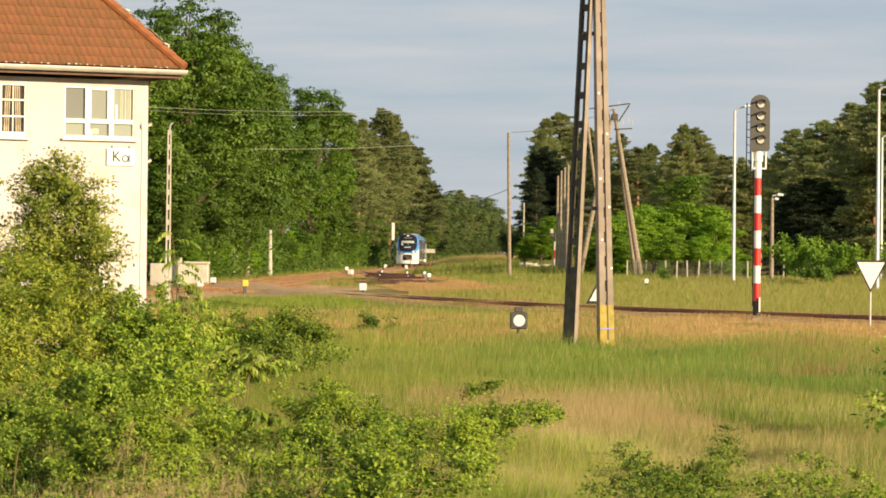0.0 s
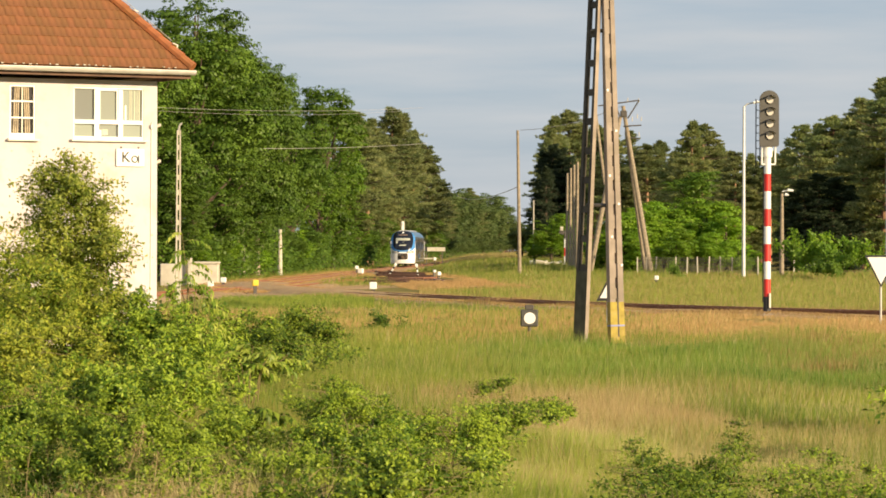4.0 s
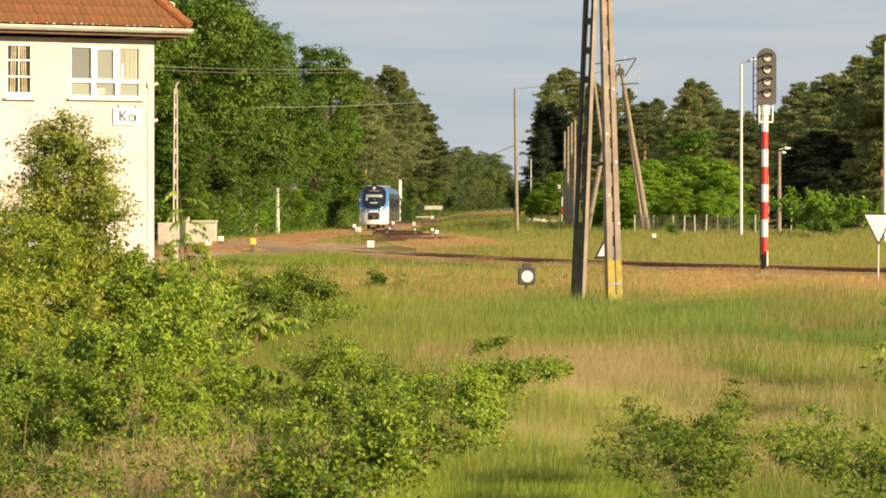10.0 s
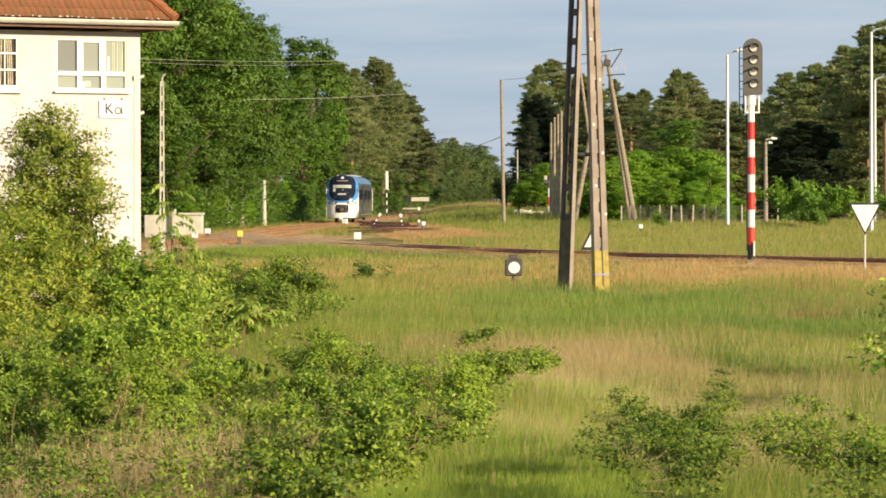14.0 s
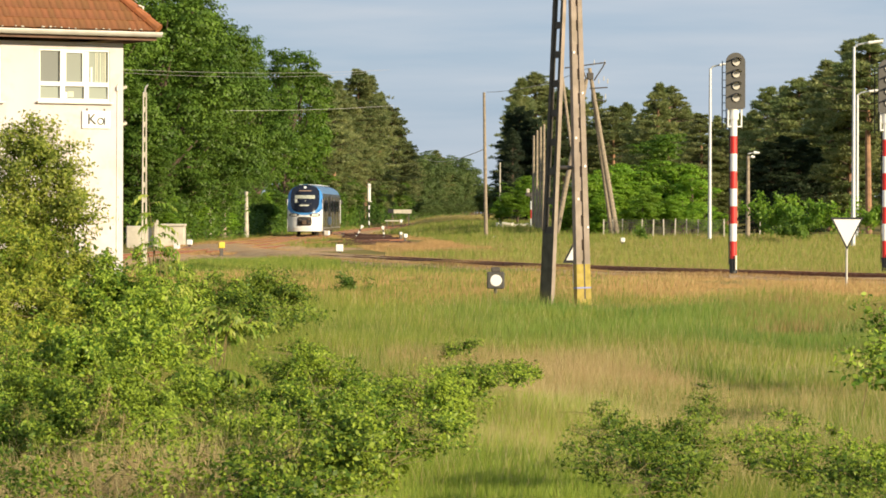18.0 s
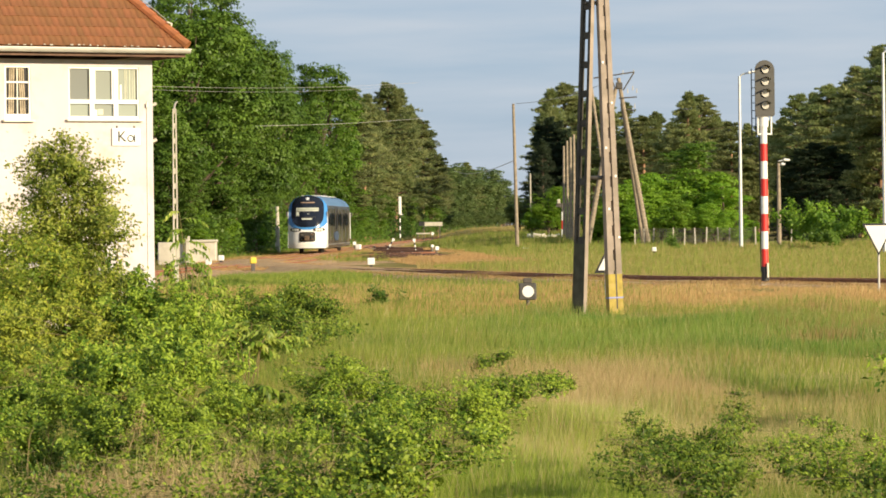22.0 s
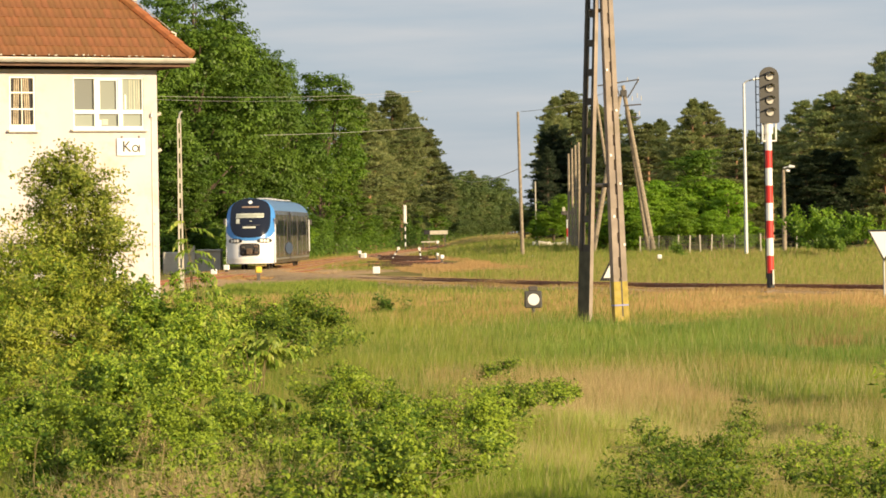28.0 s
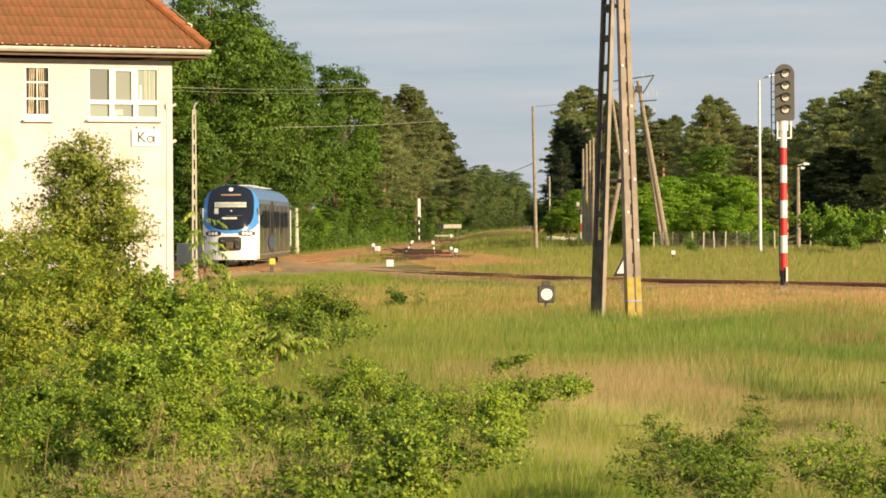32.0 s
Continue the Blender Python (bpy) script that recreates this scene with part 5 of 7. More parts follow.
def crown_points(rng, lob, n, per=11, sub=0.44, flat=0.55):
    """Leaves in flattened clumps spread over the lumps of a crown: places and facings."""
    mean = np.mean([r for _, r in lob])
    cen, rad, outw = [], [], []
    for c, r in lob:
        for _ in range(max(4, int(per * (r / mean) ** 2))):
            d = rng.normal(0, 1, 3)
            d[2] += 0.3
            d /= np.linalg.norm(d)
            cen.append(c + d * r * rng.uniform(0.62, 1.05) * np.array([1, 1, 0.85]))
            rad.append(sub * r * rng.uniform(0.6, 1.35))
            outw.append(d)
    cen, rad, outw = np.array(cen), np.array(rad), np.array(outw)
    pick = rng.choice(len(cen), n, p=rad ** 2 / (rad ** 2).sum())
    d = rng.normal(0, 1, (n, 3))
    d /= np.linalg.norm(d, axis=1)[:, None]
    d[:, 2] = np.where(rng.uniform(0, 1, n) < 0.7, np.abs(d[:, 2]), d[:, 2])
    k = rng.uniform(0.25, 1.08, n)[:, None] ** 0.5
    p = cen[pick] + d * rad[pick][:, None] * k * np.array([1, 1, flat])
    return p, d + 0.6 * outw[pick] + np.array([0, 0, 0.45])


def limb(bm, a, b, r0, r1, n=7):
    rod(bm, a, b, r0, r1, n)


def broad_tree(name, height, rx, low, leaves, leaf, mat, seed, label, lump=1.5, count=34):
    """A broad-leaved tree: tapered trunk with limbs and a lumpy crown of leaves."""
    rng = np.random.default_rng(seed)
    t = thing(name, Matrix(), label, "tree")
    zc, rz = (height + low) / 2, (height - low) / 2
    lob = lobes(rng, count, rx * 0.8, rz * 0.86, zc, lump)
    bm = B()
    limb(bm, (0, 0, -0.3), (0.1, 0, zc * 0.6), height * 0.022, height * 0.016, 9)
    limb(bm, (0.1, 0, zc * 0.6), (0, 0.1, height * 0.86), height * 0.016, 0.04, 8)
    for c, r in lob[:16]:
        z0 = max(low * 0.6, c[2] * 0.62)
        limb(bm, (0.05, 0, z0), tuple(c), height * 0.007, 0.03, 5)
    part("trunk", bm, BARK, t)
    p, nr = crown_points(rng, lob, leaves)
    cr = new("crown", leaf_mesh("crown", p, nr, leaf, 0.75, mat, seed + 1))
    cr.parent = t
    return t


def pine_tree(name, height, rx, low, seed, label, branches=74, mat=None):
    """A Scots pine: bare reddish trunk, whorled limbs and tufts of needles in uneven layers."""
    rng = np.random.default_rng(seed)
    t = thing(name, Matrix(), label, "tree")
    bm = B()
    limb(bm, (0, 0, -0.3), (0.1, 0, height * 0.55), height * 0.014, height * 0.011, 9)
    limb(bm, (0.1, 0, height * 0.55), (0, 0, height * 0.97), height * 0.011, 0.03, 7)
    lb = B()
    tri = []
    for i in range(branches):
        k = min(1.0, (i // 6 + rng.uniform(0, 0.45)) / (branches // 6))
        z = low + (height - low) * k ** 0.9
        a = rng.uniform(0, 2 * math.pi)
        prof = (0.10 + 1.05 * (1 - k) ** 0.8) * min(1.0, 0.5 + 1.8 * k)
        ln = rx * prof * rng.uniform(0.45, 1.15)
        b = np.array([math.cos(a) * ln, math.sin(a) * ln, z + ln * rng.uniform(-0.05, 0.42)])
        limb(lb, (0, 0, z), tuple(b), 0.05, 0.02, 4)
        # flat, ragged tufts of needle sprays along the limb's outer half
        tufts = 3 + int(rng.uniform(0, 3))
        along = rng.uniform(0.42, 1.04, tufts)
        root = np.array([0, 0, z])
        cross = np.array([-math.sin(a), math.cos(a), 0])
        tc = root + (b - root) * along[:, None] + cross * (rng.normal(0, 0.22, tufts) * ln)[:, None] + np.array([0, 0, 1]) * rng.normal(0, 0.08, tufts)[:, None]
        tr = rng.uniform(0.28, 0.58, tufts) * (0.34 + 0.7 * prof)
        m = 46 * tufts
        q = np.repeat(np.arange(tufts), 46)
        r = np.sqrt(rng.uniform(0, 1, m))
        t1 = rng.uniform(0, 2 * math.pi, m)
        pts = tc[q] + np.stack([np.cos(t1) * r, np.sin(t1) * r, 0.34 * (1 - r ** 2) + rng.normal(0, 0.13, m)], 1) * tr[q][:, None]
        d = np.stack([np.cos(t1) * r, np.sin(t1) * r, np.full(m, 0.5)], 1) + rng.normal(0, 0.4, (m, 3))
        d /= np.linalg.norm(d, axis=1)[:, None]
        sd = np.cross(d, rng.normal(0, 1, (m, 3)))
        sd /= np.linalg.norm(sd, axis=1)[:, None] + 1e-9
        ll = rng.uniform(0.16, 0.34, m)[:, None]
        wd = rng.uniform(0.035, 0.07, m)[:, None]
        tri.append(np.stack([pts - sd * wd, pts + sd * wd, pts + d * ll], 1))
    part("trunk", bm, PINE_BARK if mat is None else BARK, t)
    tagged(part("branchwork", lb, BARK, t), kind="stuff")
    v = np.concatenate(tri).reshape(-1, 3)
    cr = new("crown", fast_mesh("crown", v, np.arange(len(v)), 3, mat or PINE))
    cr.parent = t
    return t


def place(src, used, px, top, D, nominal, wide=1.0, turn=None, base=-0.2):
    """Stand a tree (the first time the original, then copies) at a bearing and distance, its top at a given sight line."""
    if 905 <= px < 1270 and D > 275:  # far enough that their shade falls short of the main line
        D = D * (1.32 if px > 1020 else 1.75) + (1270 - px) * 0.16
    if src in shade_conifers and D > 290:    # before the pines
        D *= 0.92
    if px < 900:                      # stay beside the line, clear of the trains
        D = max(D, 24.0 / (0.0293 - (px - 784) / FOCAL) if px > 540 else float(np.interp(px, (300, 352, 400, 445, 470, 508, 540), (214, 236, 256, 276, 290, 316, 340))))
    x = (px - 784) * D / FOCAL
    h = 2.0 - (top - 441) * D / FOCAL - base
    k = h / max(c[2] for o in src.children for c in o.bound_box)
    r = random.Random(px * 31 + top)
    m = pose(x, D, base, 0, 0, turn if turn is not None else r.uniform(0, 360))
    if src not in used:
        src.matrix_basis = m
        ob = src
        used.add(src)
    else:
        ob = copy_thing(src, m)
    ob.scale = (k * wide, k * wide, k)
    return ob


USED = set()
oaks = [broad_tree("oak_tree", 16, 4.6, 1.6, 34000, 0.185, OAK, 21, "tall dark green broad-leaved tree in full leaf", 1.12, 84),
        broad_tree("oak_tree", 16, 4.2, 2.2, 32000, 0.185, OAK, 22, "tall dark green broad-leaved tree in full leaf", 1.05, 78),
        broad_tree("oak_tree", 16, 4.8, 1.2, 34000, 0.19, OAK, 23, "tall dark green broad-leaved tree in full leaf", 1.18, 80)]
limes = [broad_tree("young_tree", 10, 3.6, 0.6, 17000, 0.21, LIME, 31, "bright green young broad-leaved tree", 1.2, 34),
         broad_tree("young_tree", 10, 3.2, 0.3, 16000, 0.21, LIME, 32, "bright green young broad-leaved tree", 1.1, 34)]
pines = [pine_tree("pine_tree", 15, 2.7, 6.6, 41, "Scots pine with reddish trunk and olive needles", 110),
         pine_tree("pine_tree", 15, 3.1, 3.6, 42, "Scots pine with reddish trunk and olive needles", 138),
         pine_tree("pine_tree", 15, 2.4, 2.0, 43, "Scots pine with reddish trunk and olive needles", 146),
         pine_tree("pine_tree", 15, 3.4, 8.0, 44, "Scots pine with reddish trunk and olive needles", 100)]
# dark conifers that stand in for shaded parts of the wood
shade_conifers = [pine_tree("spruce_tree", 15, 3.2, 1.0, 45, "conifer coloured very dark to stand in for the wood's shade", 150, SHADE_NEEDLES)]
softs = [broad_tree("soft_tree", 12, 3.4, 0.6, 19000, 0.18, MID, 33, "mid-green broad-leaved tree with soft outline", 1.0, 50)]
fars = [broad_tree("far_tree", 12, 3.4, 0.6, 12000, 0.22, FAR, 34, "distant olive-green tree at the end of the clearing", 0.9, 54)]
# the wood beside the siding
for i, (px, top, D) in enumerate([(325, -45, 218), (384, 16, 232), (442, 88, 236), (205, 10, 210), (262, 40, 227), (398, 75, 229), (492, 128, 250), (445, 150, 219), (352, 210, 206), (300, 290, 202), (270, 200, 210), (408, 285, 212), (468, 262, 221), (500, 205, 251), (480, 330, 229), (250, 330, 202), (370, 90, 236)]):
    place(oaks[i % 3], USED, px, top, D, 16, (1.0 if top < 150 else 1.15) if px < 420 else 0.78)
for i, (px, top, D) in enumerate([(552, 150, 274), (572, 190, 276), (545, 300, 249), (590, 330, 262), (560, 390, 240), (500, 405, 234), (610, 400, 268), (430, 405, 227), (365, 400, 221), (310, 402, 214), (650, 408, 285), (690, 412, 315)]):
    place(softs[0] if px > 500 else limes[i % 2], USED, px, top, D, 10, (0.9 if top < 350 else 1.5) if px < 660 else 1.1)
for i, (px, top, D) in enumerate([(610, 192, 285), (640, 205, 296), (676, 186, 315), (695, 196, 334), (655, 235, 281), (712, 226, 356), (632, 255, 276), (600, 250, 272), (735, 252, 384), (748, 285, 416), (688, 262, 309), (718, 290, 341), (665, 310, 291), (640, 330, 281), (700, 340, 319), (740, 345, 384), (762, 320, 450), (670, 370, 296), (725, 380, 356)]):
    place(pines[(1, 2, 0, 2)[i % 4]], USED, px, top, D, 15, 1.25)
# far edge of the clearing
for i, (px, top, D) in enumerate([(766, 326, 500), (778, 335, 500), (790, 332, 500), (803, 340, 500), (814, 330, 500), (826, 341, 500), (838, 344, 500), (850, 340, 500), (860, 352, 500), (870, 362, 500), (880, 376, 500), (889, 390, 500), (897, 402, 500),
        (772, 378, 500), (785, 388, 500), (800, 380, 500), (815, 385, 500), (830, 390, 500), (845, 388, 500), (860, 396, 500), (875, 404, 500), (888, 412, 500), (760, 395, 500), (790, 410, 500), (825, 415, 500)]):
    place(fars[0] if i % 4 else pines[i % 3], USED, px, top, D, 12 if i % 4 else 15, 1.3)
for i, (px, top, D) in enumerate([(905, 405, 2300), (920, 400, 2300), (938, 396, 2300), (955, 396, 2300)]):
    place(oaks[i % 3], USED, px, top, D, 16, 1.5)
for px, top in ((906, 398), (920, 392), (934, 396), (948, 390), (962, 394)):
    place(fars[0], USED, px, top, 330, 12, 1.6)
for i in range(22):
    px = 764 + i * 6.3
    place(fars[0], USED, round(px), 414 + (i * 7) % 9, 500, 12, 2.6)
# dense low growth at the wood's edge
for i, (px, top, D) in enumerate([(555, 395, 300), (585, 405, 300), (615, 400, 300), (640, 408, 300), (665, 404, 300), (690, 410, 300), (712, 408, 300), (733, 412, 300), (750, 412, 300), (600, 370, 330), (650, 372, 330), (700, 378, 330), (740, 385, 330), (520, 400, 300), (490, 412, 300), (455, 408, 300), (420, 400, 300), (385, 412, 300), (345, 405, 300), (310, 410, 300), (280, 400, 300)]):
    place((oaks[i % 3] if i % 3 else softs[0]), USED, px, top, D * 1.0, 16 if i % 3 else 12, 1.9 if not 655 < px < 735 else 1.1)
# the pine wood past the branch
for i, (px, top, D) in enumerate([(914, 240, 296), (936, 224, 300), (962, 200, 309), (988, 190, 322), (1012, 222, 330), (905, 290, 292), (928, 300, 296), (955, 290, 300), (1040, 215, 349), (1066, 232, 345), (1096, 226, 352), (1126, 250, 349), (1148, 244, 356), (1176, 262, 345), (1206, 208, 334), (1226, 214, 341), (1252, 250, 349), (1282, 262, 352), (1312, 266, 356), (1345, 262, 352), (1372, 256, 341), (1400, 214, 319), (1428, 212, 315), (1456, 198, 300), (1484, 196, 300), (1510, 166, 289), (1545, 130, 274), (1580, 120, 270), (1615, 150, 278), (1650, 160, 281),
        (985, 300, 338), (1030, 300, 349), (1075, 310, 356), (1120, 300, 360), (1170, 310, 360), (1240, 310, 356), (1290, 320, 360), (1330, 330, 356), (1385, 300, 330), (1440, 290, 319), (1495, 280, 304), (1560, 260, 289), (1620, 250, 285)]):
    place(shade_conifers[0] if px in (905, 928, 955, 985) else pines[i % 4], USED, px if px > 960 else 948 + (px - 905) // 3, top, D, 15, 1.25 if px > 960 else 0.8)
# dark conifers fill the shaded masses left and right in the wood
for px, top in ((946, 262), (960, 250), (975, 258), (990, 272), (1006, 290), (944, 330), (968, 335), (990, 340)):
    place(shade_conifers[0], USED, px, top, 300, 15, 1.0)
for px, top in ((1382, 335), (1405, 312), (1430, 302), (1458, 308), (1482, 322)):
    place(shade_conifers[0], USED, px, top, 283, 15, 1.5)
for i, (px, top, D) in enumerate([(1020, 300, 384), (1100, 290, 394), (1180, 290, 394), (1260, 300, 394), (1340, 300, 390), (1420, 280, 375), (1500, 270, 366), (1580, 250, 356), (1650, 250, 356), (985, 330, 356)]):
    place(oaks[i % 3], USED, px, top, D, 16, 1.3)
for i in range(26):
    px = 955 + i * 28
    place(oaks[i % 3], USED, px, 385 + (i * 13) % 30, 395, 16, 2.3)
# unseen trees past the view's edge, added to shade the wood's foot
for i, (x, y, h) in enumerate(((58, 318, 15), (66, 310, 14), (75, 300, 13), (84, 292, 13))):
    ob = copy_thing(pines[i % 4], pose(x, y, -0.2, 0, 0, 70 * i))
    ob.scale = (1.5, 1.5, h / 15)
for i, (x, y, h) in enumerate(((50, 297, 11), (54, 292, 12), (58, 287, 12), (62, 282, 12), (66, 277, 11), (56, 300, 12))):
    ob = copy_thing(oaks[i % 3], pose(x, y, -0.2, 0, 0, 50 * i))
    ob.scale = (1.1, 1.1, h / 16)
# bright young growth along the fence
for i, (px, top, D) in enumerate([ (1088, 372, 259), (1122, 362, 262), (1158, 352, 266), (1196, 346, 266), (1232, 352, 266), (1268, 372, 262), (1180, 400, 255), (1110, 410, 255), (1250, 410, 255), (1290, 425, 257), (1045, 420, 259), (1320, 440, 259)]):
    place(limes[i % 2], USED, px, top, D, 10, 1.35)
for x, y, h in ((10.2, 352, 5.6), (12.0, 357, 4.4), (8.7, 360, 3.0)):
    ob = copy_thing(limes[0], pose(x, y, 0.35, 0, 0, 40 * h))
    ob.scale = (0.13 * h, 0.13 * h, 0.1 * h)
place(softs[0], USED, 1222, 298, 300, 12, 1.5)


def shrub(name, spots, leaves, leaf, slim, mat, seed, label, stems=10, category="shrub", droop=0.3, face=(0.15, -0.40, 0.62), up=0.9, gaps=True, stalks=True, fill=0.22):
    """A shrub from soft lumps (px, py, distance, radius): stems from the ground and leaves in sprays."""
    rng = np.random.default_rng(seed)
    lob, shrink = [], []
    for px, py, D, r in spots:
        full = D
        if py > 600 and D * (py - 441) > 10300:      # keep the lumps above the ground
            near = 10300.0 / (py - 441)
            D, r = near, r * near / D
        shrink.append(D / full)
        lob.append((np.array([(px - 784) * D / FOCAL, D, 2.0 - (py - 441) * D / FOCAL]), r))
    leaf *= float(np.mean(shrink)) ** 1.3
    leaves = int(leaves * float(np.mean(shrink)) ** -1.5)
    cx, cy = np.mean([l[0][0] for l in lob]), np.mean([l[0][1] for l in lob])
    t = thing(name, pose(cx, cy, float(ground_z(cx, cy))), label, category)
    off = np.array([cx, cy, float(ground_z(cx, cy))])
    bm = B()
    pts, nrm = [], []
    for c, r in lob:
        c = c - off
        share = leaves * r ** 1.4 / sum(q ** 1.4 for _, q in lob)
        n_shoots = max(6, int(stems * 1.15))
        per = max(4, int(0.8 * share / n_shoots))
        if stalks and c[2] > 0.1:
            limb(bm, (c[0] + rng.normal(0, .12), c[1] + 0.3 * r, -0.05), tuple(c), 0.007, 0.005, 4)
        for k in range(n_shoots):
            d = rng.normal(0, 1, 3)
            d[2] = abs(d[2]) * up * 1.3 + 0.15
            d /= np.linalg.norm(d)
            a0 = c + rng.normal(0, 0.35 * r, 3)
            ln = r * rng.uniform(0.7, 1.75)
            bend = np.array([d[0] * 0.4, d[1] * 0.4, -0.35 * ln])
            mid = a0 + d * ln * 0.55
            end = a0 + d * ln + bend * 0.55
            limb(bm, tuple(a0), tuple(mid), 0.004, 0.003, 3)
            limb(bm, tuple(mid), tuple(end), 0.003, 0.0012, 3)
            q = rng.uniform(0, 1, per)[:, None] ** 0.6
            line = a0 * (1 - q) ** 2 + 2 * mid * q * (1 - q) + end * q ** 2
            pts.append(line + rng.normal(0, leaf * 0.8, (per, 3)) * np.array([1.1, 1.1, 1.0]))
            nrm.append(np.tile(np.array(face) + d * 0.4, (per, 1)))
    tagged(part("branchwork", bm, TWIG, t), kind="stuff")
    n1 = int(leaves * fill)
    p, nr = crown_points(rng, [(c - off, r * 0.7) for c, r in lob], n1, 7, 0.55, 1.0)
    keep, nn = np.concatenate([p] + pts), np.concatenate([nr] + nrm)
    # gaps between the sprays let the dark inside show
    wx, wy, wz = (keep + off).T
    gap = np.sin(9 * wx + 3 * wz + seed) + np.sin(12 * wz - 4 * wx + 1.5 * np.sin(5 * wx)) + 0.8 * np.sin(6 * wx + 8 * wy) + rng.normal(0, 0.25, len(keep))
    ok = (keep[:, 2] > 0.0) & ((gap > -0.85) | (not gaps))
    le = new("foliage", leaf_mesh("foliage", keep[ok], nn[ok], leaf, slim, mat, seed + 5, droop, 0.55))
    le.parent = t
    return t


# bushes along the fence, lower ones
shrub("fence_bush", [(1392, 455, 228.8, 1.0), (1420, 448, 228.8, 1.2), (1448, 455, 226.9, 1.2), (1500, 455, 221.2, 1.1), (1540, 462, 221.2, 0.9), (1480, 462, 225, 0.9), (1590, 455, 221.2, 1.1), (1635, 455, 221.2, 1.1)], 9000, 0.2, 0.7, LIME, 61, "rounded bright green bushes before the dark wood", 8, gaps=False, face=(0.4, -0.6, 0.35))
shrub("dark_bush", [(1430, 478, 210, 0.55), (1458, 475, 210, 0.6), (1181, 482, 217.5, 0.35)], 2200, 0.14, 0.7, MID, 62, "low green bush in the grass", 8, gaps=False, face=(0.4, -0.6, 0.35))
# the small tree before the signal box
shrub("small_tree", [(108, 292, 56.2, .14), (84, 312, 56.2, .20), (122, 316, 56.2, .24), (62, 338, 56.2, .24), (100, 345, 56.2, .34), (142, 345, 56.2, .26), (52, 368, 56.2, .26), (84, 378, 56.2, .36), (126, 384, 56.2, .38), (166, 380, 56.2, .24), (60, 408, 56.2, .32), (106, 416, 56.2, .42), (152, 420, 56.2, .36), (186, 418, 56.2, .20), (70, 448, 56.2, .36), (120, 454, 56.2, .44), (168, 456, 56.2, .34), (196, 462, 56.2, .18), (46, 470, 56.2, .34), (104, 492, 56.2, .46), (156, 494, 56.2, .38), (120, 535, 56.2, .48)], 19000, 0.072, 0.48, BUSH_S, 71, "small bushy tree with glossy green leaves", 12, "tree", gaps=False, up=1.3, face=(0.25, -0.45, 0.5))
shrub("dark_bush", [(110, 500, 58.1, .5), (140, 550, 58.1, .5), (90, 550, 58.1, .5), (30, 545, 58.1, .5), (55, 585, 58.1, .5), (120, 600, 58.1, .5), (-20, 560, 58.1, .5), (180, 610, 58.1, .4), (180, 565, 57.5, .3), (215, 572, 57, .28), (250, 580, 57, .26)], 5200, 0.12, 0.55, BUSH_D, 171, "dark green bush under the small tree", 8, gaps=False)
# the thicket, lump by lump
shrub("thicket", [(20, 480, 46.9, .40), (70, 510, 46.9, .45), (10, 560, 45, .5), (110, 570, 45, .5), (60, 620, 43.1, .5), (150, 640, 43.1, .45), (10, 660, 41.2, .5), (-40, 520, 46.9, .5), (100, 690, 40.3, .45), (-50, 620, 43.1, .5), (180, 560, 46.9, .35), (-60, 700, 41.2, .5), (0, 592, 48, .42), (20, 560, 48, .36), (40, 565, 48, .4), (100, 560, 48, .36), (150, 590, 48, .34)], 48000, 0.066, 0.38, BUSH_Y, 72, "yellow-green thicket of slender leaves", 14, stalks=False, fill=0.4)
shrub("thicket", [(210, 610, 45, .42), (260, 600, 45, .4), (230, 680, 42.2, .45), (300, 640, 43.1, .36), (180, 710, 40.3, .42), (290, 720, 40.3, .42), (340, 690, 41.2, .30)], 30000, 0.068, 0.40, BUSH, 73, "green thicket with long leaves", 14, stalks=False, fill=0.45)
shrub("low_thicket", [(20, 750, 37.5, .40), (90, 770, 36.6, .42), (170, 780, 36.6, .42), (250, 790, 36, .42), (330, 790, 36, .40), (400, 780, 36.6, .38), (60, 850, 33, .36), (160, 855, 33, .36), (260, 860, 33, .36), (350, 855, 33, .36), (440, 850, 33.4, .34), (-40, 800, 35.6, .4)], 40000, 0.050, 0.45, BUSH, 74, "low green brambles in the long grass", 14, stalks=False, fill=0.6)
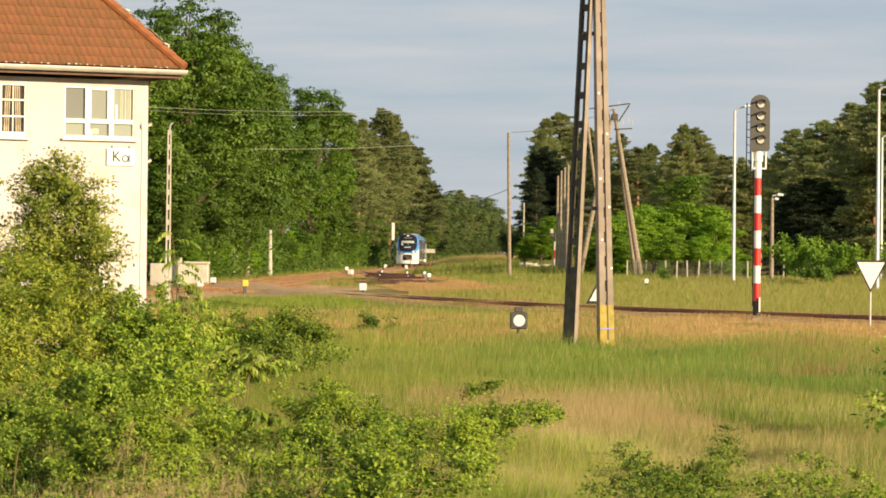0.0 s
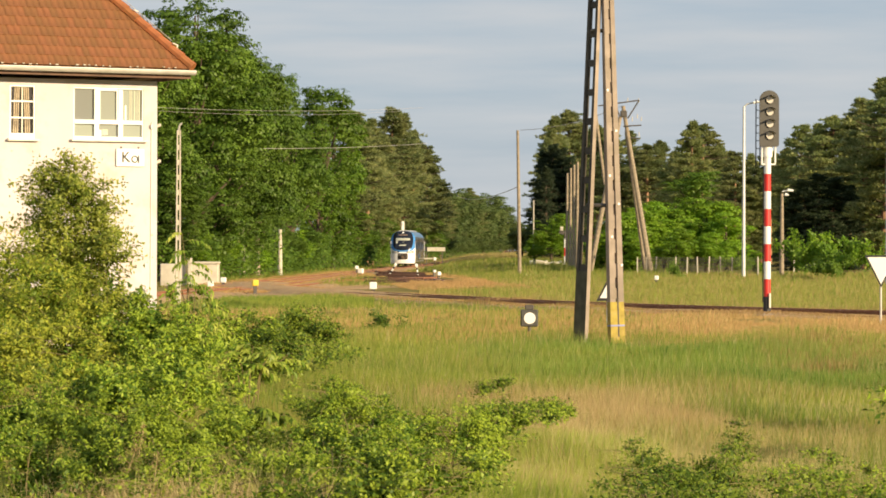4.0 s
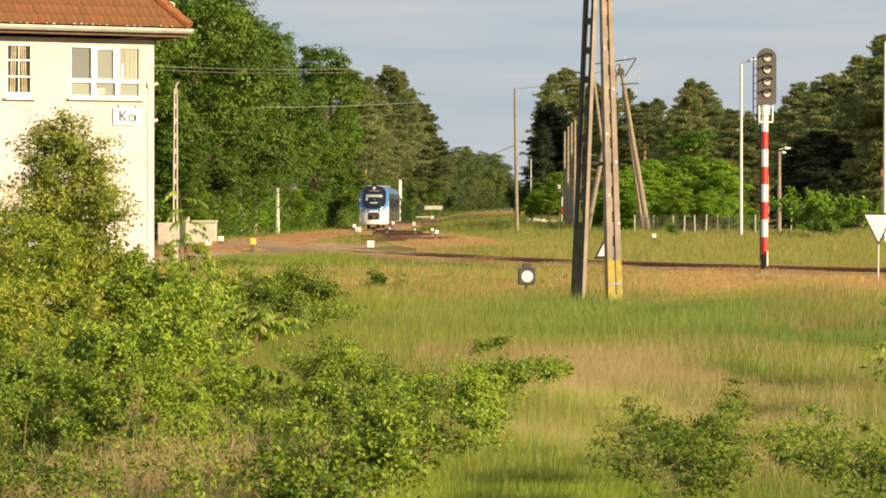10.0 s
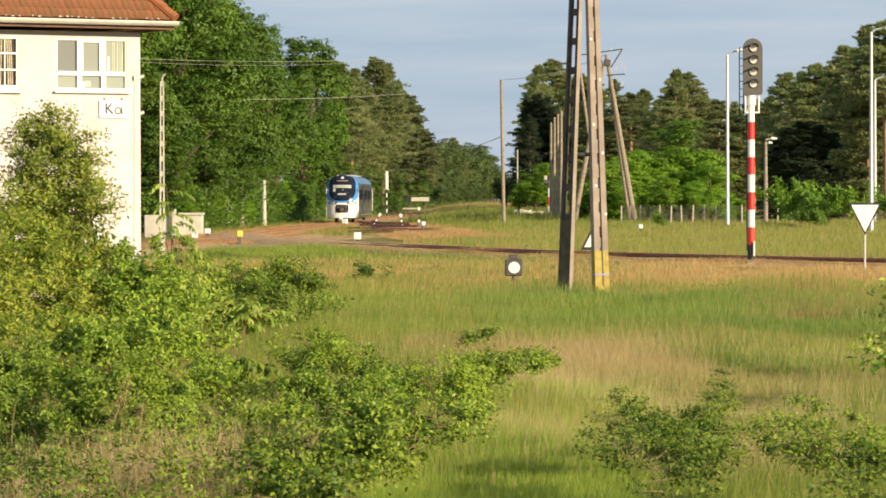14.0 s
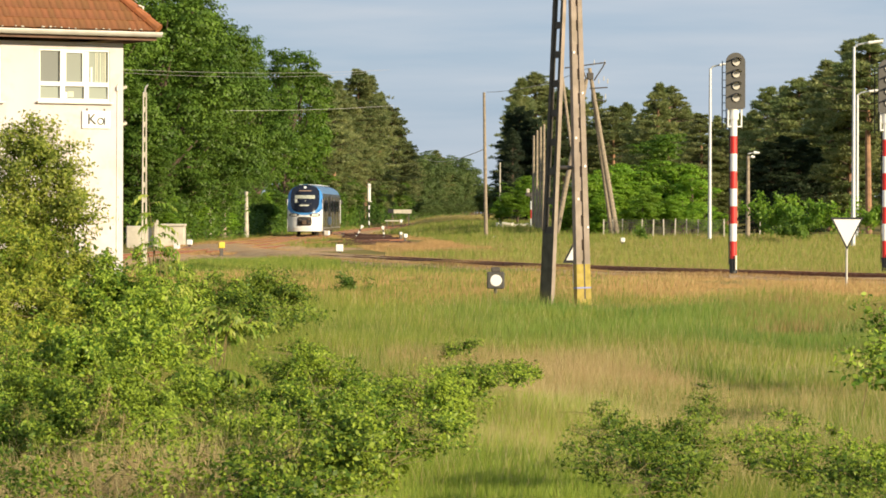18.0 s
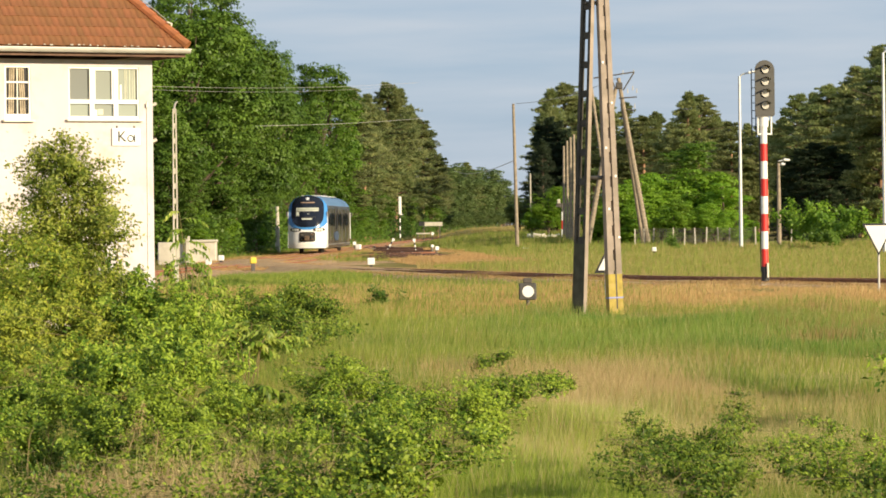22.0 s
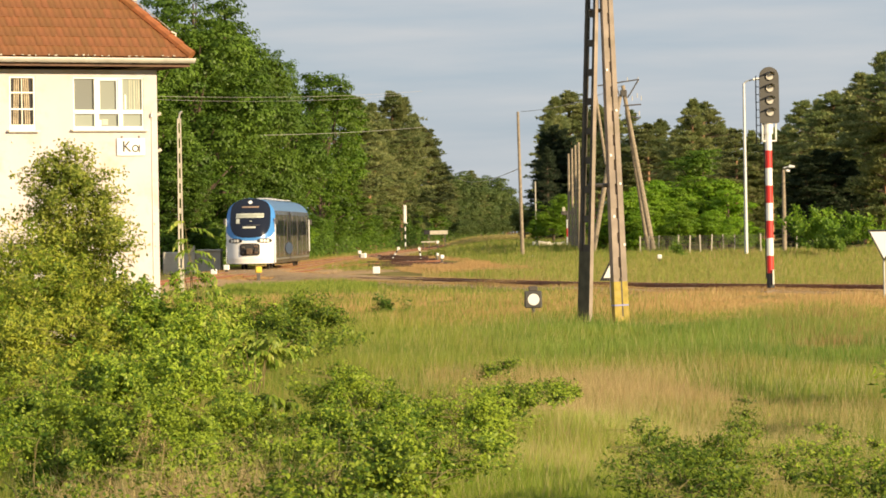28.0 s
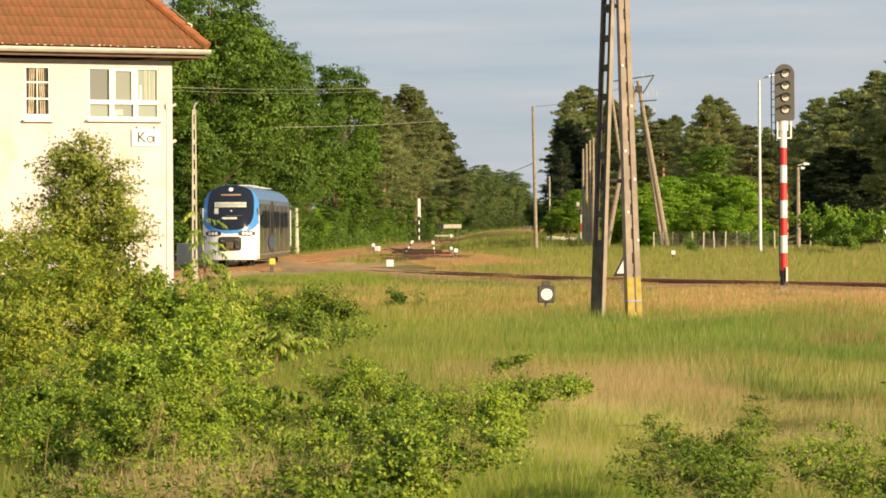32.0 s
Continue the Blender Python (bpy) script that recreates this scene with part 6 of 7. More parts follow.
def pinnate_shrub(name, foot, stems, seed, label, mat, leaf=0.105, fronds=6):
    """A sapling with arching compound leaves: stems end at (px, py), each with drooping pairs of leaflets."""
    rng = np.random.default_rng(seed)
    fx, D = (foot[0] - 784) * foot[1] / FOCAL, foot[1]
    g = float(ground_z(fx, D))
    t = thing(name, pose(fx, D, g), label, "shrub")
    wood, quads = B(), []
    for px, py in stems:
        tip = np.array([(px - 784) * D / FOCAL - fx, rng.normal(0, 0.12), 2.0 - (py - 441) * D / FOCAL - g])
        root = np.array([rng.normal(0, 0.10), 0.05, -0.05])
        knee = root + (tip - root) * 0.6 + np.array([-0.12 * (tip[0] - root[0]), 0, 0.10])
        limb(wood, tuple(root), tuple(knee), 0.013, 0.009, 5)
        limb(wood, tuple(knee), tuple(tip), 0.009, 0.004, 4)
        for k in range(fronds):
            u = 1.0 - 0.62 * (k / fronds) ** 1.2
            base = knee + (tip - knee) * (u - 0.4) / 0.6 if u > 0.4 else root + (knee - root) * u / 0.4
            ang = rng.uniform(0, 2 * math.pi)
            out = np.array([math.cos(ang), 0.6 * math.sin(ang), 0])
            ln = rng.uniform(0.22, 0.42)
            line = [base + out * ln * q + np.array([0, 0, 0.16 * math.sin(1.6 * q) - 0.34 * q * q]) * ln * 1.3 for q in np.linspace(0, 1, 8)]
            for i in range(7):
                limb(wood, tuple(line[i]), tuple(line[i + 1]), 0.003, 0.002, 3)
            side = np.cross(out, (0, 0, 1.0))
            for i in range(1, 8):
                for sg in ((-1, 1) if i < 7 else (0,)):
                    along = line[i] - line[i - 1]
                    along = along / np.linalg.norm(along)
                    d = side * sg * 0.75 + along * (0.55 if sg else 1.0) + np.array([0, 0, -0.5]) + rng.normal(0, 0.12, 3)
                    d /= np.linalg.norm(d)
                    w = np.cross(d, np.array([0.2, -0.5, 0.8]) + rng.normal(0, 0.3, 3))
                    w /= np.linalg.norm(w)
                    s0 = leaf * rng.uniform(0.75, 1.25) * (1.15 - 0.5 * abs(i / 7 - 0.45))
                    nn = np.cross(w, d)
                    p = line[i]
                    mid = p + d * s0 * 0.45
                    quads += [p, mid + w * s0 * 0.17 + nn * 0.02, p + d * s0 - nn * 0.02, mid - w * s0 * 0.17 + nn * 0.02]
    tagged(part("branchwork", wood, TWIG, t), kind="stuff")
    v = np.array(quads)
    le = new("foliage", fast_mesh("foliage", v, np.arange(len(v)), 4, mat))
    le.parent = t
    return t


pinnate_shrub("sapling", (325, 46.0), [(306, 414), (316, 456), (300, 496), (330, 506), (345, 530), (292, 540), (320, 560), (352, 575)], 75, "sapling with long drooping compound leaves", ASH)
pinnate_shrub("sapling", (420, 45.0), [(400, 618), (430, 612), (465, 618), (490, 630), (380, 625), (450, 645)], 175, "low sapling with bright drooping compound leaves", ASH, 0.12, 6)
pinnate_shrub("sapling", (420, 39.4), [(370, 722), (410, 716), (450, 722), (485, 735), (430, 748)], 275, "dark green spray of drooping compound leaves", BRAMBLE_D, 0.11, 6)
shrub("dark_bush", [(400, 590, 63.8, .36), (450, 590, 63.8, .36), (500, 584, 63.8, .40), (540, 590, 63.8, .34), (470, 620, 61.9, .45), (420, 620, 61.9, .4), (560, 595, 63.8, .26), (515, 562, 63.8, .20), (440, 640, 61.9, .4), (500, 640, 61.9, .4), (550, 630, 61.9, .3)], 13000, 0.070, 0.5, BRAMBLE_D, 76, "dark green bush standing in the meadow", 12, gaps=False, up=0.3)
shrub("green_bush", [(390, 620, 58.1, .34), (440, 600, 58.1, .26), (360, 600, 56.2, .3), (400, 660, 54.4, .35), (340, 610, 54.4, .26)], 5200, 0.10, 0.34, BUSH, 77, "green bush with long leaves", 12)
shrub("bramble", [(585, 700, 41.2, .22), (560, 730, 39.4, .26), (620, 735, 39.4, .26), (540, 790, 36.6, .32), (600, 800, 36, .36), (660, 790, 36.4, .32), (720, 780, 37.1, .30), (690, 820, 35.6, .34), (780, 760, 37.9, .26), (830, 750, 38.2, .22), (740, 830, 35.2, .26), (880, 735, 39, .17), (930, 728, 39.4, .13), (965, 725, 39.4, .09), (640, 850, 33.8, .3), (560, 860, 33.4, .3), (500, 840, 34.5, .3), (840, 690, 41.2, .08), (870, 680, 41.2, .07), (900, 750, 38.4, .15), (955, 738, 39, .11), (990, 732, 39.2, .07), (800, 805, 36, .26), (850, 785, 37, .20), (780, 850, 34, .26), (830, 835, 35, .2), (720, 860, 33.5, .28)], 52000, 0.044, 0.5, BRAMBLE, 79, "spreading green bramble with arching shoots", 16, stalks=False, fill=0.4)
shrub("bramble", [(1095, 800, 36, .09), (1115, 825, 35, .13), (1100, 850, 34, .14), (1140, 845, 34, .15), (1165, 870, 33.5, .18), (1200, 850, 34, .17), (1230, 835, 34.5, .14), (1255, 850, 34, .15), (1195, 885, 33, .2), (1240, 880, 33, .2), (1280, 870, 33.5, .15), (1120, 890, 33, .17), (1160, 905, 32, .2), (1270, 900, 32, .18), (1215, 915, 32, .2), (1290, 750, 36, .03), (1291, 772, 36, .045), (1288, 795, 36, .06), (1284, 820, 35, .08), (1270, 800, 36, .05), (1305, 790, 36, .035), (1310, 812, 36, .04)], 11000, 0.046, 0.5, BRAMBLE_D, 80, "dark green bramble mound with one tall shoot", 12, up=1.6, stalks=False, fill=0.45)
shrub("bramble", [(1400, 835, 34.5, .08), (1430, 850, 34, .10), (1465, 862, 34, .12), (1500, 875, 33.5, .13), (1535, 890, 33, .15), (1565, 905, 32.5, .16), (1420, 800, 36, .05), (1455, 815, 35.5, .06), (1350, 845, 34.5, .06), (1370, 880, 33.5, .10), (1420, 890, 33, .12), (1470, 905, 32.5, .14), (1520, 830, 35, .05), (1600, 880, 33, .18)], 5600, 0.046, 0.5, BRAMBLE, 180, "loose sprawling green bramble among dry grass", 12, up=1.6, stalks=False, fill=0.3)
shrub("edge_bush", [(1600, 690, 41.2, .22), (1630, 740, 39.4, .3), (1580, 730, 40.1, .16), (1615, 610, 43.1, .14), (1600, 640, 42.4, .12), (1660, 700, 41.2, .3)], 2200, 0.09, 0.55, BUSH, 81, "green bush with loose twigs", 10)
shrub("low_thicket", [(40, 930, 22, .30), (130, 940, 22, .30), (220, 930, 22, .30), (310, 935, 22, .30), (400, 920, 22, .30), (480, 915, 22, .28), (90, 1010, 20, .28), (190, 1015, 20, .26), (290, 1010, 20, .26), (390, 1000, 20, .26), (-30, 960, 22, .3)], 4200, 0.040, 0.5, BUSH, 84, "low green brambles in the long grass", 7, stalks=False, fill=0.6)
shrub("bramble", [(560, 920, 22, .26), (640, 915, 22, .26), (720, 900, 22, .2), (600, 985, 20, .2), (520, 960, 21, .24)], 9000, 0.040, 0.6, BRAMBLE, 85, "spreading green bramble with arching shoots", 14, stalks=False, fill=0.4)
shrub("bramble", [(1110, 905, 22, .15), (1180, 920, 22, .18), (1250, 930, 22, .18), (1200, 990, 20, .15), (1450, 905, 22, .16), (1520, 925, 22, .18), (1580, 930, 22, .20), (1560, 1000, 20, .18), (1640, 920, 22, .22)], 5000, 0.038, 0.5, BRAMBLE_D, 86, "loose green bramble among dry grass", 12, up=1.6, stalks=False)
shrub("meadow_tuft", [(640, 575, 93.8, .25), (665, 575, 93.8, .28), (690, 578, 93.8, .2)], 900, 0.1, 0.4, BUSH_D, 82, "low dark green weeds in the meadow", 8)


def wood_edge():
    """Low dense growth that closes the foot of the wood along the line."""
    rng = np.random.default_rng(120)
    pts, _ = spline(LINE_A, 4.0)
    line = np.array([(p.x, p.y) for p in pts if 205 < p.y < 1700])
    n = 42000
    u = rng.uniform(0, 1, n)
    y = 1.0 / (1.0 / 210 + (1.0 / 1600 - 1.0 / 210) * u)
    x = np.interp(y, line[::-1, 1], line[::-1, 0]) - 4.7 - rng.gamma(1.6, 1.2, n)
    hmax = 1.6 + 1.5 * (np.sin(y * 0.11) * np.sin(y * 0.037 + 1) + 1) + 0.5 * np.sin(y * 0.9 + x)
    z = rng.uniform(0, 1, n) ** 0.8 * hmax - 0.3
    place_pts = np.stack([x, y, z], 1)
    nr = np.tile(np.array([0.1, -0.25, 0.8]), (n, 1))
    ob = new("undergrowth", leaf_mesh("undergrowth", place_pts, nr, 0.30, 0.8, OAK, 121))
    return tagged(ob, "dense low green growth at the edge of the wood", "undergrowth", kind="stuff")


wood_edge()


# ---- meadow grass ----
def off_line(x, y, line):
    """How far plan points lie from a line that always runs onward in y."""
    ys, xs = np.array([p[1] for p in line][::-1], dtype=float), np.array([p[0] for p in line][::-1], dtype=float)
    fine = np.linspace(ys[0], ys[-1], 1200)
    pts, _ = spline(line, 1.0)
    fx = np.interp(fine, [p.y for p in pts][::-1], [p.x for p in pts][::-1])
    slope = np.gradient(fx, fine)
    d = np.abs(x - np.interp(y, fine, fx)) / np.sqrt(1 + np.interp(y, fine, slope) ** 2)
    return np.where((y < ys[0] - 2) | (y > ys[-1] + 2), 99.0, d)


def clear_of_tracks(x, y, gap):
    return np.min([off_line(x, y, l) for l in (LINE_A, LINE_B, LINE_E)], axis=0) > gap


def past_branch(x, y):
    """How far plan points lie on the far side of the branch, along x."""
    return x - np.interp(y, [p[1] for p in LINE_B][::-1], [p[0] for p in LINE_B][::-1])


def grass(name, n, y0, y1, hmin, hmax, wid, mat, seed, label, keep=None, lean=0.30, side=1.04, gap=1.5, x_range=None, lift=0.0):
    """Standing blades of grass, spread evenly over the view's breadth between two distances."""
    rng = np.random.default_rng(seed)
    u = rng.uniform(0, 1, n)
    y = 1.0 / (1.0 / y0 + (1.0 / y1 - 1.0 / y0) * u)
    lo, hi = x_range if x_range else (-0.147 * side, 0.152 * side)
    x = rng.uniform(lo, hi, n) * y
    ok = clear_of_tracks(x, y, gap) if y1 > 94 else np.ones(n, dtype=bool)
    ok &= ~((np.abs(x - 3.6) < 0.75) & (y > 80.5) & (y < 83.9))     # trodden round the pole's feet
    if keep is not None:
        ok &= keep(x, y, rng)
    x, y = x[ok], y[ok]
    n = len(x)
    z = ground_z(x, y) + lift
    h = rng.uniform(hmin, hmax, n) * (0.75 + 0.35 * np.sin(x * 0.9 + 0.4 * y) * np.sin(0.6 * y - 0.3 * x))
    a = rng.uniform(0, 2 * np.pi, n)
    w = wid * rng.uniform(0.6, 1.4, n) * (0.45 + y / 84.0)
    dx, dy = np.cos(a) * w, np.sin(a) * w * 0.4
    b = rng.uniform(0, 2 * np.pi, n)
    l = lean * h * rng.uniform(0.2, 1.6, n)
    bx, by = np.cos(b) * l + 0.05 * h, np.sin(b) * l
    root = np.stack([x, y, z - 0.03], 1)
    s = np.stack([dx, dy, np.zeros(n)], 1)
    tip = root + np.stack([bx, by, h], 1)
    v = np.stack([root - s, root + s, tip], 1).reshape(-1, 3)
    ob = new(name, fast_mesh(name, v, np.arange(3 * n), 3, mat))
    return tagged(ob, label, "grass", kind="stuff")


def patches(scale, cut, sign=1, phase=0.0):
    """Where broad, uneven patches of the meadow lie."""
    def f(x, y, rng):
        v = np.sin(x * scale + phase + 1.3 * np.sin(y * scale * 0.55)) + np.sin(y * scale * 0.8 - phase + 0.9 * np.sin(x * scale * 0.7)) + rng.normal(0, 0.5, len(x))
        return sign * v > cut
    return f


grass("tall_grass", 260000, 19.5, 56.2, 0.16, 0.42, 0.0042, GRASS_G, 91, "tall green meadow grass")
grass("dry_grass", 140000, 27, 58.1, 0.18, 0.46, 0.0027, GRASS_Y, 92, "pale dry grass stalks among the green", patches(0.8, -0.35))
grass("straw_grass", 40000, 24, 56.2, 0.22, 0.5, 0.003, GRASS_T, 93, "straw-coloured grass stalks", patches(0.8, 0.55))
grass("lush_grass", 160000, 52.5, 88.1, 0.20, 0.48, 0.0046, GRASS_G, 94, "green meadow grass", patches(0.5, -0.9, phase=2.0))
grass("lush_grass", 70000, 54, 76, 0.25, 0.52, 0.0050, GRASS_L, 194, "lush blue-green meadow grass", lambda x, y, r: (x / y > 0.012 + 0.012 * np.sin(y * 0.7)) & (np.sin(x * 0.8 + 0.5 * y) + np.sin(0.9 * x - 0.33 * y) + r.normal(0, 0.5, len(x)) > -0.3), x_range=(0.0, 0.16))
grass("dry_grass", 22000, 52.5, 93.8, 0.22, 0.50, 0.005, GRASS_Y, 95, "yellowing meadow grass", patches(0.4, -0.2, -1, 2.0))
grass("straw_grass", 120000, 80.6, 123.8, 0.10, 0.30, 0.006, GRASS_T, 96, "short dry straw-coloured grass beside the track", gap=1.9)
grass("dry_grass", 28000, 80.6, 140.6, 0.12, 0.36, 0.006, GRASS_Y, 97, "short yellowing grass beside the track", gap=2.0)
grass("track_grass", 180000, 97.5, 200, 0.06, 0.17, 0.006, GRASS_T, 98, "dry grass growing through the ballast", lambda x, y, r: np.minimum(off_line(x, y, LINE_B), off_line(x, y, LINE_E)) < 3.0, gap=0.0, x_range=(-0.045, 0.16), lift=0.15)
grass("track_grass", 120000, 165, 330, 0.05, 0.16, 0.006, GRASS_T, 110, "dry grass growing through the ballast", lambda x, y, r: (np.minimum(off_line(x, y, LINE_A), off_line(x, y, LINE_E)) < 3.4) & ((off_line(x, y, LINE_E) > 1.9) | (y < 212)), gap=0.0, x_range=(-0.075, 0.01), lift=0.15)
grass("rail_straw", 70000, 97, 165, 0.12, 0.28, 0.008, GRASS_T, 221, "dry straw behind the rusty rails", lambda x, y, r: (past_branch(x, y) > 0.9) & (off_line(x, y, LINE_B) < 2.0 + r.gamma(1.5, 2.0, len(x))), gap=0.0, x_range=(-0.02, 0.16))
grass("rail_straw", 9000, 95, 150, 0.16, 0.34, 0.007, GRASS_T, 220, "tufts of dry straw along the rusty rails", lambda x, y, r: (off_line(x, y, LINE_B) < 1.9) & (np.sin(x * 1.3) + np.sin(x * 0.41 + 1) + r.normal(0, 0.5, len(x)) > 0.3), gap=0.0, x_range=(-0.02, 0.16), lift=0.0)
grass("far_grass", 130000, 104, 253.1, 0.25, 0.55, 0.006, GRASS_Y, 99, "long yellow-green grass past the track", lambda x, y, r: (past_branch(x, y) > 3.0) & (x > -0.01 * y), gap=2.8, x_range=(-0.032, 0.160))
grass("far_grass", 110000, 104, 262.5, 0.25, 0.6, 0.006, GRASS_G, 100, "long green grass past the track", lambda x, y, r: (past_branch(x, y) > 4.0) & (x > -0.005 * y), gap=3.0, x_range=(-0.032, 0.160))
grass("verge_grass", 32000, 90, 180, 0.2, 0.45, 0.006, GRASS_G, 101, "green grass on the verge between the tracks", lambda x, y, r: (y < 150) & (x < 58 - y * 0.331 - 3) & (r.uniform(0, 1, len(x)) < np.clip((0.066 + 0.012 * np.sin(y * 0.9) - x / y) / 0.04, 0, 1)), gap=2.2, x_range=(-0.107, 0.078))
grass("verge_grass", 16000, 130, 153, 0.25, 0.42, 0.006, GRASS_G, 112, "green grass hiding the end of the curved track", lambda x, y, r: (x < np.interp(y, [p[1] for p in LINE_B][::-1], [p[0] for p in LINE_B][::-1]) - 1.1) & (x > -0.068 * y) & (x < -0.0235 * y), gap=0.9, x_range=(-0.07, -0.02))
grass("straw_grass", 88000, 146, 210, 0.12, 0.30, 0.006, GRASS_T, 113, "heaped dry straw over the old track", lambda x, y, r: off_line(x, y, LINE_E) < 2.2, gap=0.0, x_range=(-0.02, 0.05), lift=0.18)
grass("verge_grass", 60000, 206.2, 487.5, 0.3, 0.7, 0.006, GRASS_G, 102, "green grass beside the line", gap=3.0, x_range=(-0.107, 0.064))
grass("verge_grass", 32000, 200, 480, 0.25, 0.5, 0.006, GRASS_Y, 105, "yellowing grass beside the line", gap=2.6, x_range=(-0.107, 0.064))
grass("far_meadow", 28000, 480, 1500, 0.4, 0.9, 0.004, GRASS_Y, 106, "long pale grass in the far clearing", gap=2.6, x_range=(-0.05, 0.06))
grass("under_grass", 100000, 36, 90, 0.06, 0.2, 0.008, GRASS_G, 104, "short green undergrowth of the meadow")
grass("stubble_grass", 60000, 86, 106, 0.05, 0.2, 0.007, GRASS_T, 107, "short brown dry grass before the track")
grass("weed_stalks", 7000, 20, 29, 0.35, 0.75, 0.0055, SEED, 108, "dry brown weed stalks with seed heads", x_range=(-0.128, -0.035), lean=0.35)
grass("weed_stalks", 6000, 20, 29, 0.40, 0.85, 0.007, STALK, 109, "pale dry grass stalks", x_range=(-0.128, -0.035), lean=0.4)
grass("bright_grass", 84000, 19.5, 38, 0.2, 0.46, 0.0058, GRASS_B, 111, "bright green tufts of meadow grass", x_range=(-0.02, 0.06), lean=0.5)
grass("brown_grass", 18000, 62, 82, 0.25, 0.5, 0.005, BROWN_GRASS, 114, "reddish brown dry grass patch", lambda x, y, r: (x / y > 0.098 + 0.02 * np.sin(y)) & (np.abs(y - 71) < 9 + 2 * np.sin(3 * x)), x_range=(0.09, 0.16))
grass("seed_haze", 60000, 37, 53, 0.30, 0.56, 0.0026, SEED, 216, "pinkish dry grass heads in drifts", lambda x, y, r: np.sin(x * 1.1 + 0.4 * y) + np.sin(0.35 * y - 0.7 * x + 1) + r.normal(0, 0.6, len(x)) > -0.4 + 2.2 * np.clip(np.abs(x / y - 0.036 - 0.010 * np.sin(y * 0.8)) / 0.03 - 0.45, 0, 2), x_range=(-0.010, 0.110), lean=0.55)
grass("wispy_grass", 20000, 28, 42, 0.3, 0.55, 0.0028, STALK, 215, "pale wispy seeding grass", patches(0.9, -0.2, phase=0.5), x_range=(0.015, 0.12), lean=0.42)
grass("blade_grass", 26000, 24, 62, 0.22, 0.46, 0.0062, GRASS_L, 217, "broad green blades in tufts", lambda x, y, r: np.sin(x * 1.7 + 0.3 * y) + np.sin(0.7 * y - 1.1 * x + 2) + r.normal(0, 0.4, len(x)) > 0.1, x_range=(-0.02, 0.16), lean=0.42)
grass("blade_grass", 20000, 54, 82, 0.30, 0.55, 0.0055, GRASS_L, 218, "broad green blades in tufts", lambda x, y, r: np.sin(x * 0.9 + 0.3 * y) + np.sin(0.5 * y - 0.8 * x + 2) + r.normal(0, 0.4, len(x)) > 0.2, x_range=(0.01, 0.16), lean=0.38)
grass("pale_blades", 16000, 26, 80, 0.30, 0.58, 0.0040, STALK, 219, "single pale dry stalks among the grass", x_range=(-0.03, 0.16), lean=0.40)
grass("seed_grass", 10000, 20, 45, 0.3, 0.6, 0.0035, SEED, 103, "grass with feathery brown seed heads", patches(1.0, 0.6, phase=1.0))


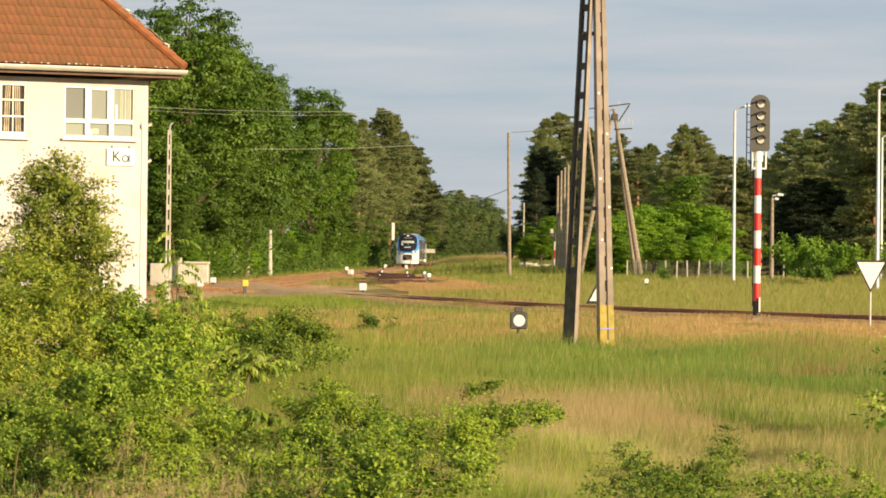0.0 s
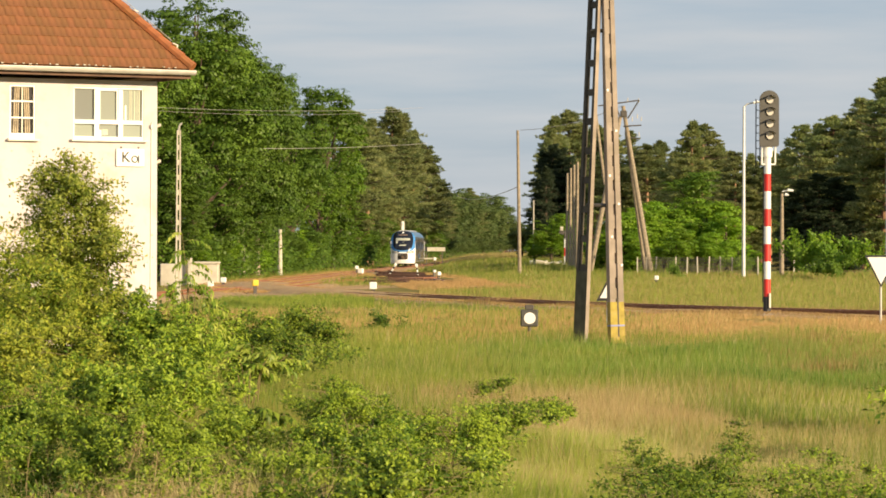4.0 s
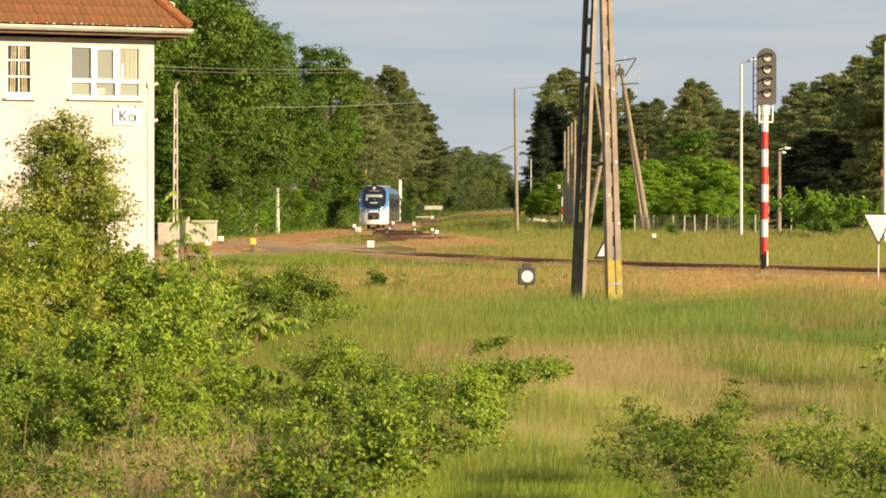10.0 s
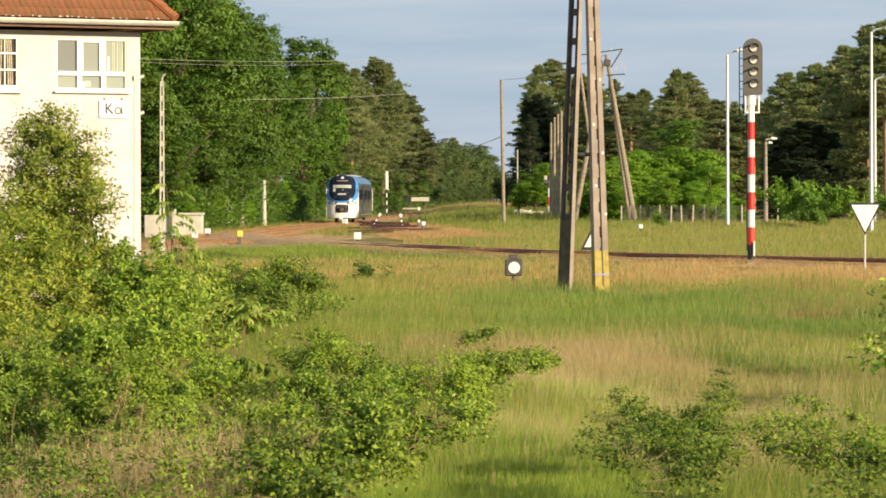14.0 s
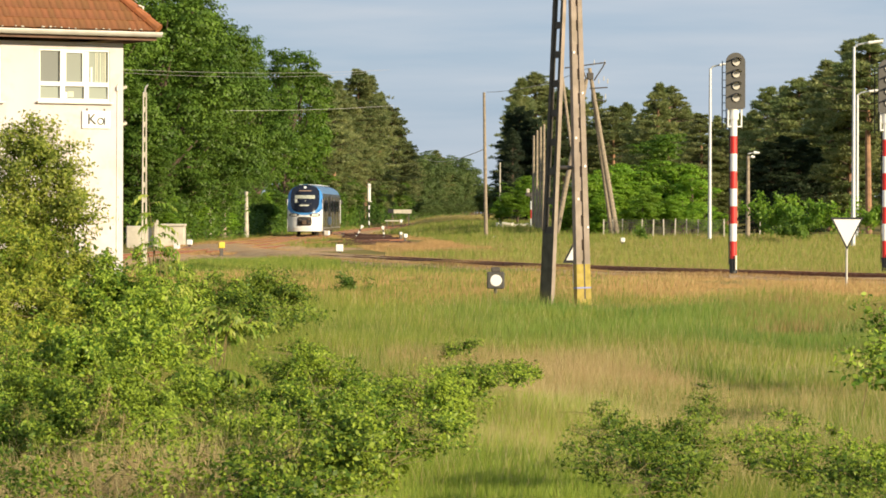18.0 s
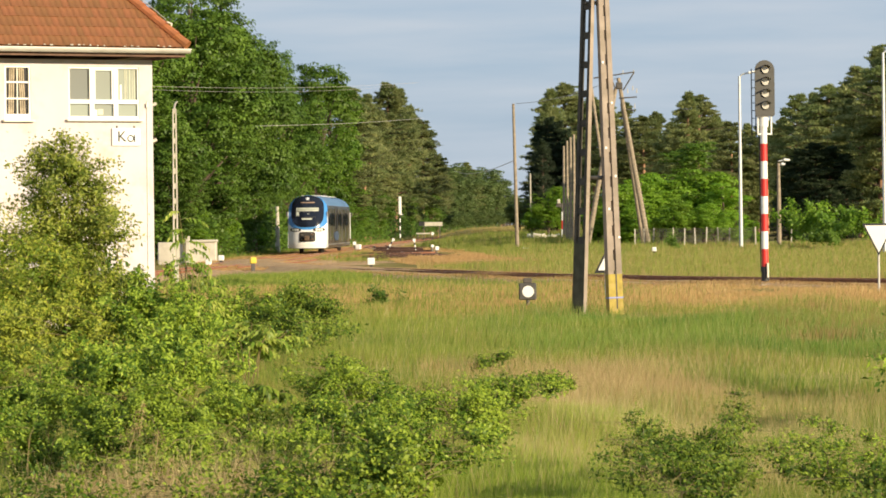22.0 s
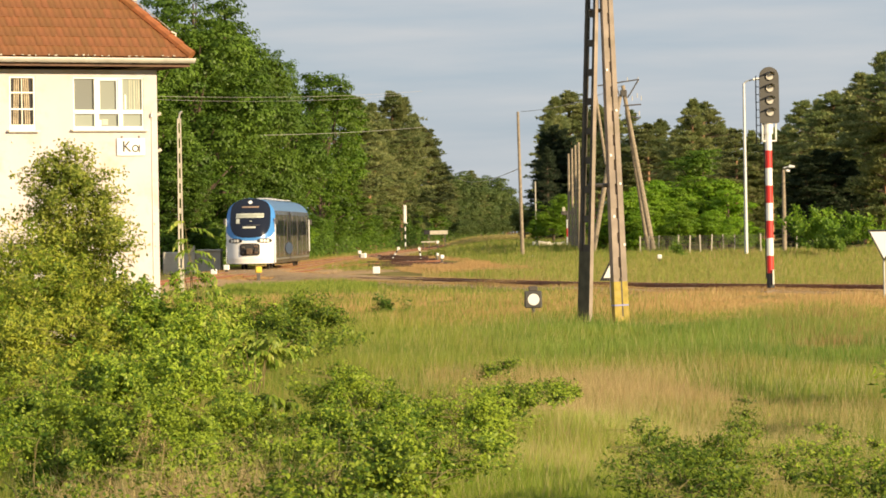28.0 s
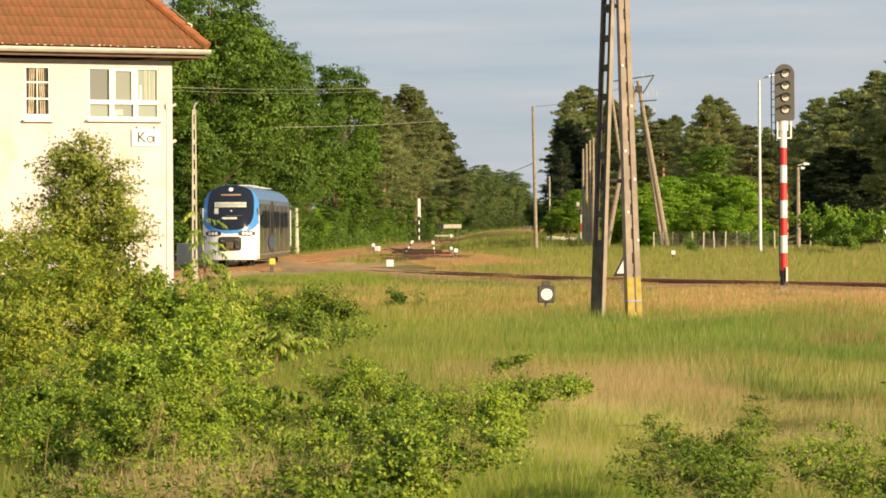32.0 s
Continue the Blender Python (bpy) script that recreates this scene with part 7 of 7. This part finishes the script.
def seed_plume(px, py, D, lean, seed):
    """One tall dry grass: a bent stalk and a loose brown panicle of seeds."""
    rng = np.random.default_rng(seed)
    x, top = (px - 784) * D / FOCAL, 2.0 - (py - 441) * D / FOCAL
    g = float(ground_z(x, D))
    t = thing("seed_grass", pose(x, D, g), "tall dry grass with a loose brown seed panicle", "grass", "dry seed grasses")
    h = top - g
    line = [Vector((lean * k * k, 0.05 * k, h * k)) - Vector((lean, 0, 0)) for k in (0, 0.3, 0.55, 0.8, 1.0)]
    bm = B()
    for a, b in zip(line, line[1:]):
        rod(bm, a, b, 0.0042, 0.0034, 4)
    part("stalk", bm, STALK, t)
    n = 260
    k = rng.uniform(0, 1, n)
    pts = np.stack([lean * (0.45 * (1 - k)) * -1.6, np.zeros(n), h - 0.30 * (1 - k)], 1)
    pts += rng.normal(0, 1, (n, 3)) * (0.008 + 0.030 * np.sin(np.pi * np.clip(1 - k, 0.05, 0.95)))[:, None] * np.array([1, 1, 0.8])
    pan = new("panicle", leaf_mesh("panicle", pts, rng.normal(0, 1, (n, 3)), 0.020, 0.30, SEED, seed + 1, 0.0))
    pan.parent = t


for i, (px, py, D) in enumerate(((238, 752, 25), (252, 775, 24.5), (225, 790, 24.5), (262, 800, 24), (285, 850, 23.5), (296, 870, 23), (272, 880, 23.2), (40, 870, 23.5), (62, 890, 23), (95, 878, 23.4), (20, 905, 22.6), (130, 900, 22.8), (165, 870, 23.2), (200, 850, 23.6), (330, 880, 23), (365, 900, 22.6), (408, 872, 23), (425, 890, 22.8), (150, 925, 22), (310, 930, 22), (80, 940, 21.8), (230, 930, 22.2))):
    seed_plume(px, py, D, (0.10, -0.06, 0.16, 0.05)[i % 4], 300 + i * 3)


# ---- what moves ----
RUN = [(0.0, 438.8), (3.0, 405.9), (6.0, 375), (10.0, 339.4), (13.0, 314.1), (16.0, 290.6), (19.0, 268.1), (22.0, 244.7), (25.0, 222.2), (28.0, 198.8), (30.0, 182.2), (31.5, 173.1), (32.0, 171)]


def motions():
    pts, _ = spline(LINE_A, 0.25)
    ys = [p.y for p in pts]
    ts = np.linspace(0, 32, 122)
    kt, kd = [r[0] for r in RUN], [r[1] for r in RUN]
    rows = []
    for t in ts:
        # distance by smooth steps between the timed places
        d = float(np.mean(np.interp(np.clip(np.linspace(t - 1.2, t + 1.2, 9), 0, 32), kt, kd)))
        d = float(np.interp(t, kt, kd)) if t in (0.0, 32.0) else d
        i = min(range(len(pts)), key=lambda k: abs(ys[k] - d))
        # exact place between samples
        a, b = pts[i], pts[max(0, i - 1)]
        f = (d - a.y) / (b.y - a.y) if abs(b.y - a.y) > 1e-6 else 0.0
        head = a + (b - a) * f
        one, two = pts[max(0, i - int(4.6 / 0.25))], pts[max(0, i - int(23.9 / 0.25))]
        h = (two - one).normalized()
        front = one + (b - a) * f - h * 4.6
        rows.append((float(t), pose(front.x, front.y, 0, 0, 0, math.degrees(math.atan2(-h.x, h.y)))))
    walk(TRAIN, rows)


motions()
